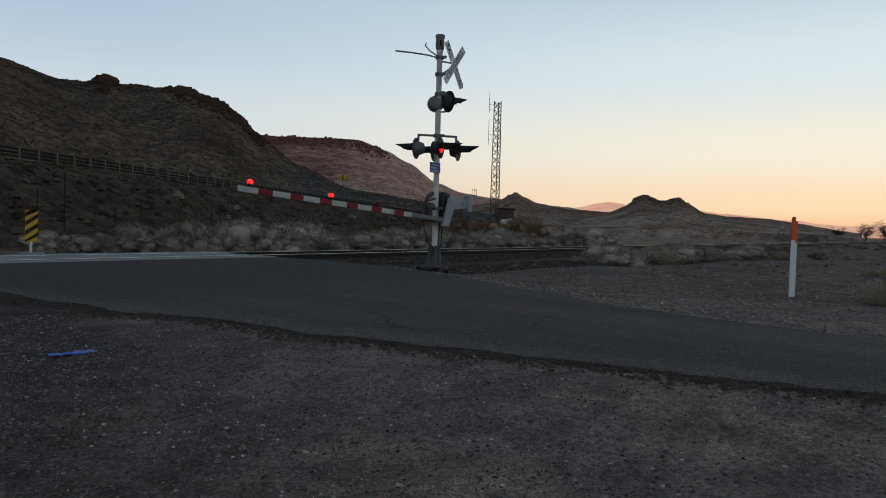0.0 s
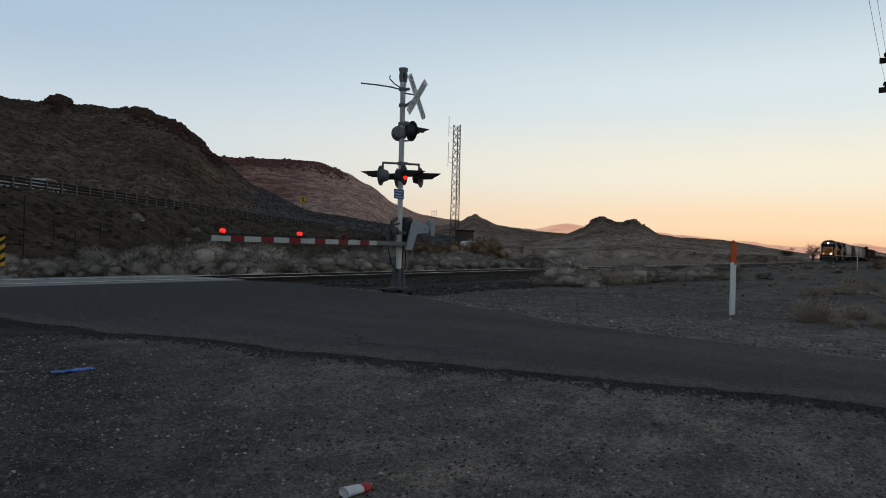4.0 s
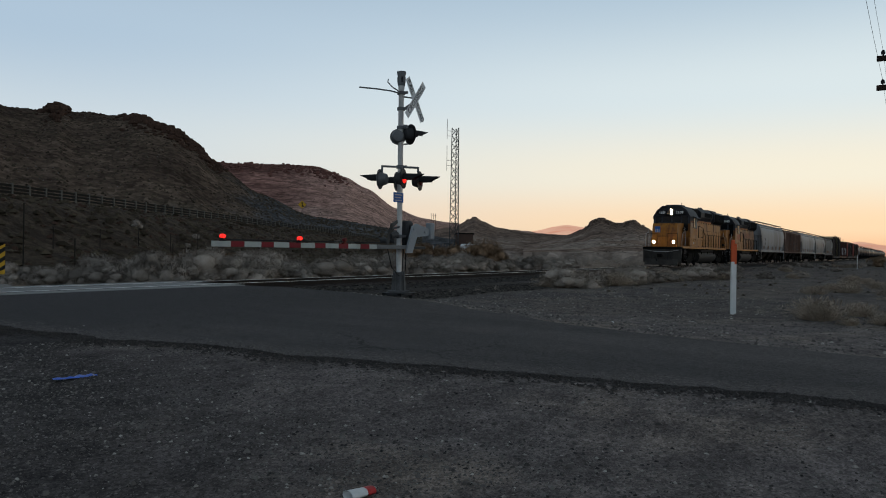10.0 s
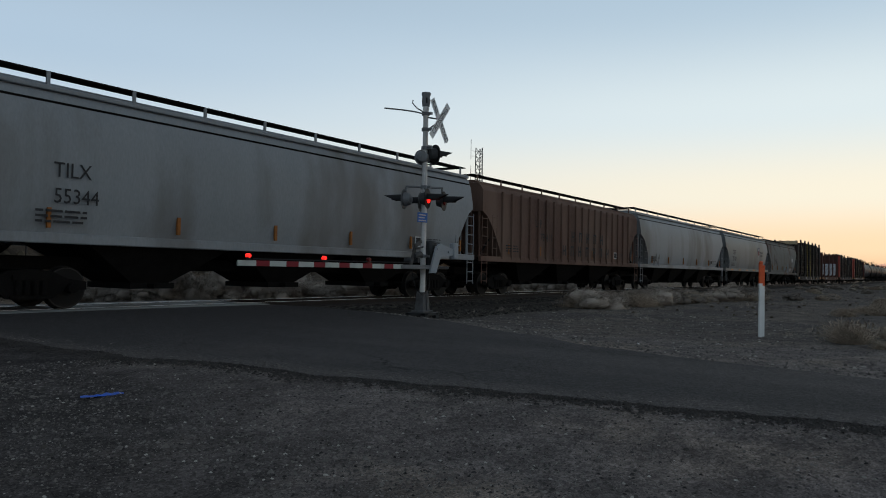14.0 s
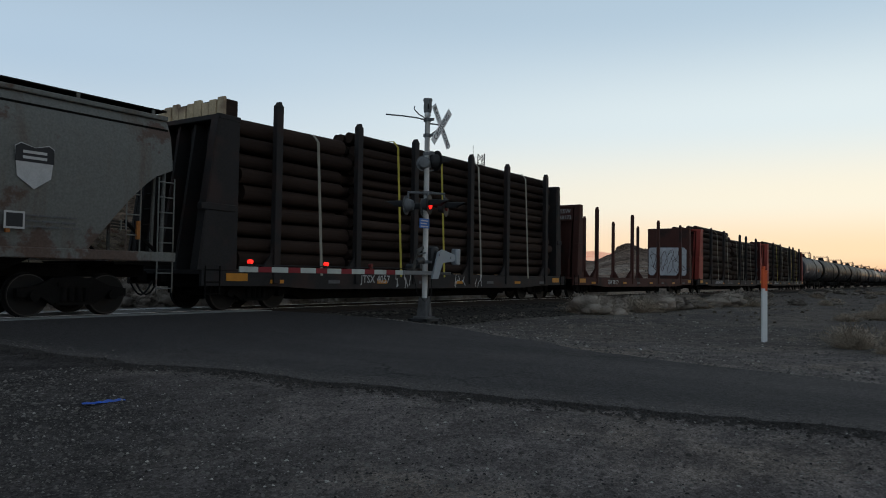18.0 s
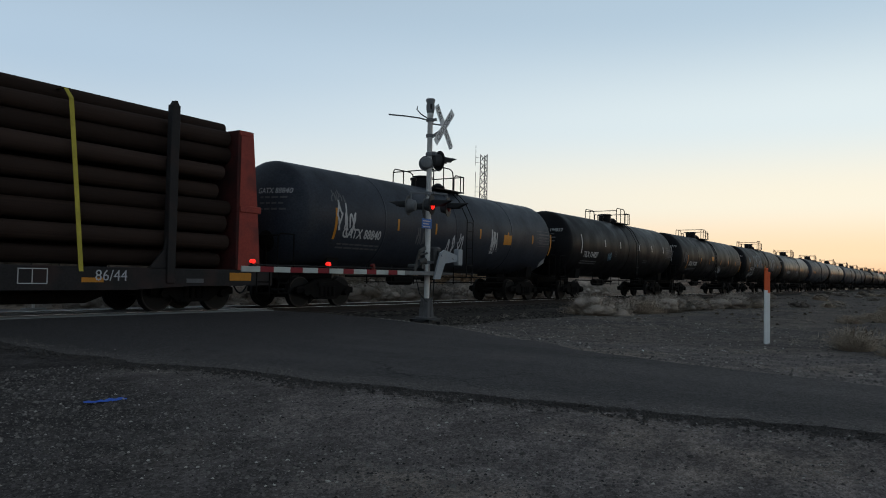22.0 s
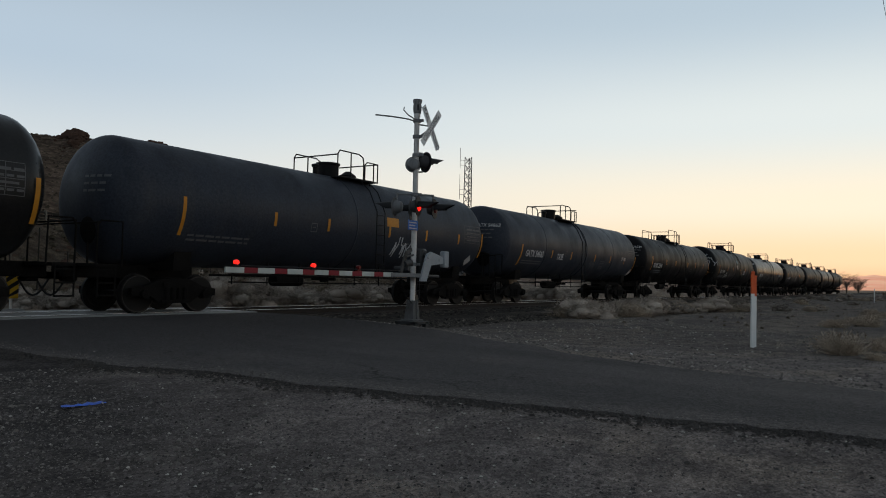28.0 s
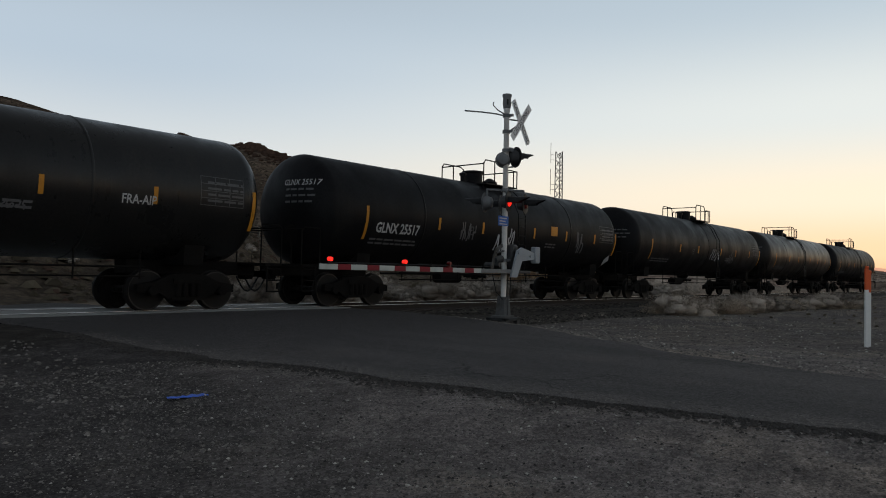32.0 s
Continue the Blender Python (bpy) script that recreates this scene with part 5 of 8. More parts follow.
# ---- flat cars with bulkheads
def flat_deck(car, half, paint, z0=0.55, z1=1.06):
    b = Build()
    b.cbox(-half, half, -1.5, 1.5, z1 - 0.12, z1, 0.02)
    part("deck", b, paint, car)
    for sy in (-1.5, 1.5):
        b = Build()
        b.prism([(-half, z1 - 0.02), (-half, z1 - 0.4), (-half + 2.6, z1 - 0.42), (-half + 4.2, z0), (half - 4.2, z0), (half - 2.6, z1 - 0.42), (half, z1 - 0.4), (half, z1 - 0.02)], sy - 0.05, sy + 0.05, "y")
        part("side_sill", b, paint, car)
    part("centre_sill", Build().prism([(-half, 0.95), (-half, 0.62), (-half + 3.6, 0.6), (-half + 4.6, 0.22), (half - 4.6, 0.22), (half - 3.6, 0.6), (half, 0.62), (half, 0.95)], -0.4, 0.4, "y"), "undercarriage", car)
    part("brake_reservoir", Build().lathe([(0, 0.05), (0.1, 0.2), (1.0, 0.2), (1.1, 0.05)], (1.2, -0.75, 0.62), (1, 0, 0), 12), "undercarriage", car)
    for i in range(9):
        xs_ = lerp(-half + 3.6, half - 3.6, i / 8)
        part("cross_bearer", Build().prism([(-1.45, 0.92), (-1.45, 0.75), (-0.4, 0.45), (-0.4, 0.92)], xs_ - 0.05, xs_ + 0.05), "undercarriage", car)
    for d in (-1, 1):
        truck(car, d * (half - 2.15))
        coupler(car, d * half, d)
        e = d * half
        ladder(car, e - d * 0.1, e - d * 0.55, -1.56, 0.35, z1 + 0.1, "undercarriage", 3)
        part("end_reflector", Build().box(min(e - d * 0.75, e - d * 1.45), max(e - d * 0.75, e - d * 1.45), -1.565, -1.55, 0.78, 0.98), "reflector", car)
    for i in range(8):
        x = lerp(-half + 2.5, half - 2.5, i / 7)
        part("reflector_strip", Build().box(x - 0.25, x + 0.25, -1.56, -1.55, 0.72, 0.82), "reflector" if i % 2 == 0 else "letter_grey", car)


def bulkhead(car, x, d, paint, z1, zb=1.06, ribs=4, deep=1.0):
    """d: the way its braced back faces; deep: how far the braces reach."""
    d *= deep
    b = Build()
    b.cbox(x - 0.09, x + 0.09, -1.5, 1.5, zb, z1, 0.02)
    # on red cars the plate is a darker red than its ribs
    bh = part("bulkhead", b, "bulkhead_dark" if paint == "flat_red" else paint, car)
    for sy in (-1.45, 1.45):
        g = Build()
        g.prism([(x, zb), (x + d * 1.15, zb), (x + d * 1.0, zb + 1.2), (x + d * 0.62, z1), (x, z1)], sy - 0.05, sy + 0.05, "y")
        part("side_gusset", g, paint, bh)
    for k in range(ribs):
        y = lerp(-1.0, 1.0, k / (ribs - 1))
        g = Build()
        g.prism([(x, zb), (x + d * 0.95, zb), (x + d * 0.4, z1), (x, z1)], y - 0.05, y + 0.05, "y")
        part("rib", g, paint, bh)
    c = Build()
    c.cbox(min(x - 0.1 * d, x + d * 0.6), max(x - 0.1 * d, x + d * 0.6), -1.52, 1.52, z1 - 0.14, z1, 0.02)
    part("cap", c, paint, bh)
    for k in range(8):
        z = zb + 0.35 + 0.42 * k
        part("rung", Build().rod((x + d * (1.02 - 0.06 * k), 0.72, z), (x + d * (1.02 - 0.06 * k), 1.25, z), 0.022), paint, bh)
    for sy in (-1.35, 1.35):
        part("corner_post", Build().prism([(x, zb), (x + d * 1.08, zb), (x + d * 0.94, zb + 1.4), (x + d * 0.58, z1 - 0.1), (x, z1 - 0.1)], sy - 0.16, sy - 0.13, "y"), paint, bh)
        part("corner_face", Build().add([(x + d * 1.1, sy - 0.13, zb), (x + d * 1.1, sy + 0.15, zb), (x + d * 0.96, sy + 0.15, zb + 1.4), (x + d * 0.96, sy - 0.13, zb + 1.4), (x + d * 0.6, sy + 0.15, z1 - 0.1), (x + d * 0.6, sy - 0.13, z1 - 0.1)] +
             [(x + d * 1.08, sy - 0.13, zb), (x + d * 1.08, sy + 0.15, zb), (x + d * 0.94, sy + 0.15, zb + 1.4), (x + d * 0.94, sy - 0.13, zb + 1.4), (x + d * 0.58, sy + 0.15, z1 - 0.1), (x + d * 0.58, sy - 0.13, z1 - 0.1)],
             [(0, 1, 2, 3), (3, 2, 4, 5), (6, 9, 8, 7), (9, 11, 10, 8), (0, 3, 9, 6), (3, 5, 11, 9), (1, 7, 8, 2), (2, 8, 10, 4), (0, 6, 7, 1), (5, 4, 10, 11)]), paint, bh)
    part("side_rib", Build().cbox(min(x, x + d * 1.1), max(x, x + d * 1.1), -1.54, -1.36, zb + 1.5, zb + 1.68, 0.02), paint, bh)
    return bh


POLES = []
for k in range(3):
    rnd = random.Random(k)
    b = Build()
    b.rod((-0.5, 0, 0), (0.5, 0, 0), 1.0, 14, r2=(0.86, 0.94, 0.78)[k])
    POLES.append(shared("pole", b, "pole_wood"))


def pole_load(car, xa, xb, z0, z1, rows, cols, seed, mixed=True):
    """Stacked poles: the outer ones each on their own, the hidden middle as a core."""
    rnd = random.Random(seed)
    rad = (z1 - z0) / rows / 2
    w = 1.3
    core = Build()
    core.box(xa + 0.3, xb - 0.3, -w + rad * 3.5, w - rad * 1.5, z0, z1 - rad * 2.5)
    part("load_core", core, "pole_wood", car, smooth=False)

    def pole(y, z, r):
        a, c = xa + rnd.uniform(-0.08, 0.3), xb - rnd.uniform(-0.08, 0.35)
        tilt = Euler((0, math.pi * rnd.randrange(2) + rnd.uniform(-0.006, 0.006), rnd.uniform(-0.004, 0.004))).to_matrix().to_4x4()
        return place("pole", POLES[rnd.randrange(3)], car, Matrix.Translation(((a + c) / 2, y, z)) @ tilt @ Matrix.Diagonal((c - a, r, r, 1)))

    for k in range(rows):
        z = z0 + rad * (2 * k + 1)
        for c in range(2):
            y = -w + rad * (1 + 2 * c) + rnd.uniform(-0.11, 0.07)
            pole(y, z + rnd.uniform(-0.04, 0.04), rad * rnd.uniform(0.82, 1.16))
        if k % 2 == 0 or k == rows - 1:
            pole(w - rad, z, rad)
    n = int(2 * w / (2 * rad))
    for c in range(2, n):
        pole(-w + rad * (1 + 2 * c), z1 - rad + rnd.uniform(-0.12, 0.05), rad * rnd.uniform(0.85, 1.05))
    if mixed:
        for c in (0.6, 1.7, 2.8, 4.0):
            pole(-w + rad * (1 + 2 * c), z1 + rad * rnd.uniform(0.5, 0.95), rad * rnd.uniform(0.75, 1.0))


def stake(car, x, y, z1, paint="flat_dark", w=0.2):
    b = Build()
    s = -1 if y < 0 else 1
    b.cbox(x - w / 2, x + w / 2, y - 0.09, y + 0.09, 0.7, z1, 0.02)
    b.prism([(y - 0.05 * s, 1.06), (y - 0.4 * s, 1.06), (y - 0.05 * s, 1.6)], x - 0.03, x + 0.03)
    b.prism([(x - w / 2 + 0.01, 1.06), (x - w / 2 - 0.42, 1.06), (x - w / 2 - 0.05, 1.5), (x - w / 2 + 0.01, 1.85)], y - 0.03, y + 0.03, "y")
    b.prism([(x - w * 0.4, z1 - 0.02), (x + w * 0.4, z1 - 0.02), (x + w * 0.15, z1 + 0.1), (x - w * 0.1, z1 + 0.1)], y - 0.07, y + 0.07, "y")
    part("stake", b, paint, car)


def strap(car, x, z1, mat, slack=0.0):
    b = Build()
    pts = [(-1.56, 0.95), (-1.54, 2.4), (-1.5, z1 - 0.15), (-1.3, z1 + 0.08), (0, z1 + 0.12)]
    for (ya, za), (yb, zb) in zip(pts, pts[1:]):
        xa, xb = x - slack * (za - 1) / 4, x - slack * (zb - 1) / 4
        b.add([(xa - 0.05, ya, za), (xa + 0.05, ya, za), (xb + 0.05, yb, zb), (xb - 0.05, yb, zb)], [(0, 1, 2, 3)])
        b.add([(xa - 0.05, ya + 0.012, za), (xa + 0.05, ya + 0.012, za), (xb + 0.05, yb + 0.012, zb), (xb - 0.05, yb + 0.012, zb)], [(3, 2, 1, 0)])
    part("load_strap", b, mat, car)


# ---- locomotives
def locomotive(s, paint, number, lit, faded, label):
    """Four-axle road switcher: x runs from the cab's headlight to the rear."""
    ob = rail_vehicle("locomotive", s, label, "locomotive", "locomotives of the train")
    b = Build()
    b.cbox(-2.75, 14.25, -1.52, 1.52, 1.38, 1.56, 0.02)
    part("frame_deck", b, "undercarriage", ob)
    for sy in (-1.53, 1.53):
        part("deck_edge", Build().box(-2.3, 13.6, sy - 0.012, sy + 0.012, 1.46, 1.62), paint, ob)
    # nose
    nose = Build()
    nose.prism([(-1.98, 1.56), (-2.0, 2.7), (-1.93, 3.22), (-1.75, 3.45), (0.3, 3.52), (0.3, 1.56)], -0.98, 0.98, "y")
    part("nose", nose, paint, ob)
    part("nose_door", Build().cbox(-2.04, -1.99, -0.3, 0.3, 1.62, 3.1, 0.02), paint, ob)
    part("nose_top", Build().cbox(-1.5, -0.5, -0.6, 0.6, 3.48, 3.57, 0.03), "loco_grey", ob)
    sh = part("shield_emblem", Build().box(-2.02, -2.0, 0.34, 0.78, 2.72, 3.2), "blue_sign", ob, "red, white and blue shield emblem")
    for i in range(3):
        part("stripe", Build().box(-2.03, -2.02, 0.4 + 0.13 * i, 0.46 + 0.13 * i, 2.72, 3.0), "letter_white", sh)
    # cab
    cab = Build()
    cab.prism([(-1.5, 1.6), (1.5, 1.6), (1.5, 4.1), (1.2, 4.55), (0.75, 4.9), (-0.75, 4.9), (-1.2, 4.55), (-1.5, 4.1)], 0.15, 2.75)
    part("cab", cab, paint, ob)
    roof = Build()
    roof.prism([(-1.53, 4.05), (-1.23, 4.57), (-0.78, 4.95), (0.78, 4.95), (1.23, 4.57), (1.53, 4.05), (1.5, 4.0), (1.17, 4.5), (0.74, 4.88), (-0.74, 4.88), (-1.17, 4.5), (-1.5, 4.0)], -0.05, 2.85)
    part("cab_roof", roof, "loco_grey", ob)
    fr = Build()
    fr.prism([(-1.5, 3.5), (1.5, 3.5), (1.5, 4.1), (1.2, 4.55), (0.75, 4.9), (-0.75, 4.9), (-1.2, 4.55), (-1.5, 4.1)], 0.08, 0.16)
    part("cab_front", fr, "loco_grey", ob)
    for y0, y1 in ((-1.32, -0.85), (-0.72, -0.08), (0.08, 0.72), (0.85, 1.32)):
        z0 = 2.9 if abs(y0) > 0.8 and abs(y1) > 0.84 else 3.62
        part("windscreen", Build().cbox(0.05, 0.085, y0, y1, z0, 4.1, 0.02), "glass", ob)
    for y, a in ((-0.68, 17), (0.68, -17)):
        at = pose(-0.1, y, 4.39, 0, 0, a)
        nb = part("number_board", Build().cbox(-0.07, 0.3, -0.45, 0.45, -0.18, 0.18, 0.03, at), "black", ob, "black number board with white digits")
        lettering(number, 0.3, at @ pose(-0.078, 0, 0, 90, 0, -90), "board_white", nb, "digits", squeeze=0.98, bold=0.008)
    hd = part("headlight", Build().cbox(-0.1, 0.1, -0.17, 0.17, 4.15, 4.75, 0.04), "loco_grey", ob)
    for z in (4.3, 4.58):
        part("lens", Build().lathe([(0.0, 0.07), (0.03, 0.1), (0.05, 0.1)], (-0.14, 0, z), (1, 0, 0), 16), "head_glow" if lit else "glass", hd)
    for y in (-0.78, 0.78):
        dl = part("ditch_light", Build().cbox(-2.25, -2.0, y - 0.12, y + 0.12, 1.82, 2.06, 0.04), "black", ob)
        part("lens", Build().lathe([(0.0, 0.08), (0.03, 0.115), (0.05, 0.115)], (-2.29, y, 1.94), (1, 0, 0), 16), "head_glow" if lit else "glass", dl)
    for sy in (-1, 1):
        w = part("side_window", Build().cbox(1.05, 2.15, sy * 1.5 - 0.03, sy * 1.5 + 0.03, 3.15, 4.0, 0.02), "black", ob)
        part("pane", Build().box(1.1, 1.55, sy * 1.54 - 0.005, sy * 1.54 + 0.005, 3.2, 3.95), "glass", w)
        # opaque pale paint stands in for sky mirrored in this pane
        part("pane", Build().box(1.65, 2.1, sy * 1.545 - 0.005, sy * 1.545 + 0.005, 3.2, 3.95), M["hopper_white"], w, "sliding window pane painted pale for the sky's reflection")
        part("sunshade", Build().prism([(sy * 1.5, 4.12), (sy * 1.82, 3.95), (sy * 1.82, 3.98), (sy * 1.5, 4.15)], 0.95, 2.3), "loco_grey", ob)
        part("red_band", Build().box(0.18, 2.72, sy * 1.504 - 0.003, sy * 1.504 + 0.003, 3.58, 3.72), "loco_red_faint", ob)
        part("cab_upper", Build().box(0.17, 2.73, sy * 1.505 - 0.004, sy * 1.505 + 0.004, 3.72, 4.08), "loco_grey", ob)
        part("battery_box", Build().cbox(-0.35, 2.9, sy * 1.52 - 0.06, sy * 1.52 + 0.06, 1.66, 2.35, 0.03), paint, ob)
        part("box_seam", Build().box(1.28, 1.31, sy * 1.585 - 0.004, sy * 1.585 + 0.004, 1.7, 2.32), "undercarriage", ob)
    lettering(number, 0.74, side(1.55, -1.53, 2.8), "loco_red" if faded else "loco_red_faint", ob, "cab_number", "large faded red road number", squeeze=1.12, bold=0.014)
    ring = [(0.25 * math.cos(radians(a)), 0.25 * math.sin(radians(a))) for a in range(0, 361, 24)]
    part("brake_housing_box", Build().cbox(-0.6, -0.3, -1.05, -0.97, 2.2, 3.05, 0.03), paint, ob)
    bw = part("brake_wheel", Build().path([(-0.45 + c, -1.06, 2.88 + s_) for c, s_ in ring], 0.017), "undercarriage", ob)
    part("spoke", Build().rod((-0.7, -1.06, 2.88), (-0.2, -1.06, 2.88), 0.016).rod((-0.45, -1.06, 2.63), (-0.45, -1.06, 3.13), 0.016).rod((-0.45, -1.08, 2.88), (-0.45, -0.97, 2.88), 0.06, 10), "undercarriage", bw)
    part("sill_stripe", Build().box(-2.2, 13.5, -1.552, -1.543, 1.465, 1.505), "sill_orange", ob, "orange stripe along the sill")
    # long hood
    hood = Build()
    hood.prism([(-0.92, 1.56), (0.92, 1.56), (0.92, 4.0), (-0.92, 4.0)], 2.75, 14.05)
    part("hood", hood, paint, ob)
    up = Build()
    up.prism([(-0.93, 3.95), (0.93, 3.95), (0.93, 4.68), (0.78, 4.92), (-0.78, 4.92), (-0.93, 4.68)], 2.8, 14.08)
    part("hood_roof", up, "loco_grey", ob)
    part("red_stripe", Build().box(4.9, 10.0, -0.945, -0.93, 3.8, 3.94), "loco_red_faint", ob)
    part("intake_grille", Build().cbox(3.2, 4.85, -1.02, 1.02, 3.92, 4.86, 0.05), "grille", ob)
    bl = Build()
    bl.prism([(-0.95, 3.95), (-1.2, 4.25), (-1.2, 4.65), (-0.85, 5.0), (0.85, 5.0), (1.2, 4.65), (1.2, 4.25), (0.95, 3.95)], 5.0, 9.4)
    part("brake_housing", bl, "loco_grey", ob)
    part("brake_grille", Build().cbox(6.3, 9.2, -1.215, -1.15, 4.28, 4.68, 0.02), "grille", ob)
    rd = Build()
    rd.prism([(-0.95, 3.8), (-1.22, 4.05), (-1.22, 4.75), (-1.0, 4.94), (1.0, 4.94), (1.22, 4.75), (1.22, 4.05), (0.95, 3.8)], 10.0, 14.1)
    part("radiator_housing", rd, "loco_grey", ob)
    for sy in (-1, 1):
        for x0, x1 in ((10.15, 12.05), (12.1, 14.0)):
            part("radiator_grille", Build().prism([(sy * 1.0, 3.84), (sy * 1.26, 4.07), (sy * 1.26, 4.74), (sy * 1.0, 4.76)], x0, x1), "grille", ob)
    for x in (10.75, 12.05, 13.35):
        part("cooling_fan", Build().lathe([(0, 0.62), (0.2, 0.62), (0.23, 0.58), (0.23, 0.2), (0.2, 0.1)], (x, 0, 4.92), (0, 0, 1), 24), "loco_grey", ob)
    hn = Build()
    for y, z in ((-0.1, 5.12), (0.1, 5.12), (0.0, 5.24)):
        hn.lathe([(0, 0.05), (0.25, 0.05), (0.42, 0.12), (0.44, 0.12)], (9.5, y, z), (1, 0, 0), 10)
        hn.lathe([(0, 0.05), (0.2, 0.05), (0.34, 0.1)], (9.5, y, z), (-1, 0, 0), 10)
    hn.rod((9.5, 0, 4.9), (9.5, 0, 5.2), 0.04)
    part("horn", hn, "black", ob)
    part("exhaust_stack", Build().cbox(5.4, 6.3, -0.3, 0.3, 4.95, 5.08, 0.04), "black", ob)
    part("roof_crown", Build().prism([(-0.62, 4.93), (0.62, 4.93), (0.5, 5.05), (-0.5, 5.05)], 0.15, 1.55), "loco_grey", ob)
    part("air_conditioner", Build().cbox(1.6, 2.6, -0.45, 0.45, 4.93, 5.12, 0.05), "loco_grey", ob)
    part("roof_vent", Build().rod((0.9, 0.3, 4.9), (0.9, 0.3, 5.05), 0.12, 12), "loco_grey", ob)
    part("blower_box", Build().cbox(2.95, 4.4, -1.35, -0.9, 1.6, 3.2, 0.03), paint, ob)
    part("blower_duct", Build().prism([(-1.35, 3.2), (-0.9, 3.2), (-0.9, 3.9)], 2.95, 4.4), paint, ob)
    part("relay_box", Build().cbox(4.55, 5.5, -1.3, -0.9, 2.2, 2.75, 0.03), paint, ob)
    for i in range(9):
        x = 5.8 + 0.92 * i
        part("hood_door", Build().cbox(x + 0.02, x + 0.88, -0.945, -0.915, 1.75, 3.05, 0.01), paint, ob)
        part("door_latch", Build().box(x + 0.74, x + 0.8, -0.965, -0.945, 2.2, 2.3), "undercarriage", ob)
        part("door_seam", Build().box(x - 0.008, x + 0.012, -0.934, -0.92, 1.72, 3.1), "undercarriage", ob)
        part("door_hinge", Build().box(x + 0.06, x + 0.1, -0.96, -0.945, 1.9, 2.02), "undercarriage", ob)
        part("door_hinge", Build().box(x + 0.06, x + 0.1, -0.96, -0.945, 2.75, 2.87), "undercarriage", ob)
        part("lifting_eye", Build().rod((x + 0.4, -0.92, 3.76), (x + 0.4, -0.965, 3.76), 0.045, 8), "undercarriage", ob)
    for z in (1.7, 3.1):
        part("hood_seam", Build().box(5.75, 14.0, -0.934, -0.92, z - 0.01, z + 0.01), "undercarriage", ob)
    for x in (5.72, 8.35, 11.1):
        part("hood_seam", Build().box(x - 0.012, x + 0.012, -0.934, -0.92, 3.1, 3.95), "undercarriage", ob)
    for i in range(7):
        part("louvre", Build().box(4.66 + 0.115 * i, 4.72 + 0.115 * i, -1.306, -1.3, 2.42, 2.5), "undercarriage", ob)
    part("cab_door_seam", Build().box(2.3, 2.32, -1.507, -1.49, 2.36, 3.98), "undercarriage", ob)
    for k in range(4):
        part("box_latch", Build().box(0.0 + 0.75 * k, 0.06 + 0.75 * k, -1.594, -1.58, 2.12, 2.22), "undercarriage", ob)
    part("builder_plate", Build().box(0.75, 1.15, -1.586, -1.58, 1.86, 1.96), "letter_white", ob)
    part("mirror", Build().cbox(0.55, 0.75, -1.78, -1.74, 3.35, 3.85, 0.02).rod((0.65, -1.76, 3.6), (0.65, -1.5, 3.6), 0.015), "black", ob)
    part("antenna", Build().rod((1.2, -0.5, 4.9), (1.2, -0.5, 5.25), 0.018), "black", ob)
    for k in range(4):
        part("roof_rib", Build().box(0.4 + 0.6 * k, 0.45 + 0.6 * k, -0.76, 0.76, 4.94, 4.97), "loco_grey", ob)
    for k in range(6):
        part("sand_pipe", Build().path([(0.2 + 2.3 * k, -1.3, 1.4), (0.2 + 2.3 * k, -1.32, 1.0), (0.35 + 2.3 * k, -1.2, 0.6)], 0.03), "undercarriage", ob)
    # lettering along the hood: large plain shapes
    x = 5.0
    for i, w in enumerate((0.42, 0.42, 0.14, 0.46, 0.42, 0, 0.4, 0.46, 0.42, 0.14, 0.34, 0.14, 0.42)):
        if w and faded:
            z0, z1 = 2.98, 3.48
            b = Build().box(x, x + 0.085, -0.953, -0.947, z0, z1)
            if w > 0.2:
                zb = z0 + (0.0, 0.2, 0.41)[i % 3]
                b.box(x + w * 0.75, x + w * 0.75 + 0.085, -0.953, -0.947, z0, z1).box(x + 0.08, x + w * 0.75 + 0.005, -0.953, -0.947, zb, zb + 0.09)
            part("letter_shape", b, "loco_red_worn", ob)
            x += w + 0.16
        else:
            x += 0.5
    # handrails
    hr = Build()
    for sy in (-1.48, 1.48):
        hr.path([(2.95, sy, 3.4), (4.6, sy, 3.25), (5.1, sy, 2.7), (13.4, sy, 2.7), (13.75, sy, 2.4), (14.1, sy, 2.35)], 0.022)
    part("handrail", hr, "undercarriage", ob)
    for i in range(10):
        x = 4.6 + i * 1.0
        for sy in (-1.48, 1.48):
            part("stanchion", Build().rod((x, sy, 1.5), (x, sy, 3.25 if x < 4.7 else 2.7), 0.028), "undercarriage", ob)
    part("stanchion", Build().rod((2.95, -1.48, 1.5), (2.95, -1.48, 3.4), 0.028), "undercarriage", ob)
    for d, x in ((-1, -2.65), (1, 14.1)):
        for sy in (-1.45, 1.45):
            g = Build()
            g.path([(x - d * 1.1, sy, 2.75), (x - d * 0.55, sy, 2.6), (x - d * 0.35, sy, 1.9), (x - d * 0.35, sy, 1.0)], 0.018)
            g.path([(x - d * 1.35, sy, 1.0), (x - d * 1.35, sy, 2.4), (x - d * 1.2, sy, 3.1)], 0.018)
            part("grab_iron", g, "letter_white", ob, "white-painted grab iron")
            for k in range(3):
                z = 1.2 - 0.36 * k
                part("step", Build().box(min(x - d * 0.4, x - d * 1.3), max(x - d * 0.4, x - d * 1.3), sy - 0.16, sy + 0.1, z - 0.03, z), "undercarriage", ob)
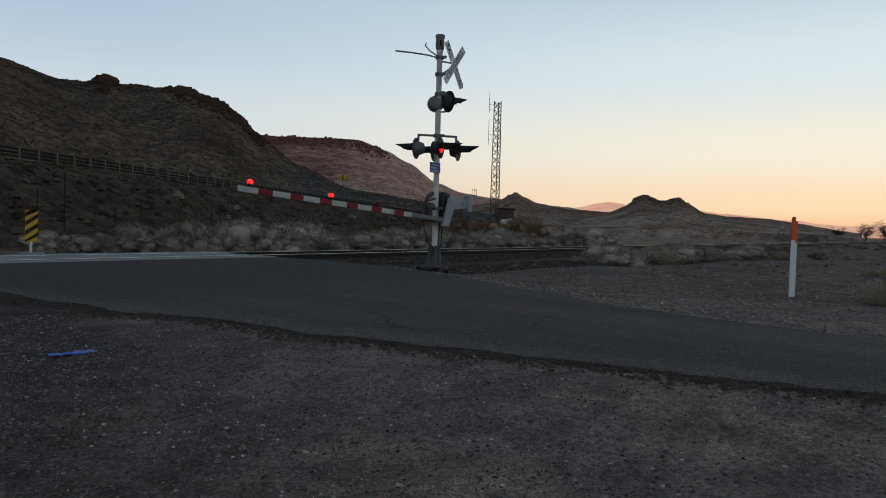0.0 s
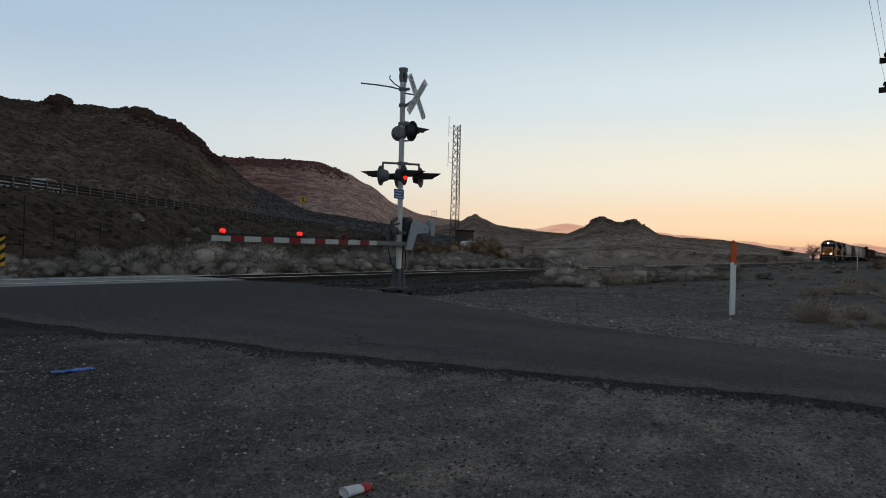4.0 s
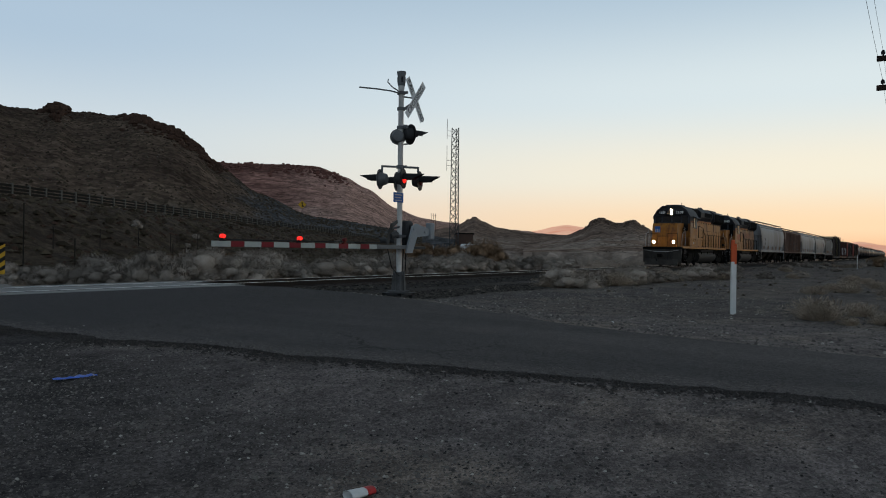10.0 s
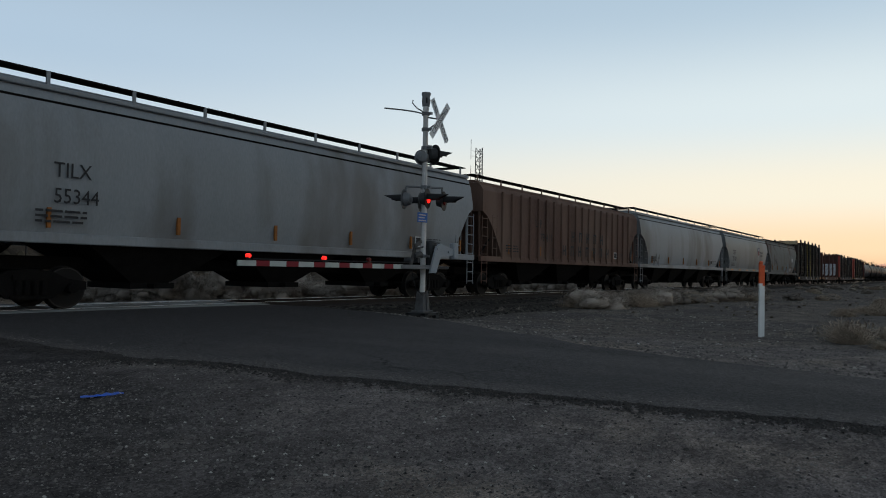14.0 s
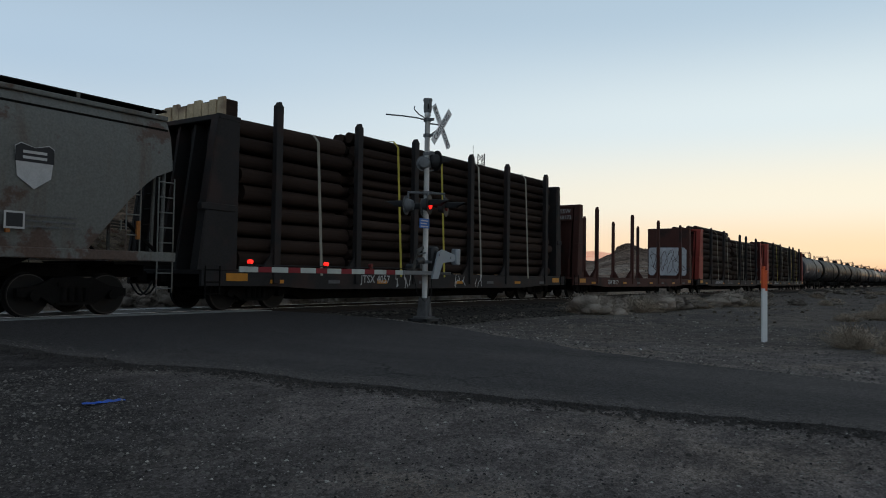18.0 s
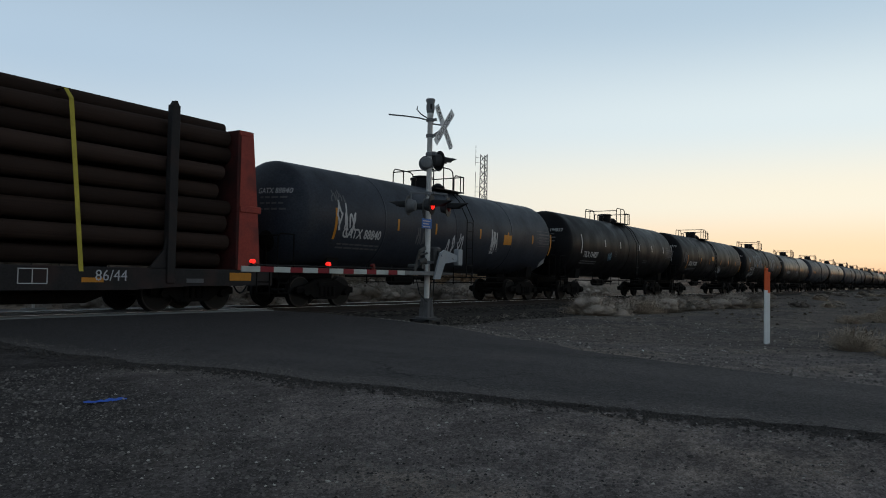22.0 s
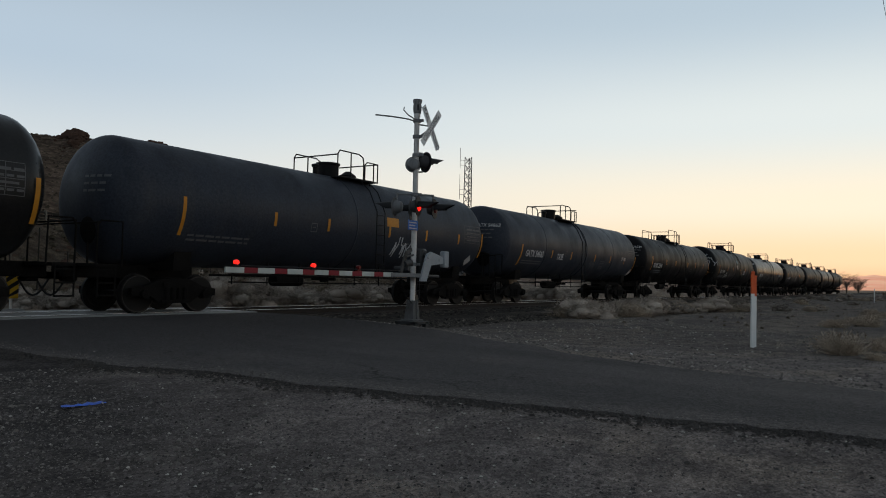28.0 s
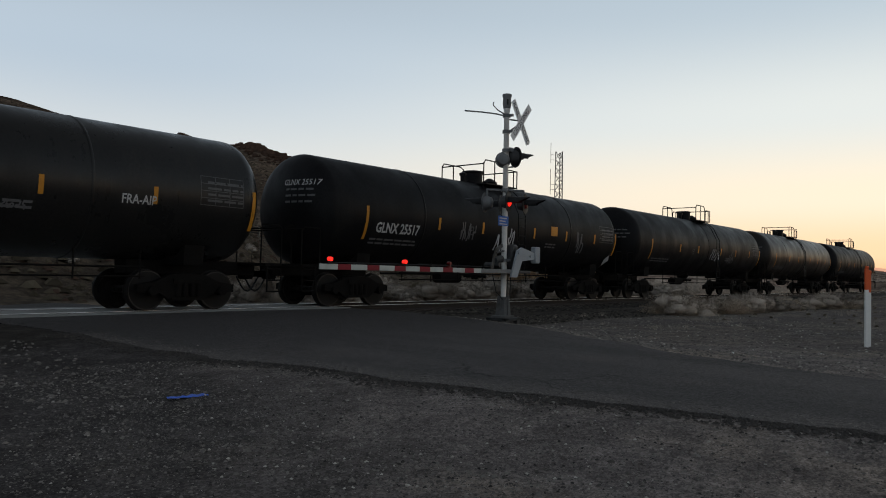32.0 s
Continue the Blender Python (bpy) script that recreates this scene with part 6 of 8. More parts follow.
                part("step_edge", Build().box(min(x - d * 0.4, x - d * 1.3), max(x - d * 0.4, x - d * 1.3), sy - 0.166 if sy < 0 else sy + 0.1, sy - 0.16 if sy < 0 else sy + 0.106, z - 0.014, z + 0.003), "letter_grey", ob, "worn pale step edge")
        e = Build()
        e.path([(x, -1.2, 1.56), (x, -1.2, 2.6), (x, -0.4, 2.6), (x, -0.4, 1.56)], 0.022).path([(x, 1.2, 1.56), (x, 1.2, 2.6), (x, 0.4, 2.6), (x, 0.4, 1.56)], 0.022).path([(x, -0.4, 2.4), (x, 0.4, 2.4)], 0.02)
        part("end_railing", e, "undercarriage", ob)
        pl = Build()
        pl.prism([(-1.5, 1.4), (-1.5, 0.35), (-1.1, 0.14), (1.1, 0.14), (1.5, 0.35), (1.5, 1.4)], min(x, x - d * 0.12), max(x, x - d * 0.12))
        pl.prism([(x, 0.14), (x + d * 0.4, 0.12), (x, 0.62)], -1.3, 1.3, "y")
        part("snow_plow", pl, "plow_grey" if lit and d < 0 else "undercarriage", ob)
        part("uncoupling_lever", Build().path([(x + d * 0.1, -1.35, 1.3), (x + d * 0.16, -0.5, 1.18), (x + d * 0.16, 0.5, 1.18), (x + d * 0.1, 1.35, 1.3)], 0.018), "letter_white", ob)
        for hy in (-0.75, -0.5, 0.5, 0.75):
            part("air_hose", Build().path([(x, hy, 1.25), (x + d * 0.14, hy, 1.1), (x + d * 0.2, hy, 0.8), (x + d * 0.12, hy, 0.55)], 0.025), "black", ob)
        coupler(ob, x, d)
    part("underframe", Build().cbox(-2.4, 13.9, -1.15, 1.15, 0.98, 1.4, 0.03), "undercarriage", ob)
    # fuel tank and air reservoirs
    ft = Build()
    ft.prism([(-1.36, 0.95), (-1.4, 0.8), (-1.36, 0.6), (-1.24, 0.42), (-1.05, 0.31), (-0.85, 0.27), (0.85, 0.27), (1.05, 0.31), (1.24, 0.42), (1.36, 0.6), (1.4, 0.8), (1.36, 0.95), (1.25, 1.12), (-1.25, 1.12)], 3.75, 9.95)
    part("fuel_tank", ft, "tank_steel", ob)
    for sy in (-1.2, 1.2):
        part("air_reservoir", Build().lathe([(0, 0.05), (0.08, 0.14), (4.7, 0.14), (4.78, 0.05)], (4.6, sy, 1.3), (1, 0, 0), 14), "tank_steel", ob)
    for x in (1.0, 12.0):
        t = part("truck_frame", Build().cbox(x - 0.3, x + 0.3, -1.15, 1.15, 0.3, 1.1, 0.04), "undercarriage", ob)
        part("traction_motor", Build().cbox(x - 1.9, x + 1.9, -0.6, 0.6, 0.25, 0.9, 0.05), "undercarriage", t)
        for sy in (-1.16, 1.16):
            f = Build()
            f.prism([(x - 2.1, 0.72), (x - 2.1, 1.02), (x - 0.5, 1.1), (x + 0.5, 1.1), (x + 2.1, 1.02), (x + 2.1, 0.72), (x + 1.75, 0.5), (x + 0.95, 0.46), (x + 0.7, 0.26), (x - 0.7, 0.26), (x - 0.95, 0.46), (x - 1.75, 0.5)], sy - 0.07, sy + 0.07, "y")
            part("side_frame", f, "undercarriage", t)
            for wx in (-1.37, 1.37):
                part("axle_box", Build().cbox(x + wx - 0.19, x + wx + 0.19, sy - 0.13, sy + 0.13, 0.36, 0.72, 0.03).rod((x + wx, sy * 1.0, 0.52), (x + wx, sy * 1.14, 0.52), 0.13, 12), "undercarriage", t)
                for q in (-0.42, 0.42):
                    part("spring", Build().rod((x + wx + q, sy, 0.6), (x + wx + q, sy, 1.0), 0.1, 10), "undercarriage", t)
            part("brake_cylinder", Build().rod((x - 0.9, sy * 1.1, 0.95), (x - 0.3, sy * 1.1, 0.95), 0.11, 12), "undercarriage", t)
        for wx in (-1.37, 1.37):
            place("axle", AXLE, t, pose(x + wx, 0, 0.51))
            for sy, turn in ((-0.76, 0), (0.76, 180)):
                place("wheel", LOCO_WHEEL, t, pose(x + wx, sy, 0.51, 0, 0, turn))
    return ob


locomotive(0.1, "loco_yellow", "1109", True, False, "yellow diesel locomotive with grey roof and lit headlights")
locomotive(18.32, "loco_faded", "1039", False, True, "rust-stained yellow diesel locomotive with grey roof and red lettering")
hopper(33.6, 52.6, "hopper_grey", "light grey covered hopper with black stencilled number", [("TILX", -6.75, 2.92, 0.45), ("55344", -6.65, 2.38, 0.45)], bays=3, seed=1)
hopper(53.1, 71.3, "hopper_brown", "rusty brown ribbed covered hopper car", [("U P", -4.2, 3.15, 0.5), ("79 411", -3.4, 2.55, 0.5)], curved=False, ribs=True, bays=3, seed=2, cut=1.7, zs=1.4, zt=4.5, mat_mark="letter_black")
upc = bpy.data.objects["covered_hopper.001"]
for n_, x0, z in ((5, -0.6, 2.75), (7, -1.6, 2.05)):
    for k in range(n_):
        x = x0 + 0.92 * k
        part("letter_shape", Build().box(x, x + 0.09, -1.59, -1.586, z - 0.25, z + 0.25).box(x + 0.25, x + 0.34, -1.59, -1.586, z - 0.25, z + 0.25).box(x + 0.09, x + 0.25, -1.59, -1.586, z + (0.16 if k % 2 else -0.05), z + (0.25 if k % 2 else 0.04)), "letter_black", upc)
hopper(71.7, 91.9, "hopper_grey", "grey covered hopper with sprayed scribble", [], bays=4, seed=3, cut=1.9, extras=[("tag", -8.0, 2.0, 1.6, 0.7, "letter_grey", 5, 3)])
hopper(92.8, 110.65, "hopper_white", "clean pale grey covered hopper with black number", [("CHTT", -6.0, 3.0, 0.55), ("721007", -5.9, 2.45, 0.55)], bays=3, seed=4, cut=1.9,
       extras=[("shield", 4.2, 3.3, 0.4), ("text", "BUILDING", 5.35, 3.26, 0.26, "letter_black"), ("text", "AMERICA", 5.35, 2.97, 0.26, "letter_black")])
hopper(111.0, 128.6, "hopper_rusty", "rust-streaked grey covered hopper with sprayed scribbles", [("713193", -5.1, 2.6, 0.6)], bays=3, seed=6, zs=1.25, mat_mark="letter_grey", cut=2.1, walk_z=0.2,
       extras=[("tag", 0.2, 1.9, 2.6, 0.8, "spray_blue", 7, 4), ("tag", 3.4, 1.8, 1.2, 0.5, "letter_white", 9, 3), ("shield", 5.4, 3.05, 0.4)])

# loaded flat with black bulkheads
c = rail_vehicle("bulkhead_flat_car", 139.9, "black bulkhead flat car stacked high with dark poles", "flat car", "flat cars of the train")
flat_deck(c, 10.55, "flat_dark")
bulkhead(c, -9.5, -1, "flat_dark", 5.05)
bulkhead(c, 9.7, 1, "flat_dark", 5.3, deep=0.4)
cl = part("timber_backing", Build().cbox(-9.8, -9.4, -1.38, 1.38, 5.02, 5.5, 0.02), "pole_wood", c)
for k in range(9):
    part("board", Build().cbox(-9.88 - 0.02 * (k % 2), -9.79, -1.4 + 0.312 * k, -1.12 + 0.312 * k, 5.02, 5.55 - 0.05 * (k % 3), 0.02), "cream", cl, "pale worn upright board")
pole_load(c, -9.3, -4.85, 1.12, 5.12, 9, 7, 11, mixed=False)
pole_load(c, -4.8, 9.3, 1.12, 5.5, 13, 7, 12, mixed=False)
for x in (-8.1, -4.7, -1.7, 1.95, 4.8, 8.4):
    stake(c, x, -1.52, 5.62, w=0.25)
    stake(c, x, 1.52, 5.62, w=0.25)
for x, m_ in ((-6.3, "strap"), (-2.45, "strap_yellow"), (0.15, "strap_yellow"), (2.75, "strap"), (6.7, "strap")):
    strap(c, x, 5.02 if x < -5 else 5.44, m_, 0.2)
lettering("JTSX 4057", 0.34, side(-3.8, -1.565, 0.85), "letter_white", c, "car_number")
for x, w_, sd in ((-2.9, 1.4, 20), (0.7, 0.8, 21), (2.3, 0.5, 22)):
    scrawl(c, x, 0.84, w_, 0.38, "letter_white", sd, y=-1.56, loops=max(3, round(w_ * 4)), thick=0.018)

# empty flat with brown bulkheads
c = rail_vehicle("bulkhead_flat_car", 161.8, "empty brown bulkhead flat car with side stakes", "flat car", "flat cars of the train")
flat_deck(c, 10.4, "flat_brown")
for x, d, nm in ((-9.3, -1, 0), (9.5, 1, 1)):
    bh = bulkhead(c, x, d, "flat_brown", 4.7, deep=0.5)
    if nm:
        b = Build()
        b.prism([(-1.32, 1.42), (-1.2, 1.3), (1.3, 1.3), (1.42, 1.42), (1.42, 3.2), (1.3, 3.32), (-1.15, 3.3), (-1.32, 3.1)], x - 0.1, x - 0.094)
        gp = part("sprayed_panel", b, "spray_white", bh, "white sprayed panel with dark scribble")
        for i in range(6):
            y = -1.0 + i * 0.42
            curl = [(x - 0.105, y + 0.2 * math.sin(q * 0.42 + i * 1.7) + 0.05 * math.sin(q * 0.9), 2.3 + 0.85 * math.cos(q * 0.27 + 0.4 * i) * (0.75 + 0.25 * math.sin(i * 2.0 + q * 0.5))) for q in range(25)]
            part("scribble", Build().path(curl, 0.016, 4), "flat_brown", gp)
            hook = [(x - 0.105, y + 0.12 * math.cos(q * 0.6 + i), 1.9 + 0.5 * (i % 3) + 0.12 * math.sin(q * 0.6)) for q in range(9)]
            part("scribble", Build().path(hook, 0.012, 4), "flat_brown", gp)
part("mark_plate", Build().box(-9.61, -9.45, -1.12, -0.3, 3.9, 4.53), "flat_brown", c)
lettering("SSW", 0.3, pose(-9.613, -0.71, 4.37, 90, 0, -90), "letter_white", c, "end_mark")
lettering("88172", 0.28, pose(-9.613, -0.71, 4.06, 90, 0, -90), "letter_white", c, "end_mark")
for x in (-7.4, -2.1, 2.6, 7.3):
    stake(c, x, -1.5, 4.65, "flat_brown", 0.17)
    stake(c, x, 1.5, 4.65, "flat_brown", 0.17)
lettering("SSW 88172", 0.33, side(-5.2, -1.565, 0.8), "letter_white", c, "car_number")

# two loaded flats with red bulkheads
for mid, num, sd, half in ((184.85, "RDRX 800287", 31, 11.65), (209.6, "RDRX 800300", 41, 11.7)):
    c = rail_vehicle("bulkhead_flat_car", mid, "flat car with red ribbed bulkheads and a load of dark poles", "flat car", "flat cars of the train")
    flat_deck(c, half, "flat_dark")
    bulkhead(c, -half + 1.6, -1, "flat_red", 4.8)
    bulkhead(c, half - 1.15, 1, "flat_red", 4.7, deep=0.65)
    pole_load(c, -half + 1.8, -0.2, 1.12, 4.75, 8, 6, sd)
    pole_load(c, 0.0, half - 1.3, 1.12, 4.3 if sd == 31 else 4.66, 8, 6, sd + 1)
    for x in (-half + 3.9, -half + 7.9, 1.9, 4.3, 8.5):
        stake(c, x, -1.5, 4.95, w=0.24)
        stake(c, x, 1.5, 4.95, w=0.24)
    for x, m_ in ((-5.6, "strap" if sd == 31 else "strap_yellow"), (-2.4, "strap"), (1.0, "strap"), (3.2, "strap" if sd == 31 else "strap_yellow"), (6.3, "strap" if sd == 31 else "strap_yellow")):
        strap(c, x, 4.85 if x < 0 else 4.45 if sd == 31 else 4.75, m_, 0.35)
    lettering(num, 0.36, side(-half + 6.2 if sd == 31 else -half + 5.4, -1.565, 0.82), "letter_white", c, "car_number")
    lettering(num, 0.2, pose(-half + 0.985, 0.2, 4.73, 90, 0, -90), "letter_white", c, "end_mark")
    bars(c, -half + 9.0, 0.9, 1.8, 2, "letter_grey", y=-1.56, seed=sd)
    if sd == 41:
        lettering("86/44", 0.34, side(7.0, -1.565, 0.86), "spray_white", c, "chalk_mark")
        fr = Build().box(5.0, 5.6, -1.558, -1.553, 0.98, 1.0).box(5.0, 5.6, -1.558, -1.553, 0.68, 0.7).box(5.0, 5.02, -1.558, -1.553, 0.68, 1.0).box(5.58, 5.6, -1.558, -1.553, 0.68, 1.0).box(5.28, 5.3, -1.558, -1.553, 0.68, 1.0)
        part("stencil_frame", fr, "letter_white", c, "white ruled stencil frame")
    else:
        scrawl(c, 3.6, 0.86, 0.9, 0.3, "letter_white", 88, y=-1.56, loops=4, thick=0.018)

# tank cars
TANKS = [(238.5, "tank_blue", "GATX 88840", "first"), (256.4, "tank_black", "TILX 194827", "pale"), (275.7, "tank_black", "SKSX 101070", "tags2"), (294.2, "tank_black", "SKSX 101192", "big"), (313.1, "tank_brown", "GATX 53743", "tags"),
         (331.6, "tank_blue", "", "utlx"), (350.3, "tank_gloss", "GATX 54250", ""), (368.2, "tank_blue", "", "yellow"), (387.0, "tank_blue", "GATX 54663", "tase"), (405.4, "tank_black", "GLNX 25549", ""), (423.6, "tank_black", "TILX 190921", "ybs"),
         (442.8, "tank_gloss", "GATX 54249", "fra"), (461.5, "tank_black", "GLNX 25517", "tags"), (481.1, "tank_black", "", "tags3"), (499.5, "tank_brown", "", ""), (517.8, "tank_black", "", "")]
KINDS = {
    "": [], "pale": [("tag", -0.36, 2.25, 0.5, 0.35, "spray_blue", 3, 3)],
    "first": [("tag", -0.78, 2.75, 0.9, 0.7, "letter_white", 12, 3), ("tag", -0.8, 3.35, 0.6, 0.3, "letter_grey", 13, 3), ("tag", -0.3, 2.35, 0.8, 0.5, "letter_grey", 14, 3), ("tag", -0.05, 2.2, 1.0, 0.6, "spray_white", 15, 3), ("tag", 0.3, 2.5, 0.5, 0.8, "letter_white", 16, 3), ("panel", 0.42, 2.35, 0.7, 0.4, "reflector")],
    "tags": [("tag", -0.3, 2.35, 0.8, 0.5, "letter_grey", 14, 3), ("tag", -0.05, 2.2, 1.0, 0.6, "spray_white", 15, 3), ("tag", 0.55, 2.4, 0.6, 0.7, "letter_grey", 16, 2), ("panel", 0.33, 2.5, 0.45, 0.35, "reflector")],
    "tags2": [("tag", -0.2, 2.0, 1.2, 0.4, "letter_grey", 24, 4), ("tag", 0.12, 1.95, 1.2, 0.4, "spray_white", 25, 4), ("panel", -0.1, 2.62, 0.6, 0.3, "reflector"), ("tag", -0.88, 2.7, 0.8, 0.6, "letter_grey", 27, 3)],
    "big": [("text", "ONTIL", 1.6, -0.38, 2.95, "spray_grey"), ("tag", -0.72, 1.8, 1.9, 0.42, "letter_white", 33, 5), ("text", "AGF", 1.5, 0.41, 2.75, "spray_grey"), ("panel", -0.04, 2.35, 0.6, 0.34, "reflector"), ("tag", -0.8, 3.1, 0.5, 0.5, "spray_blue", 34, 2)],
    "tags3": [("tag", 0.05, 2.3, 1.4, 0.5, "spray_white", 44, 3), ("tag", 0.35, 2.2, 0.8, 0.5, "letter_grey", 45, 2)],
    "utlx": [("text", "UTLX 646417", 0.42, -0.62, 2.5, "reflector"), ("tag", -0.2, 2.3, 1.6, 0.5, "letter_grey", 44, 4), ("tag", 0.02, 2.2, 0.8, 0.6, "spray_white", 45, 3), ("tag", 0.25, 2.2, 0.8, 0.6, "spray_white", 46, 3), ("tag", 0.5, 2.2, 0.9, 0.4, "spray_white", 47, 3)],
    "tase": [("text", "TASE", 0.42, -0.31, 2.2, "spray_white"), ("tag", 0.12, 1.98, 1.0, 0.35, "letter_grey", 48, 4), ("tag", 0.3, 1.9, 0.6, 0.28, "letter_grey", 57, 3), ("panel", 0.07, 2.05, 0.36, 0.3, "cream"), ("text", "FRA AIP", 0.26, 0.63, 2.75, "letter_grey"), ("text", "SR13450", 0.26, 0.7, 2.42, "letter_white")],
    "fra": [("text", "FRA-AIP", 0.28, 0.61, 2.4, "letter_white"), ("tag", 0.3, 2.1, 0.6, 0.12, "letter_grey", 71, 3)],
    "ybs": [("text", "YBS", 0.5, 0.41, 2.3, "spray_white"), ("text", "UdO", 0.5, 0.55, 2.25, "letter_grey"), ("panel", 0.2, 2.1, 0.95, 0.32, "hopper_brown"), ("tag", 0.0, 2.8, 0.5, 0.35, "letter_white", 49, 3), ("tag", 0.02, 3.3, 0.4, 0.3, "spray_blue", 53, 3), ("tag", -0.5, 1.98, 1.1, 0.42, "spray_white", 50, 3), ("text", "GBTS/", 0.4, -0.27, 1.98, "letter_grey"), ("text", "2016/", 0.4, -0.14, 1.98, "letter_grey"), ("htag", -1.2, 3.05, 1.0, 0.6, "spray_white", 51, 5), ("htag", -0.7, 3.62, 0.6, 0.26, "spray_white", 52, 4)],
    "yellow": [("panel", 0.18, 2.7, 0.65, 0.3, "reflector"), ("tag", 0.25, 2.05, 0.9, 0.5, "spray_white", 54, 3), ("placard", 0.85, 1.75, "letter_white")],
}
RADII = [1.61, 1.61, 1.61, 1.61, 1.55, 1.61, 1.56, 1.57, 1.57, 1.53, 1.62, 1.53, 1.56, 1.58, 1.58, 1.58]
head = 221.9
for i, (rear, paint, mark, kind) in enumerate(TANKS):
    look_ = {"tank_black": "black tank car", "tank_blue": "faded blue-black tank car", "tank_gloss": "glossy black tank car", "tank_brown": "brown-tinted black tank car"}[paint]
    t_ = tank_car(head, rear + 0.25, paint, mark, look_ + " with manway platform" + (" and sprayed scribbles" if "tag" in kind or kind in ("big", "first") else " and reflective tape"), style=i % 3, seed=60 + 7 * i,
                  stripe="letter_white" if kind == "pale" else "reflector", r=RADII[i], rise={1: 0.4, 8: -0.2, 0: 0.15, 3: 0.1}.get(i, 0.0), shift={4: -0.7, 9: 0.1, 11: 1.0}.get(i, 0.0), slide=-0.07 if i == 11 else 0.0, wide=0.85 if i == 9 else 0.0, extras=KINDS[kind] + ([("placard", 0.9, 1.7, "letter_white")] if i % 4 == 0 else []))
    head = rear + (1.5 if i == 11 else 1.35)
eot = part("rear_marker", Build().cbox(8.95, 9.05, -0.3, 0.3, 1.0, 1.7, 0.03), "letter_white", t_, "white end-of-train marker box")

# ---------------------------------------------------------------- the crossing signal with its gate
MAST = pose(15.33, 10.93, 0.34)
sig = thing("crossing_signal", MAST, "galvanised crossing signal mast with crossbuck, flashers and gate", "crossing signal")
b = Build()
b.lathe([(0.3, 0.07), (5.2, 0.067), (5.22, 0.08), (5.3, 0.08), (5.32, 0.07)], (0, 0, 0), (0, 0, 1), 20)
part("mast", b, "galv", sig)
part("mast_cap", Build().lathe([(5.3, 0.09), (5.36, 0.1), (5.56, 0.1), (5.62, 0.12), (5.66, 0.11)], (0, 0, 0), (0, 0, 1), 20), "grey_paint", sig, "slotted grey mast cap")
for k in range(4):
    part("slot", Build().cbox(-0.02, 0.02, -0.104, -0.096, 5.38, 5.52, 0.004, pose(0, 0, 0, 0, 0, 45 + 90 * k)), "black", sig)
b = Build()
b.lathe([(0.12, 0.2), (0.2, 0.19), (0.6, 0.15), (0.62, 0.11)], (0, 0, 0), (0, 0, 1), 4)
b.cbox(-0.22, 0.22, -0.2, 0.2, 0.1, 0.16, 0.02)
part("junction_base", b, "base_grey", sig)
for k in range(4):
    part("base_rib", Build().prism([(-0.015, -0.015), (0.015, -0.015), (0.015, 0.015), (-0.015, 0.015)], 0.14, 0.64, "z", pose(0.15 * math.cos(radians(90 * k)), 0.15 * math.sin(radians(90 * k)), 0)), "base_grey", sig)
b = Build()
for sx in (-0.24, 0.24):
    for sy in (-0.24, 0.24):
        b.prism([(sx - 0.06, sy - 0.06), (sx + 0.06, sy - 0.06), (sx + 0.06, sy + 0.06), (sx - 0.06, sy + 0.06)], -0.25, 0.1, "z")
b.cbox(-0.3, 0.3, -0.3, 0.3, 0.04, 0.11, 0.01)
part("foundation", b, "dark_steel", sig)
# wire arm at the top
b = Build()
b.path([(0.0, -0.02, 5.1), (-0.35, 0.08, 5.12), (-0.75, 0.22, 5.11), (-1.2, 0.38, 5.08)], 0.018)
b.path([(-0.06, -0.02, 5.13), (-0.3, 0.06, 5.22), (-0.44, 0.1, 5.32), (-0.42, 0.1, 5.4)], 0.016)
part("wire_arm", b, "grey_paint", sig)
for z in (4.72, 5.12, 4.25, 3.26, 1.52):
    part("clamp", Build().lathe([(-0.04, 0.1), (0.04, 0.1)], (0, 0, z), (0, 0, 1), 14).box(-0.03, 0.03, -0.19, -0.08, z - 0.03, z + 0.03), "grey_paint", sig)
# crossbuck
for k, (ang, words) in enumerate(((-55, ("RAIL", "ROAD")), (50, ("CROSSING",)))):
    m = pose(0.3, -0.22 - 0.012 * k, 4.98, 0, -ang, 0)
    bl = part("crossbuck_blade", Build().cbox(-0.6, 0.6, -0.004, 0.004, -0.1, 0.1, 0.003, m), "white", sig, "white crossbuck blade with black letters")
    if len(words) == 2:
        lettering("RAIL", 0.19, m @ pose(-0.36, -0.006, 0, 90), "letter_black", bl)
        lettering("ROAD", 0.19, m @ pose(0.36, -0.006, 0, 90), "letter_black", bl)
    else:
        lettering("CROSSING", 0.2, m @ pose(0, -0.006, 0, 90), "letter_black", bl)
part("crossbuck_bracket", Build().rod((0, -0.08, 5.02), (0.28, -0.2, 5.02), 0.02).rod((0, -0.08, 4.72), (0.12, -0.2, 4.85), 0.02), "grey_paint", sig)


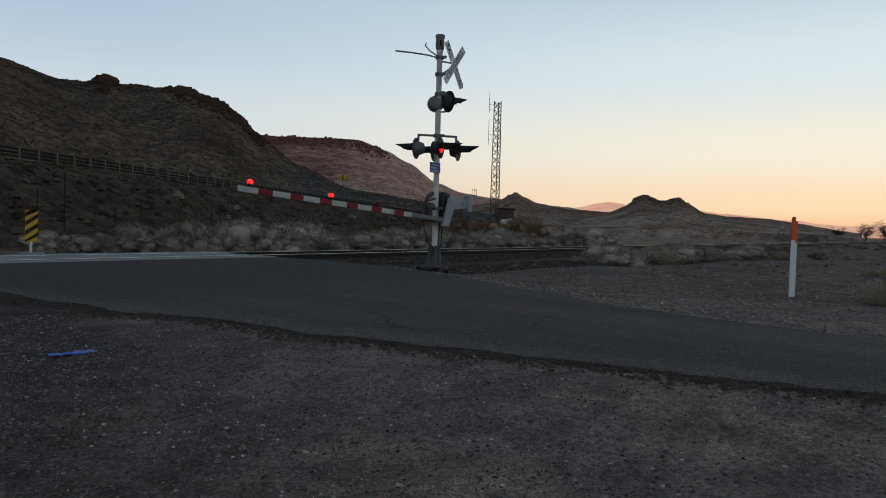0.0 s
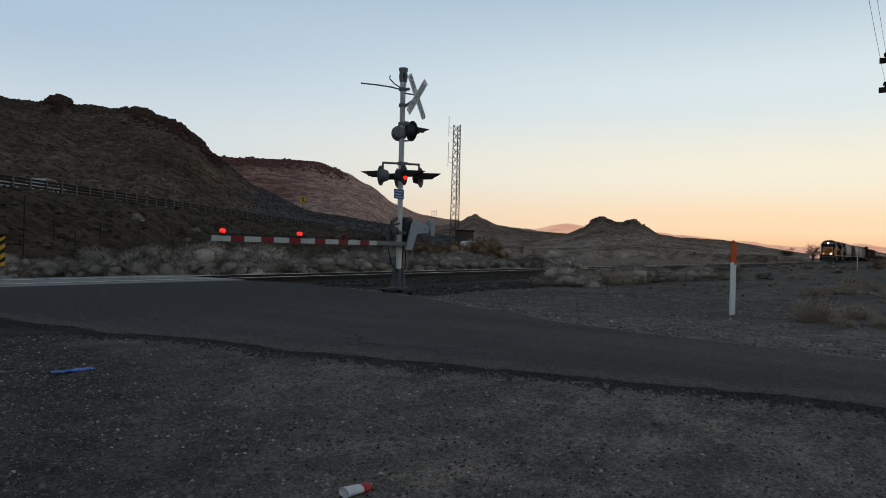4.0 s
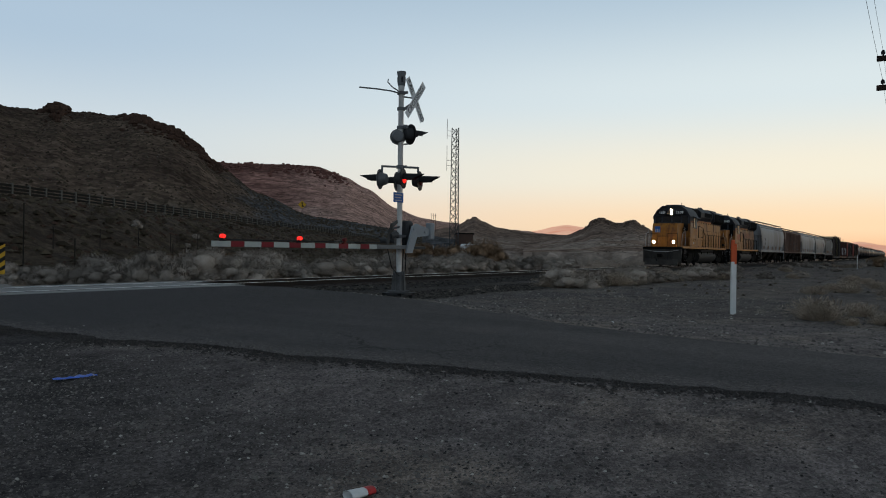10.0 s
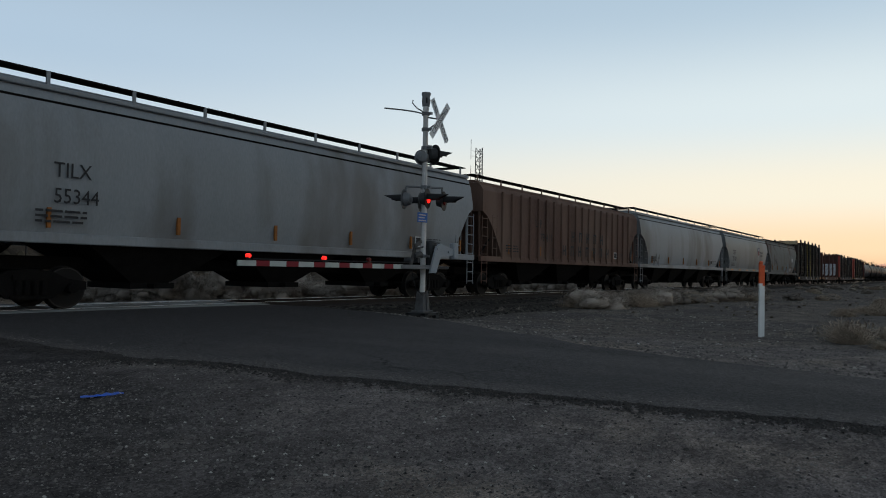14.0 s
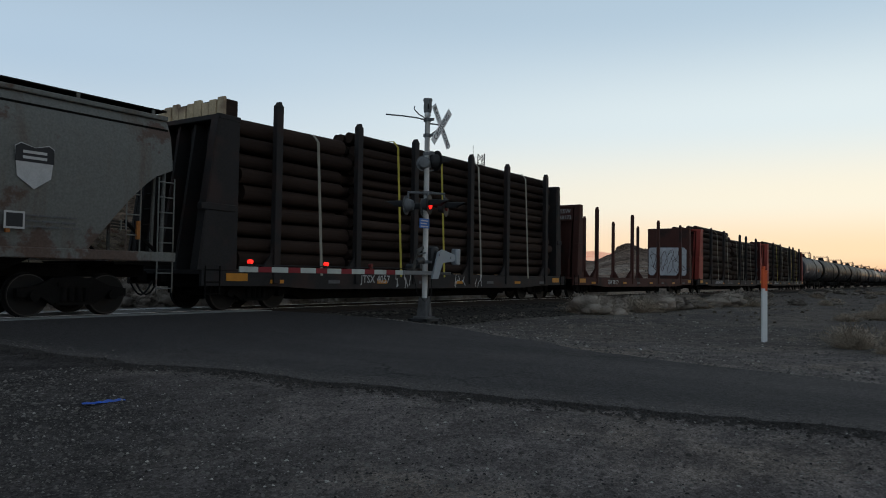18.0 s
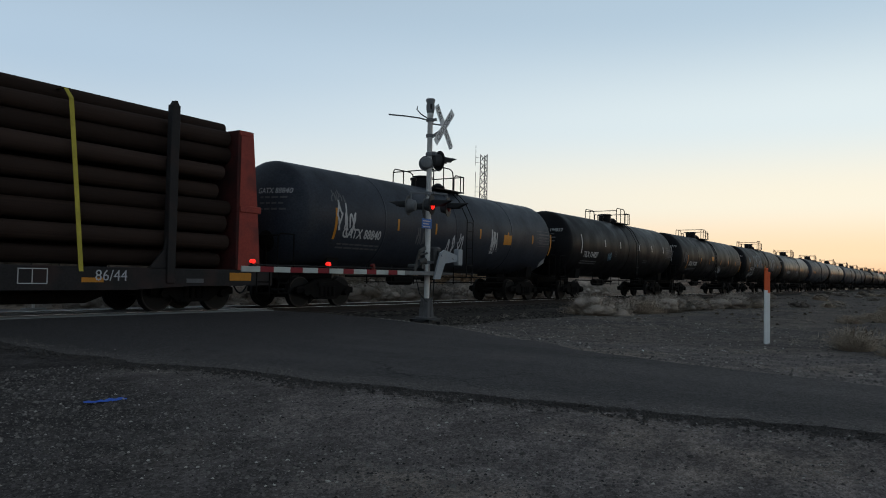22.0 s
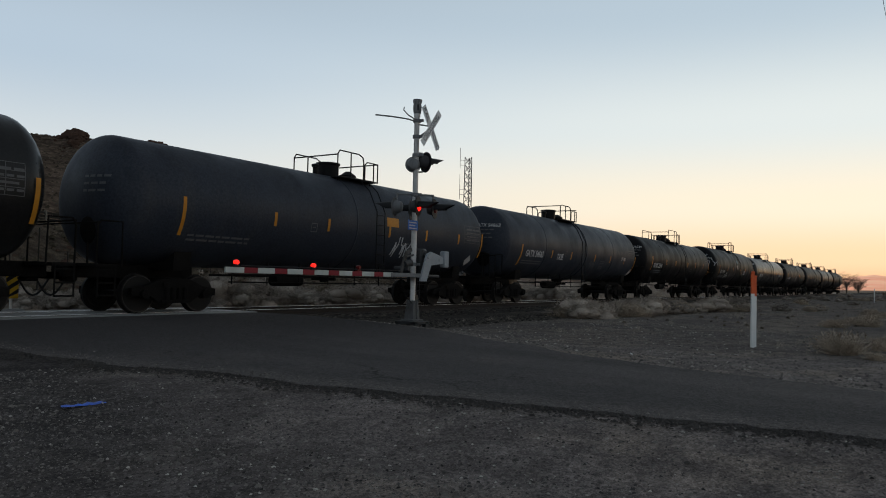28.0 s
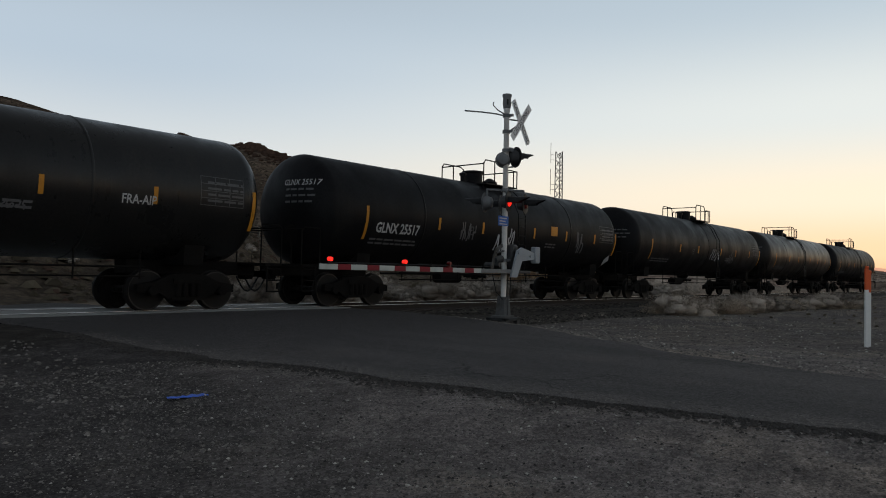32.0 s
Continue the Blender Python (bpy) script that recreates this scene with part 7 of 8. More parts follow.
def flasher(x, y, z, azimuth, lit, r=0.25, back="black"):
    """A light unit with its round background and hood, facing the bearing."""
    a = radians(azimuth)
    d = Vector((math.sin(a), math.cos(a), 0))
    o = Vector((x, y, z))
    unit = part("flasher_background", Build().lathe([(0.0, 0.06), (0.0, r), (0.012, r), (0.02, 0.14)], o, d, 28), back, sig, "round black flasher background with hood")
    part("housing", Build().lathe([(-0.2, 0.05), (-0.17, 0.13), (-0.04, 0.17), (0.0, 0.17)], o, d, 20), "dark_steel" if back == "black" else "grey_paint", unit)
    u = Vector((0, 0, 1))
    w = d.cross(u)
    hood = Build()
    pts, n = [], 12
    for i in range(n + 1):
        t = math.pi * (-0.08 + 1.16 * i / n)
        rim = u * math.sin(t) + w * math.cos(t)
        ln = 0.3 + 0.24 * math.sin(max(0.0, min(math.pi, t)))
        for k, rr in ((0.015, 0.125), (ln, 0.105)):
            pts.append(o + d * k + rim * rr)
        for k, rr in ((0.015, 0.131), (ln, 0.111)):
            pts.append(o + d * k + rim * rr)
    fs = []
    for i in range(n):
        a0, b0 = 4 * i, 4 * (i + 1)
        fs += [(a0, a0 + 1, b0 + 1, b0), (a0 + 2, b0 + 2, b0 + 3, a0 + 3), (a0 + 1, a0 + 3, b0 + 3, b0 + 1)]
    part("hood", hood.add(pts, fs), "black", unit)
    part("lens", Build().lathe([(0.02, 0.118), (0.05, 0.1), (0.065, 0.05)], o, d, 20), "red_glow" if lit else "red_dark", unit)


for az, off, lit in ((163, 1, True), (343, -1, False)):
    d = Vector((math.sin(radians(az)), math.cos(radians(az)), 0))
    for x in (-0.36, 0.36):
        flasher(x + d.x * 0.17, d.y * 0.33, 2.93, az, lit and x < 0, back="black" if lit else "base_grey")
flasher(0.22, -0.14, 4.1, 112, False, 0.26)
flasher(-0.02, 0.07, 4.02, 52, False, 0.2, "grey_paint")
b = Build()
b.rod((-0.36, 0.32, 3.26), (0.36, -0.32, 3.26), 0.028).rod((-0.36, -0.3, 3.22), (0.36, 0.3, 3.22), 0.028)
for x in (-0.36, 0.36):
    for y in (-0.3, 0.3):
        b.rod((x, y, 3.24), (x, y, 3.0), 0.028)
part("crossarm", b, "grey_paint", sig)
part("upper_arm", Build().rod((-0.05, 0, 4.3), (0.2, -0.05, 4.32), 0.03).rod((0.2, -0.05, 4.32), (0.25, -0.1, 4.12), 0.03).rod((-0.03, 0.02, 3.82), (0.2, -0.08, 3.86), 0.02), "grey_paint", sig)
bs = part("notice", Build().cbox(-0.4, 0.02, -0.1, -0.085, 2.36, 2.6, 0.006), "blue_sign", sig, "small blue notice plate")
for i in range(3):
    part("print_line", Build().box(-0.36, -0.05 - 0.06 * (i == 1), -0.104, -0.1, 2.53 - 0.07 * i, 2.555 - 0.07 * i), "letter_white", bs)
# gate mechanism
b = Build()
b.cbox(0.12, 0.42, -0.15, 0.15, 1.28, 1.92, 0.05)
b.rod((0.27, -0.15, 1.5), (0.27, -0.2, 1.5), 0.1, 14).rod((0.27, -0.15, 1.76), (0.27, -0.19, 1.76), 0.07, 14)
part("gate_motor", b, "dark_steel", sig)
part("mechanism_plate", Build().cbox(-0.35, 0.75, -0.3, 0.2, 1.2, 1.27, 0.015), "dark_steel", sig)
b = Build()
b.prism([(-0.22, 1.1), (0.04, 1.1), (0.24, 1.5), (0.8, 1.56), (0.8, 1.72), (0.22, 1.84), (0.04, 1.76)], -0.38, -0.33, "y")
b.rod((0.1, -0.4, 1.7), (0.1, -0.3, 1.7), 0.04, 10).rod((0.6, -0.4, 1.64), (0.6, -0.3, 1.64), 0.035, 10)
M["arm_grey"] = material("pale_grey_paint", (0.26, 0.285, 0.31), 0.6, 0.1, vary=0.15, scale=3, fine=40, bump=0.05)
part("counterweight_arm", b, "arm_grey", sig, "pale grey bent counterweight arm")
part("counterweight", Build().cbox(0.78, 1.0, -0.42, -0.26, 1.46, 1.88, 0.025), "arm_grey", sig, "pale grey counterweight block")
b = Build()
b.prism([(-1.02, 1.28), (-0.95, 1.28), (-0.74, 1.8), (-0.5, 1.9), (-0.48, 1.83), (-0.68, 1.72), (-0.86, 1.28)], -0.3, -0.26, "y")
part("linkage_bracket", b, "base_grey", sig)
b = Build()
b.rod((-0.8, -0.3, 1.5), (-0.5, -0.28, 1.56), 0.07, 12).rod((-0.62, -0.32, 1.4), (-0.62, 0.1, 1.4), 0.06, 12).rod((-0.75, -0.3, 1.68), (-0.3, -0.2, 1.74), 0.025, 8).rod((-0.7, -0.2, 1.62), (-0.2, -0.1, 1.5), 0.04, 8)
part("linkage", b, "dark_steel", sig)
b = Build()
b.path([(-0.9, -0.3, 1.2), (-0.75, -0.32, 0.75), (-0.45, -0.32, 0.55), (-0.15, -0.2, 0.62), (0.05, -0.1, 1.2)], 0.012)
b.path([(0.16, -0.1, 1.25), (0.14, -0.1, 0.7), (0.1, -0.08, 0.45)], 0.014)
part("cable", b, "black", sig)
# the gate's arm: its own space has the pivot at the origin
arm = part("gate_arm", Build().cbox(-1.4, 0.1, -0.03, 0.03, -0.05, 0.05, 0.01), "grey_paint", sig, "striped red and white gate arm")
ARM_AT = (0.05, -0.3, 1.24)
part("top_rail", Build().rod((-5.9, 0, 0.078), (-1.0, 0, 0.1), 0.012, 6), "black", arm)
x, k = -6.25, 0
while x < -1.33:
    x1 = min(x + (0.43 if k % 2 == 0 else 0.332), -1.3)
    tp = 0.052
    part("stripe_panel", Build().cbox(x, x1, -0.022, 0.022, -tp, tp, 0.004), "arm_white" if k % 2 == 0 else "red", arm)
    x, k = x1, k + 1
for x, lit in ((-6.0, True), (-3.98, True), (-2.55, False)):
    lm = part("arm_lamp", Build().lathe([(0.06, 0.035), (0.09, 0.04), (0.11, 0.035)], (x, 0, 0), (0, 0, 1), 14).box(x - 0.07, x + 0.07, -0.03, 0.03, 0.05, 0.075), "red_dark" if not lit else "black", arm, "red gate arm lamp")
    part("lamp_lens", Build().lathe([(-0.045, 0.036), (-0.03, 0.043), (0.03, 0.043), (0.045, 0.036)], (x, 0, 0.14), (0, 1, 0), 18), "red_glow" if lit else "red_dark", lm)
arm.matrix_basis = pose(*ARM_AT)
ARM_ROWS = [(0.0, 3.8), (0.5, 2.4), (1.0, 1.1), (1.5, -0.3), (2.0, 0.15), (2.6, 0.0), (32.0, 0.0)]

# ---------------------------------------------------------------- posts, signs and markers
def marker_post(x, y, z, h, label, orange=True):
    ob = thing("marker_post", pose(x, y, z), label, "marker post", "utility marker posts")
    sect = [(-0.048, 0.012), (-0.036, -0.012), (0.036, -0.012), (0.048, 0.012), (0.036, 0.0), (-0.036, 0.0)]
    m = pose(0, 0, 0, 0, 0, -35)
    part("lower_post", Build().prism(sect, -0.25, h * 0.7 if orange else h, "z", m), "white", ob)
    if orange:
        part("orange_top", Build().prism(sect, h * 0.7, h - 0.04, "z", m).cbox(-0.05, 0.05, -0.02, 0.012, h - 0.06, h, 0.015, m), "orange", ob)
    return ob


marker_post(17.05, 3.29, 0.25, 1.58, "white fibreglass marker post with orange top beside the road")
marker_post(17.39, 3.31, 0.25, 1.5, "white fibreglass marker post with orange top standing behind another")
marker_post(98.9, 5.4, 0.15, 1.5, "plain white marker post in the far brush", False)

mk = thing("object_marker", pose(10.76, 21.0, 0.3), "black and yellow striped object marker on a steel post", "road marker")
part("post", Build().box(-0.03, 0.03, 0.0, 0.05, -0.2, 1.1), "galv", mk)
pl = part("panel", Build().cbox(-0.17, 0.17, -0.02, 0.0, 0.4, 1.24, 0.006), "yellow_sign", mk)
for i in range(4):
    z = 0.35 + 0.25 * i
    o = [(-0.17, max(0.4, z - 0.02)), (0.17, z + 0.2), (0.17, min(1.24, z + 0.32)), (-0.17, min(1.24, z + 0.1))]
    part("stripe", Build().prism(o, -0.026, -0.021, "y"), "black", pl)
part("base_block", Build().cbox(-0.28, 0.28, -0.2, 0.2, -0.02, 0.12, 0.03), "concrete", mk)

sg = thing("merge_sign", pose(96.6, 89.6, 5.3), "yellow diamond-shaped road sign on a post beside the highway", "road sign")
part("post", Build().rod((0, 0, -0.5), (0, 0, 4.0), 0.05), "dark_steel", sg)
R47 = pose(0, 0, 3.9, 0, 0, -47)
dm = part("plate", Build().prism([(-0.72, 0), (0, -0.72), (0.72, 0), (0, 0.72)], -0.08, -0.06, "y", R47), "yellow_sign", sg)
part("symbol", Build().prism([(-0.08, -0.45), (0.08, -0.45), (0.08, 0.2), (0.2, 0.2), (0, 0.5), (-0.2, 0.2), (-0.08, 0.2)], -0.09, -0.081, "y", R47).prism([(0.08, -0.2), (0.3, -0.45), (0.4, -0.4), (0.08, -0.02)], -0.09, -0.081, "y", R47), "black", dm)

# ---------------------------------------------------------------- litter
lt = thing("blue_litter", pose(4.27, 6.9, ground_z(4.27, 6.9), 0, 0, -20), "crumpled blue plastic scrap on the gravel", "litter")
b = Build()
pts = []
for i in range(9):
    for j in range(4):
        u, v = -0.2 + 0.05 * i, -0.05 + 0.033 * j
        pts.append((u, v + 0.02 * math.sin(9 * u), 0.01 + 0.035 * abs(noise.noise((u * 9, v * 20, 0)))))
b.add(pts, [(i * 4 + j, (i + 1) * 4 + j, (i + 1) * 4 + j + 1, i * 4 + j + 1) for i in range(8) for j in range(3)])
part("sheet", b, "litter_blue", lt)
cup = thing("paper_cup", pose(3.52, 2.78, ground_z(3.52, 2.78) + 0.03, 0, 0, 165) @ Matrix.Diagonal((1, 1, 0.6, 1)), "squashed white paper cup with red print on the gravel", "litter")
part("cup_body", Build().lathe([(-0.1, 0.035), (-0.1, 0.038), (0.08, 0.05), (0.082, 0.052), (0.075, 0.046), (-0.09, 0.034)], (0, 0, 0), (1, 0, 0), 18), "white", cup)
part("cup_print", Build().lathe([(-0.102, 0.0395), (-0.04, 0.0437)], (0, 0, 0), (1, 0, 0), 18), "litter_red", cup)
for x, y, s in ((14.0, 3.4, 0.09), (14.2, 3.05, 0.1), (15.6, 1.15, 0.1), (12.3, 4.3, 0.03), (19.0, 4.6, 0.1)):
    lb = thing("paper_scrap", pose(x, y, ground_z(x, y) + 0.03, 0, 0, 40 * s * 10), "pale flattened paper scrap lying on dirt", "litter", "paper scraps")
    part("sheet", Build().add([(-s, -s * 0.6, 0), (s, -s * 0.5, 0.02), (s * 0.8, s * 0.6, 0.01), (-s * 0.9, s * 0.5, 0.04), (0, 0, 0.03)], [(0, 1, 4), (1, 2, 4), (2, 3, 4), (3, 0, 4)]), "white", lb)

# ---------------------------------------------------------------- the highway's guard rail and traffic
gr = tagged(new("guard_rail"), "weathered steel guard rail on wooden posts along the highway", "guard rail", "", "structure")
POST = Build().cbox(-0.09, 0.09, -0.2, 0.0, -0.9, 0.92, 0.02).mesh("rail_post", M["guard_post"])
BEAM = Build()
for z in (0.22, 0.48, 0.74):
    BEAM.cbox(-1.0, 1.0, -0.04, 0.04, z - 0.085, z + 0.085, 0.012)
BEAM = BEAM.mesh("rail_beam", M["guard_wood"])
turn = math.degrees(math.atan2(HW_D.y, HW_D.x))
for i in range(-30, 95):
    s = i * 2.0
    p = HW_A + HW_D * s
    z = highway_z(s)
    o = place("rail_post", POST, gr, pose(p.x, p.y, z, 0, 0, turn))
    p = HW_A + HW_D * (s + 1.0) - HW_N * 0.12
    place("rail_beam", BEAM, gr, pose(p.x, p.y, z, 0, -math.degrees(math.atan2(highway_z(s + 2) - z, 2.0)), turn))
b = Build()
ss = span(-150, 420, 10)
pts = []
for s in ss:
    for w in (0.6, 13.0):
        p = HW_A + HW_D * s + HW_N * w
        pts.append((p.x, p.y, highway_z(s) + 0.06))
b.add(pts, [(2 * i, 2 * i + 2, 2 * i + 3, 2 * i + 1) for i in range(len(ss) - 1)])
setting("highway", b, "asphalt", "raised asphalt highway along the hillside", "road")


def road_car(name, paint, label, trailer=False):
    ob = thing(name, pose(0, 0, 0), label, "car", "traffic on the highway")
    body = [(-2.6, 0.35), (-2.65, 0.8), (-2.5, 1.0), (-1.5, 1.05), (-0.9, 1.65), (0.6, 1.7), (0.75, 1.1), (2.6, 1.05), (2.65, 0.4)]
    part("body", Build().prism(body, -0.9, 0.9, "y"), paint, ob)
    part("side_glass", Build().prism([(-1.3, 1.08), (-0.85, 1.58), (0.5, 1.62), (0.6, 1.12)], -0.915, 0.915, "y"), "glass", ob)
    for x in (-1.7, 1.7):
        for y in (-0.85, 0.85):
            part("wheel", Build().lathe([(-0.1, 0.15), (-0.1, 0.34), (0.1, 0.34), (0.1, 0.15)], (x, y, 0.36), (0, 1, 0), 16), "black", ob)
    if trailer:
        part("trailer", Build().cbox(3.1, 6.2, -0.95, 0.95, 0.5, 1.0, 0.04), paint, ob)
        part("trailer_wheel", Build().lathe([(-0.95, 0.3), (-0.75, 0.3)], (4.8, 0, 0.36), (0, 1, 0), 16), "black", ob)
    return ob


CARS = [(road_car("pale_car", "car_paint", "white car driving along the highway"), 8.6, 1.0, 39.3), (road_car("pickup_truck", "car_paint", "white pickup towing a low trailer along the highway", True), 5.4, 3.8, 33.8),
        (road_car("grey_car", "hopper_grey", "grey car driving along the highway"), 12.1, 11.0, 35.0)]

# ---------------------------------------------------------------- radio mast compound across the line
def polar(az, r):
    return r * math.sin(radians(az)), r * math.cos(radians(az))


TX, TY = polar(58.72, 150)
tw = thing("radio_tower", pose(TX, TY, 0.0), "slender steel lattice radio tower with whip antennas", "tower")
H = 26.2


def leg(k, z):
    w = lerp(1.05, 0.78, z / H)
    a = 2 * math.pi * k / 3 + 0.4
    return (w * math.cos(a), w * math.sin(a), z)


for k in range(3):
    part("leg", Build().rod(leg(k, 0), leg(k, H), 0.085, 8), "dark_steel", tw)
    for i in range(17):
        z0, z1 = H * i / 17, H * (i + 1) / 17
        part("brace", Build().rod(leg(k, z0), leg((k + 1) % 3, z1), 0.045, 5).rod(leg((k + 1) % 3, z0), leg(k, z1), 0.045, 5), "dark_steel", tw)
for z, h in ((25.5, 4.0), (19.6, 5.0)):
    part("whip_antenna", Build().rod((-1.6, 1.0, z - h * 0.4), (-1.6, 1.0, z + h * 0.6), 0.045, 6).rod((-0.5, 0.3, z), (-1.6, 1.0, z), 0.03, 6).rod((-0.5, 0.3, z - 1), (-1.6, 1.0, z - 1), 0.03, 6), "dark_steel", tw)
hx, hy = polar(59.5, 156)
ht = thing("equipment_hut", pose(hx, hy, 0.0, 0, 0, 30), "brown flat-roofed equipment hut beside the tower", "hut")
part("wall", Build().cbox(-3.0, 3.0, -1.8, 1.8, -0.3, 5.0, 0.05), "hut_wall", ht)
part("roof", Build().cbox(-3.2, 3.2, -2.0, 2.0, 5.0, 5.25, 0.05), "undercarriage", ht)
part("door", Build().cbox(-1.4, -0.4, -1.86, -1.8, 0, 2.1, 0.02), "grey_paint", ht)
px_, py_ = polar(59.8, 148)
pt = thing("propane_tank", pose(px_, py_, 1.3, 0, 0, -32), "white horizontal propane tank on saddles", "tank")
part("vessel", Build().lathe([(-1.75, 0.1), (-1.65, 0.5), (-1.4, 0.75), (1.4, 0.75), (1.65, 0.5), (1.75, 0.1)], (0, 0, 0.9), (1, 0, 0), 24), "white", pt)
part("dome", Build().lathe([(0, 0.3), (0.3, 0.3), (0.35, 0.2)], (0.3, 0, 1.6), (0, 0, 1), 14), "white", pt)
for x in (-1, 1):
    part("saddle", Build().box(x - 0.12, x + 0.12, -0.5, 0.5, -1.6, 0.3), "concrete", pt)
for az, r, w, h in ((56.9, 150, 2.4, 2.6), (58.0, 146, 0.9, 1.2), (61.6, 152, 1.6, 2.8)):
    x, y = polar(az, r)
    cb = thing("equipment_cabinet", pose(x, y, 0, 0, 0, 32), "grey steel equipment cabinet in the tower compound", "cabinet", "compound cabinets")
    part("case", Build().cbox(-w / 2, w / 2, -0.6, 0.6, -0.3, h, 0.04), "grey_paint", cb)
    part("door", Build().cbox(-w / 2 + 0.1, w / 2 - 0.1, -0.63, -0.6, 0.1, h - 0.15, 0.01), "galv", cb)
x, y = polar(57.1, 420)
hp = thing("transmission_frame", pose(x, y, 12.0), "distant wooden power line frame on the ridge", "power pole")
for dx in (-0.9, 0, 0.9):
    part("pole", Build().rod((dx, -dx, 0), (dx, -dx, 10.5), 0.1, 6), "pole_wood", hp)
for z in (6.5, 9.5):
    part("crossarm", Build().rod((-1.1, 1.1, z), (1.1, -1.1, z), 0.1, 6), "pole_wood", hp)

# ---------------------------------------------------------------- telegraph line overhead, running along the track
LINE_Y = -0.62
POLE_X = [-22.3, 23.7, 69.7, 115.7, 161.7, 207.7]
ARMS = ((8.42, 1.0, (-0.8, 0.8)), (6.92, 1.5, (-1.35, -0.95, -0.5, 0.5, 0.95, 1.35)), (6.12, 1.5, (-1.35, -0.95, -0.5, 0.5, 0.95, 1.35)))
tp = None
for i, x in enumerate(POLE_X):
    if tp is None:
        tp = thing("telegraph_pole", pose(x, LINE_Y, 0.0), "dark wooden telegraph pole with three crossarms and insulators", "utility pole", "telegraph poles")
        part("pole", Build().rod((0, 0, -0.6), (0, 0, 9.0), 0.15, 12, r2=0.11), "pole_wood", tp)
        for z, half, pins in ARMS:
            ca = part("crossarm", Build().cbox(-0.16, -0.05, -half, half, z - 0.07, z + 0.07, 0.01), "pole_wood", tp)
            for q in pins:
                part("insulator", Build().lathe([(0.05, 0.02), (0.1, 0.02), (0.11, 0.05), (0.17, 0.055), (0.22, 0.03)], (-0.105, q, z), (0, 0, 1), 10), "glass", ca)
    else:
        copy_thing(tp, pose(x, LINE_Y, 0.0))
for z, half, pins in ARMS:
    for q in pins:
        if q < -1.0 or (z < 6.5 and q in (0.95, -0.95)):
            continue
        b = Build()
        for xa, xb in zip(POLE_X, POLE_X[1:]):
            pts = []
            for k in range(9):
                t = k / 8
                pts.append((lerp(xa, xb, t) - 0.105, LINE_Y + q, z + 0.2 - 0.55 * 4 * t * (1 - t)))
            b.path(pts, 0.0045 if z < 8 else 0.006, 4)
        tagged(new("overhead_wire", b.mesh("overhead_wire", M["black"])), "thin dark overhead wire strung between telegraph poles", "wire", "overhead wires")

# ---------------------------------------------------------------- thin posts and a wire fence across the line
for i in range(26):
    x, y = 12 + i * 4.5, 37 + i * 2.2
    f = thing("fence_post", pose(x, y, ground_z(x, y)), "thin dark steel fence post in the brush", "fence post", "fence posts beyond the line")
    part("post", Build().rod((0, 0, -0.3), (0, 0, 1.35), 0.035, 6), "rail_side", f)
for az, r, h in ((28.56, 42, 3.4), (31.65, 44, 1.8), (38.0, 48, 1.7)):
    x, y = polar(az, r)
    f = thing("sign_post", pose(x, y, ground_z(x, y)), "lone thin grey post on the slope", "post")
    part("post", Build().rod((0, 0, -0.3), (0, 0, h), 0.032, 6), "guard_wood", f)
b = Build()
pts = []
ss = span(-60, 160, 6)
for s in ss:
    for w in (-26.5, -21.5):
        p = HW_A + HW_D * s + HW_N * w
        pts.append((p.x, p.y, ground_z(p.x, p.y) + 0.08))
b.add(pts, [(2 * i, 2 * i + 2, 2 * i + 3, 2 * i + 1) for i in range(len(ss) - 1)])
setting("frontage_road", b, "concrete", "pale narrow road at the foot of the embankment", "road")


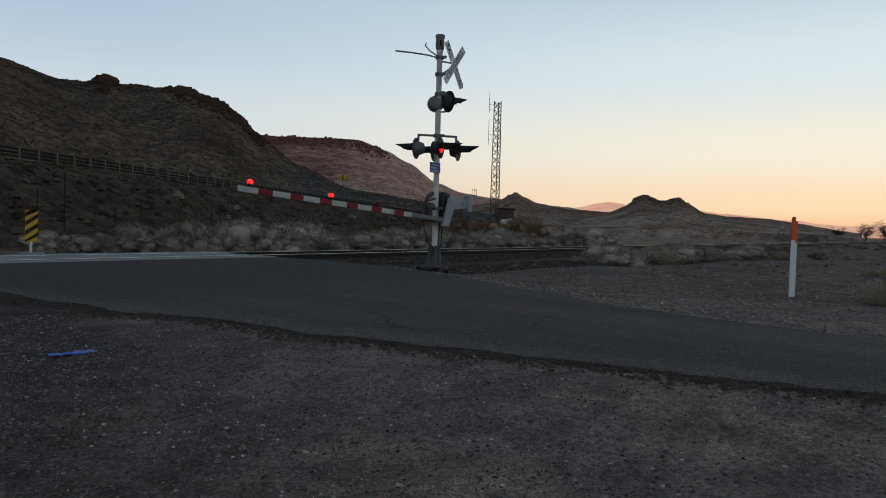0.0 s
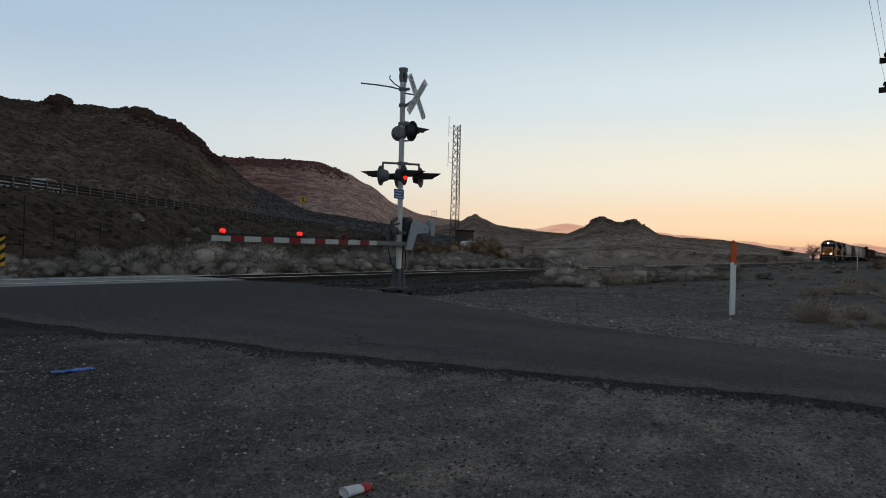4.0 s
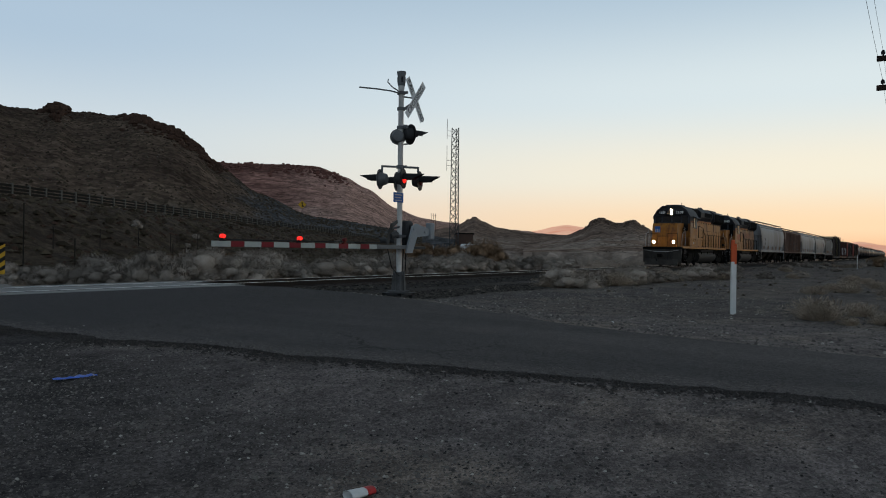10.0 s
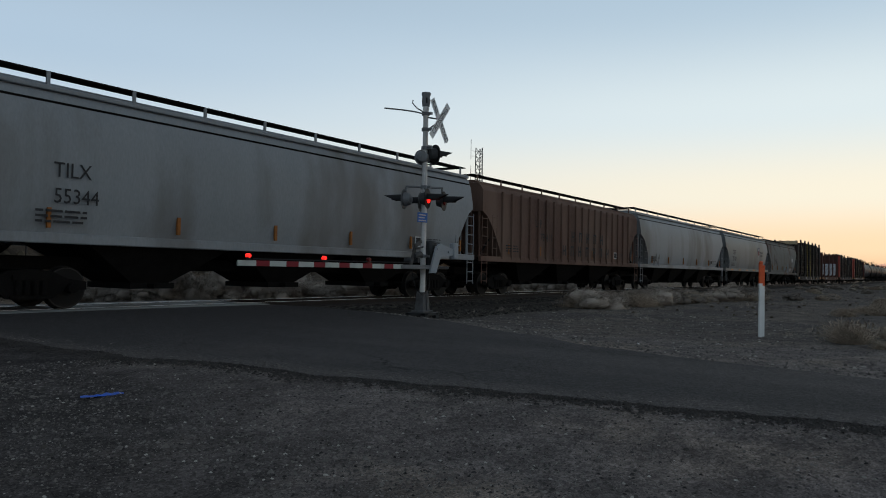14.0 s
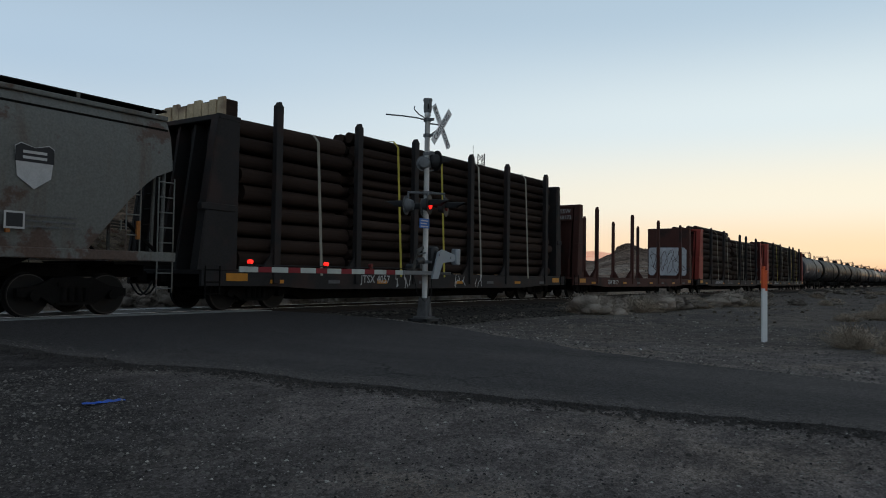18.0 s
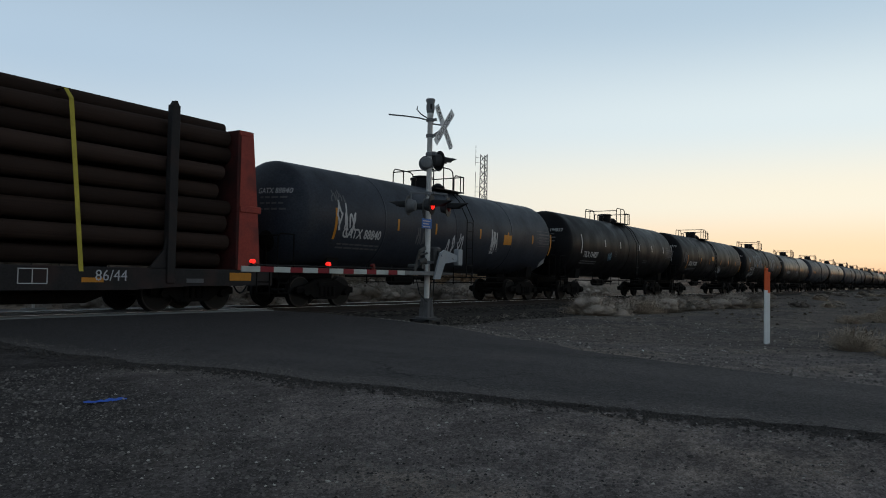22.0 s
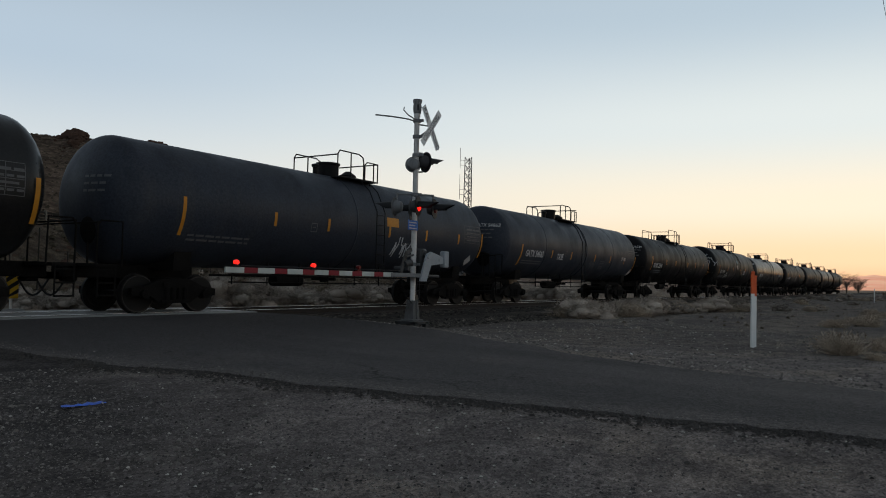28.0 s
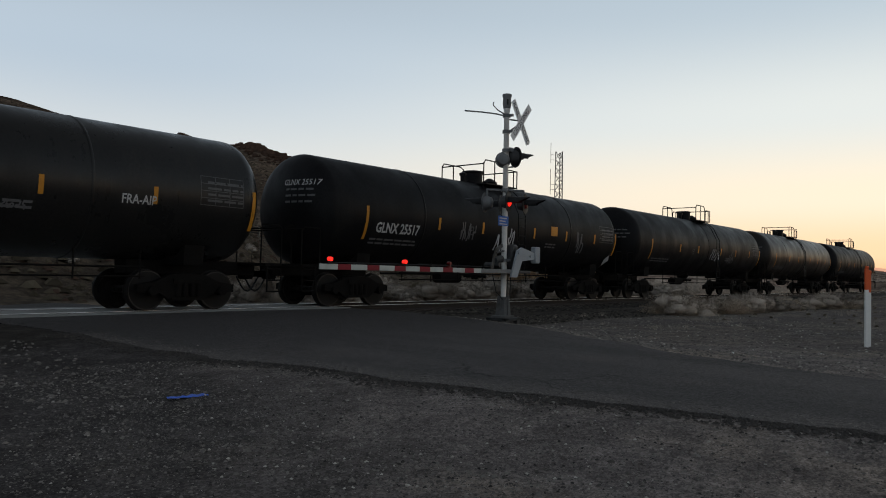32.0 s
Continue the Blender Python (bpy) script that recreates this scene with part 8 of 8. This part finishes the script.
# ---------------------------------------------------------------- dry brush
def bush_points(rnd, stems, twigs, flat, heart=0.74):
    """A rounded, puffy dome of fine dry twigs: a few lumps, stems inside, a haze of short twigs on the skin."""
    v, f, nrm = [], [], []
    lumps = []
    for k in range(26):
        a, e = rnd.uniform(0, 2 * math.pi), rnd.random()
        r = 0.66 * math.sqrt(1 - e * e * 0.85) * rnd.uniform(0.15, 1.0)
        lumps.append((Vector((r * math.cos(a), r * math.sin(a), (0.12 + 0.62 * e * rnd.uniform(0.75, 1.05)) * flat)), rnd.uniform(0.2, 0.42)))

    def blade(p, q, w, d):
        s = Vector((rnd.uniform(-1, 1), rnd.uniform(-1, 1), rnd.uniform(-0.6, 0.6))).normalized() * w
        o = len(v)
        v.extend([p - s, p + s, q])
        f.append((o, o + 1, o + 2) if (s * 2).cross(q - p + s).dot(d) > 0 else (o + 1, o, o + 2))
        nrm.extend([d, d, d])

    for c, cr in lumps if heart else ():      # a dense heart to each lump
        o, rings, seg = len(v), 6, 9
        for j in range(rings):
            e = radians(-50 + 140 * j / (rings - 1))
            for i in range(seg):
                a = 2 * math.pi * (i + 0.5 * (j % 2)) / seg
                d = Vector((math.cos(a) * math.cos(e), math.sin(a) * math.cos(e), math.sin(e)))
                p = c + d * cr * heart * rnd.uniform(0.86, 1.12)
                v.append(Vector((p.x, p.y, max(0.0, p.z))))
                nrm.append(d)
        f.extend((o + j * seg + i, o + j * seg + (i + 1) % seg, o + (j + 1) * seg + (i + 1) % seg, o + (j + 1) * seg + i) for j in range(rings - 1) for i in range(seg))
    for i in range(stems + twigs):
        c, cr = lumps[rnd.randrange(len(lumps))]
        a, e = rnd.uniform(0, 2 * math.pi), math.asin(rnd.uniform(-0.5, 1))
        d = Vector((math.cos(a) * math.cos(e), math.sin(a) * math.cos(e), math.sin(e)))
        p = c + d * cr * (1.08 - 0.5 * rnd.random() ** 1.3)
        p.z = max(0.02, p.z)
        if i < stems:
            blade(Vector((c.x * 0.35, c.y * 0.35, 0)), p, 0.007, d)
        else:
            g = (d + Vector((rnd.uniform(-0.9, 0.9), rnd.uniform(-0.9, 0.9), rnd.uniform(-0.5, 0.9)))).normalized()
            blade(p - g * 0.04, p + g * rnd.uniform(0.04, 0.13), rnd.uniform(0.005, 0.01), d)
    return v, f, nrm


def bush_mesh(name, mat, seed, flat=1.0, stems=40, twigs=15000, heart=0.7):
    v, f, nrm = bush_points(random.Random(seed), stems, twigs, flat, heart)
    me = bpy.data.meshes.new(name)
    me.from_pydata(v, [], f)
    me.polygons.foreach_set("use_smooth", [True] * len(f))
    me.normals_split_custom_set_from_vertices(nrm)
    me.materials.append(M[mat])
    return me


BUSH = {"pale": [bush_mesh("bush", "brush_pale", k, 0.9) for k in range(3)], "grey": [bush_mesh("bush", "brush_grey", 10 + k, 0.95) for k in range(3)],
        "rust": [bush_mesh("bush", "brush_rust", 20 + k, 1.1, 300, 6500, 0.5) for k in range(2)], "twiggy": [bush_mesh("bush", "brush_twig", 30 + k, 0.62, 2600, 2600, 0) for k in range(3)]}
WORDS = {"pale": "pale rounded dry rabbitbrush bush on the desert floor", "grey": "grey-brown rounded dry sagebrush bush", "rust": "rust-coloured dry brush clump",
         "twiggy": "loose pale twiggy dry bush on the gravel verge"}


def bush(kind, x, y, r, h, rnd):
    ob = new("bush", BUSH[kind][rnd.randrange(len(BUSH[kind]))])
    ob.matrix_basis = Matrix.LocRotScale((x, y, ground_z(x, y) - 0.06 * h), Euler((0, 0, rnd.uniform(0, 6.3))), (r, r, h))
    return tagged(ob, WORDS[kind], "bush", "dry bushes")


def brush_field(name, mat, label, spots, seed):
    """Low uncountable brush: coarse small domes joined into one."""
    rnd = random.Random(seed)
    v, f = [], []
    for x, y, r in spots:
        pv, pf, _ = bush_points(rnd, 60, 260, 0.9, 0)
        o, z = len(v), ground_z(x, y)
        v += [(x + p.x * r, y + p.y * r, z + p.z * r * 0.85) for p in pv]
        f += [tuple(o + i for i in q) for q in pf]
    me = bpy.data.meshes.new(name)
    me.from_pydata(v, [], f)
    me.materials.append(M[mat])
    return tagged(new(name, me), label, "brush", "", "stuff")


rnd = random.Random(5)
# the thick belt beyond the rails
for i in range(190):
    x = rnd.uniform(9.5, 64)
    y = 22.4 + rnd.random() ** 1.5 * 12 + max(0, x - 30) * 0.1
    if road_edges(y)[0] - 1 < x < road_edges(y)[1] + 0.8:
        continue
    s = rnd.uniform(0.5, 1.0) if rnd.random() < 0.5 else rnd.uniform(1.0, 1.75)
    bush("pale" if rnd.random() < 0.5 else "grey", x, y, s, s * rnd.uniform(0.55, 0.9), rnd)
for i in range(16):
    az, r = rnd.uniform(53.5, 62.5), rnd.uniform(62, 100)
    x, y = polar(az, r)
    bush("rust", x, y, rnd.uniform(1.6, 2.6), rnd.uniform(1.6, 2.6), rnd)
for i in range(8):
    az, r = rnd.uniform(38, 43), rnd.uniform(44, 52)
    x, y = polar(az, r)
    bush("rust", x, y, rnd.uniform(0.9, 1.4), rnd.uniform(0.9, 1.2), rnd)
for i in range(14):
    s, w = rnd.uniform(-20, 100), rnd.uniform(-17, -5)
    p = HW_A + HW_D * s + HW_N * w
    q = rnd.uniform(0.5, 1.1)
    bush("grey", p.x, p.y, q, q * 0.8, rnd)
# near side: tufts beside the track and the road
for i in range(46):
    x = rnd.uniform(25.0, 46)
    y = rnd.uniform(10.0, 12.4) - (x - 25) * 0.03
    s = rnd.uniform(0.7, 1.6)
    bush("twiggy" if rnd.random() < 0.35 else "grey" if rnd.random() < 0.4 else "pale", x, y, s, s * 0.55, rnd)
for i in range(36):
    x, y = rnd.uniform(46, 150), rnd.uniform(5.5, 13.0)
    s = rnd.uniform(0.6, 1.1)
    bush("twiggy" if rnd.random() < 0.4 else "grey", x, y, s, s * 0.6, rnd)
for x, y, s in ((16.5, 1.55, 0.95), (17.9, 0.9, 0.6), (16.1, 0.4, 0.5), (17.4, -0.3, 0.8), (15.4, 0.95, 0.32), (15.2, 0.1, 0.4), (18.8, 1.9, 0.4)):
    bush("twiggy", x, y, s, s * 0.75, rnd)
for x, y, s in ((28.5, 2.8, 0.8), (30.5, 1.9, 0.9), (33, 2.6, 0.8), (35.5, 1.2, 0.9), (38, 2.4, 0.9), (44, 2.0, 0.9), (26.0, 0.4, 0.7), (50, 3.0, 0.9), (60, 1.0, 1.0), (29.5, 0.6, 0.9), (32, 0.2, 1.0)):
    bush("twiggy" if s < 0.95 else "grey", x, y, s * 0.9, s * 0.55, rnd)
for i in range(60):
    x, y = rnd.uniform(85, 230), rnd.uniform(-34, 9)
    s = rnd.uniform(0.9, 2.0) + (0.7 if rnd.random() < 0.2 else 0)
    bush("rust" if rnd.random() < 0.5 else "grey", x, y, s, s * rnd.uniform(0.7, 1.0), rnd)
spots = []
while len(spots) < 230:
    x, y = rnd.uniform(35, 150), rnd.uniform(24, 75)
    if Vector((x - HW_A.x, y - HW_A.y)).dot(HW_N) < -16 and not -27.5 < Vector((x - HW_A.x, y - HW_A.y)).dot(HW_N) < -20.5:
        spots.append((x, y, rnd.uniform(0.6, 1.5)))
brush_field("far_brush", "brush_grey", "low grey dry brush over the flat beyond the line", spots, 2)
spots = []
for i in range(160):
    p = HW_A + HW_D * rnd.uniform(-25, 150) + HW_N * rnd.uniform(-18, -1.5)
    spots.append((p.x, p.y, rnd.uniform(0.3, 0.8)))
brush_field("slope_brush", "scrub", "dark low brush on the embankment", spots, 3)
brush_field("track_tufts", "brush_pale", "small dry tufts along the verge and the track", [(x, y, r) for x, y, r in ((rnd.uniform(17.5, 60), rnd.uniform(2.5, 12.6), rnd.uniform(0.06, 0.22)) for k in range(130))], 4)
# bare trees by the far end of the line
for k, (az, r, h) in enumerate(((84.2, 265, 6.0), (85.3, 275, 7.0), (86.0, 270, 5.5), (82.6, 290, 5.0))):
    x, y = polar(az, r)
    tr = thing("bare_tree", pose(x, y, 0.0), "leafless grey-brown tree far down the line", "tree", "bare trees")
    part("trunk", Build().rod((0, 0, -0.3), (0.1, 0, h * 0.45), 0.2, 8, r2=0.12), "twig", tr)
    rb = random.Random(k)
    cr = Build()
    for i in range(60):
        a, z0 = rb.uniform(0, 6.3), h * rb.uniform(0.1, 0.45)
        l_ = h * rb.uniform(0.3, 0.6)
        p1 = (math.cos(a) * l_ * 0.6, math.sin(a) * l_ * 0.6, z0 + l_ * rb.uniform(0.3, 0.9))
        cr.rod((0.05, 0, z0), p1, 0.06, 4, r2=0.03)
        for j in range(5):
            b2 = rb.uniform(0, 6.3)
            cr.rod(p1, (p1[0] + math.cos(b2) * l_ * 0.5, p1[1] + math.sin(b2) * l_ * 0.5, p1[2] + l_ * rb.uniform(0, 0.45)), 0.035, 3, r2=0.015)
    part("crown", cr, "twig", tr)


# ---------------------------------------------------------------- loose stones, ties, crossing panels
def stones(name, mat, n, where, size, label, seed):
    rnd = random.Random(seed)
    v, f = [], []
    for i in range(n):
        x, y, z = where(rnd)
        r = size(rnd)
        o = len(v)
        a = rnd.uniform(0, 6.3)
        c, s = math.cos(a), math.sin(a)
        sx, sy, sz = r * rnd.uniform(0.8, 1.4), r * rnd.uniform(0.7, 1.0), r * rnd.uniform(0.45, 0.8)
        for px, py, pz in ((1, 0, -0.1), (0.35, 0.9, 0), (-0.7, 0.6, 0.05), (-0.9, -0.4, -0.1), (0.1, -1, 0), (0.3, 0.2, 1), (-0.35, -0.15, 0.9)):
            px, py = px * sx * rnd.uniform(0.8, 1.2), py * sy * rnd.uniform(0.8, 1.2)
            v.append((x + px * c - py * s, y + px * s + py * c, z + pz * sz))
        f += [(o + 0, o + 1, o + 5), (o + 1, o + 2, o + 6, o + 5), (o + 2, o + 3, o + 6), (o + 3, o + 4, o + 6), (o + 4, o + 0, o + 5, o + 6)]
    me = bpy.data.meshes.new(name)
    me.from_pydata(v, [], f)
    me.materials.append(M[mat])
    return tagged(new(name, me), label, "gravel", "", "stuff")


def near_ground(rnd):
    while True:
        a = radians(rnd.uniform(12, 100))
        r = 1.6 + 8.5 * rnd.random() ** 0.8
        x, y = r * math.sin(a), r * math.cos(a)
        if x < road_edges(y)[0] + 0.1:
            if fbm(x, y, 1.6, 3, 7.0) + rnd.uniform(-0.5, 0.5) > -0.25:
                return x, y, ground_z(x, y)


stones("loose_gravel", "stone", 60000, near_ground, lambda r: 0.004 + 0.013 * r.random() ** 4 + (0.018 if r.random() < 0.01 else 0), "scattered grey gravel stones", 3)
stones("pale_pebbles", "pebble_pale", 2600, near_ground, lambda r: 0.005 + 0.016 * r.random() ** 3, "pale pebbles among the gravel", 13)
stones("dark_pebbles", "stone_dark", 9000, near_ground, lambda r: 0.005 + 0.014 * r.random() ** 3, "dark stones among the gravel", 14)
stones("coarse_gravel", "stone", 900, lambda r: (lambda x, y: (x, y, ground_z(x, y)))(r.uniform(1.5, 4.6), r.uniform(6.5, 12)), lambda r: 0.012 + 0.025 * r.random() ** 2, "coarser grey gravel stones", 4)
stones("shoulder_grit", "stone", 2600, lambda r: (lambda y: (near_edge(y) + abs(r.gauss(0, 0.28)), y, road_z(y) + 0.004))(r.uniform(-1, 12)), lambda r: 0.004 + 0.012 * r.random() ** 3, "loose grit washed onto the asphalt edge", 16)
stones("verge_pebbles", "pebble_pale", 1500, lambda r: (lambda x, y: (x, y, ground_z(x, y)))(*(lambda y: (road_edges(y)[1] + 0.1 + 14 * r.random() ** 1.2, y))(r.uniform(0.0, 12.5))), lambda r: 0.01 + 0.03 * r.random() ** 3, "pale stones on the dirt verge", 17)
stones("verge_stones", "stone", 9000, lambda r: (lambda x, y: (x, y, ground_z(x, y)))(*(lambda y: (road_edges(y)[1] + 0.1 + 12 * r.random() ** 1.3, y))(r.uniform(0.0, 12.5))), lambda r: 0.01 + 0.03 * r.random() ** 3, "small stones on the dirt verge", 5)
stones("edge_crumbs", "asphalt_edge", 3600, lambda r: (lambda y: (near_edge(y) - abs(r.gauss(0, 0.2)), y, ground_z(near_edge(y) - 0.1, y) + 0.01))(r.uniform(-1, 12)), lambda r: 0.008 + 0.025 * r.random() ** 2, "crumbled asphalt along the road edge", 6)


def ballast_at(rnd):
    x = 14.6 + 50 * rnd.random() ** 1.6
    d = rnd.uniform(-4.0, 1.2)
    return x, TRACK_Y + d, table(prof, d) + 0.015


stones("ballast_spill", "ballast", 9000, lambda r: (lambda x, y: (x, y, ground_z(x, y) + 0.01))(15.2 + 24 * r.random() ** 1.3, r.uniform(10.9, 13.2)), lambda r: 0.015 + 0.04 * r.random() ** 2, "dark ballast stones spilled over the verge", 18)
stones("ballast_stones", "ballast", 14000, ballast_at, lambda r: r.uniform(0.025, 0.055), "dark angular ballast stones", 8)
bed = bpy.data.objects["ballast_bed"]
TIE = Build().cbox(-0.115, 0.115, -1.3, 1.3, 0.16, RAIL_Z - 0.165, 0.015).mesh("tie", M["tie"])
for i in range(200):
    place("tie", TIE, bed, pose(14.75 + i * 0.53, TRACK_Y, 0))
cross = tagged(new("crossing_surface"), "concrete crossing panels between and beside the rails", "crossing", "", "structure")
for y0, y1 in ((TRACK_Y - 1.5, TRACK_Y - 0.84), (TRACK_Y - 0.66, TRACK_Y + 0.66), (TRACK_Y + 0.84, TRACK_Y + 1.5)):
    for i in range(4):
        x0 = 4.6 + i * 2.44
        place("panel", Build().cbox(x0 + 0.01, x0 + 2.43, y0, y1, 0.2, RAIL_Z - 0.008, 0.015).mesh("panel", M["concrete"]), cross)
stones("slope_rocks", "rock", 4200, lambda r: (lambda p: (p.x, p.y, ground_z(p.x, p.y)))(HW_A + HW_D * r.uniform(-25, 150) + HW_N * r.uniform(-18, -1)), lambda r: 0.05 + 0.24 * r.random() ** 3, "dark rocks strewn on the embankment", 9)
stones("slope_scrub", "scrub", 4200, lambda r: (lambda p: (p.x, p.y, ground_z(p.x, p.y)))(HW_A + HW_D * r.uniform(-25, 150) + HW_N * r.uniform(-18, -1)), lambda r: 0.12 + 0.35 * r.random() ** 2, "low dark scrub on the embankment", 10)
stones("flat_scrub", "scrub", 900, lambda r: (lambda x, y: (x, y, ground_z(x, y)))(r.uniform(24, 160), r.uniform(-3, 13)), lambda r: 0.03 + 0.09 * r.random() ** 2, "low dry scrub on the desert flat", 11)


# ---------------------------------------------------------------- what moves
def motions():
    for ob, mid in MOVERS:
        walk(ob, [(t, pose(mid + SPEED * (T0 - t), TRACK_Y, RAIL_Z)) for t in (0.0, 16.0, 32.0)])
    walk(arm, [(t, pose(*ARM_AT, 0, a, 0)) for t, a in ARM_ROWS])
    head_ = math.degrees(math.atan2(HW_D.y, HW_D.x)) + 180
    for ob, s0, t0, v in CARS:
        rows = []
        for t in [2.0 * i for i in range(17)]:
            s = s0 + v * (t - t0)
            p = HW_A + HW_D * s + HW_N * 6.0
            rows.append((t, pose(p.x, p.y, highway_z(s) + 0.06, 0, 0, head_)))
        walk(ob, rows)


motions()
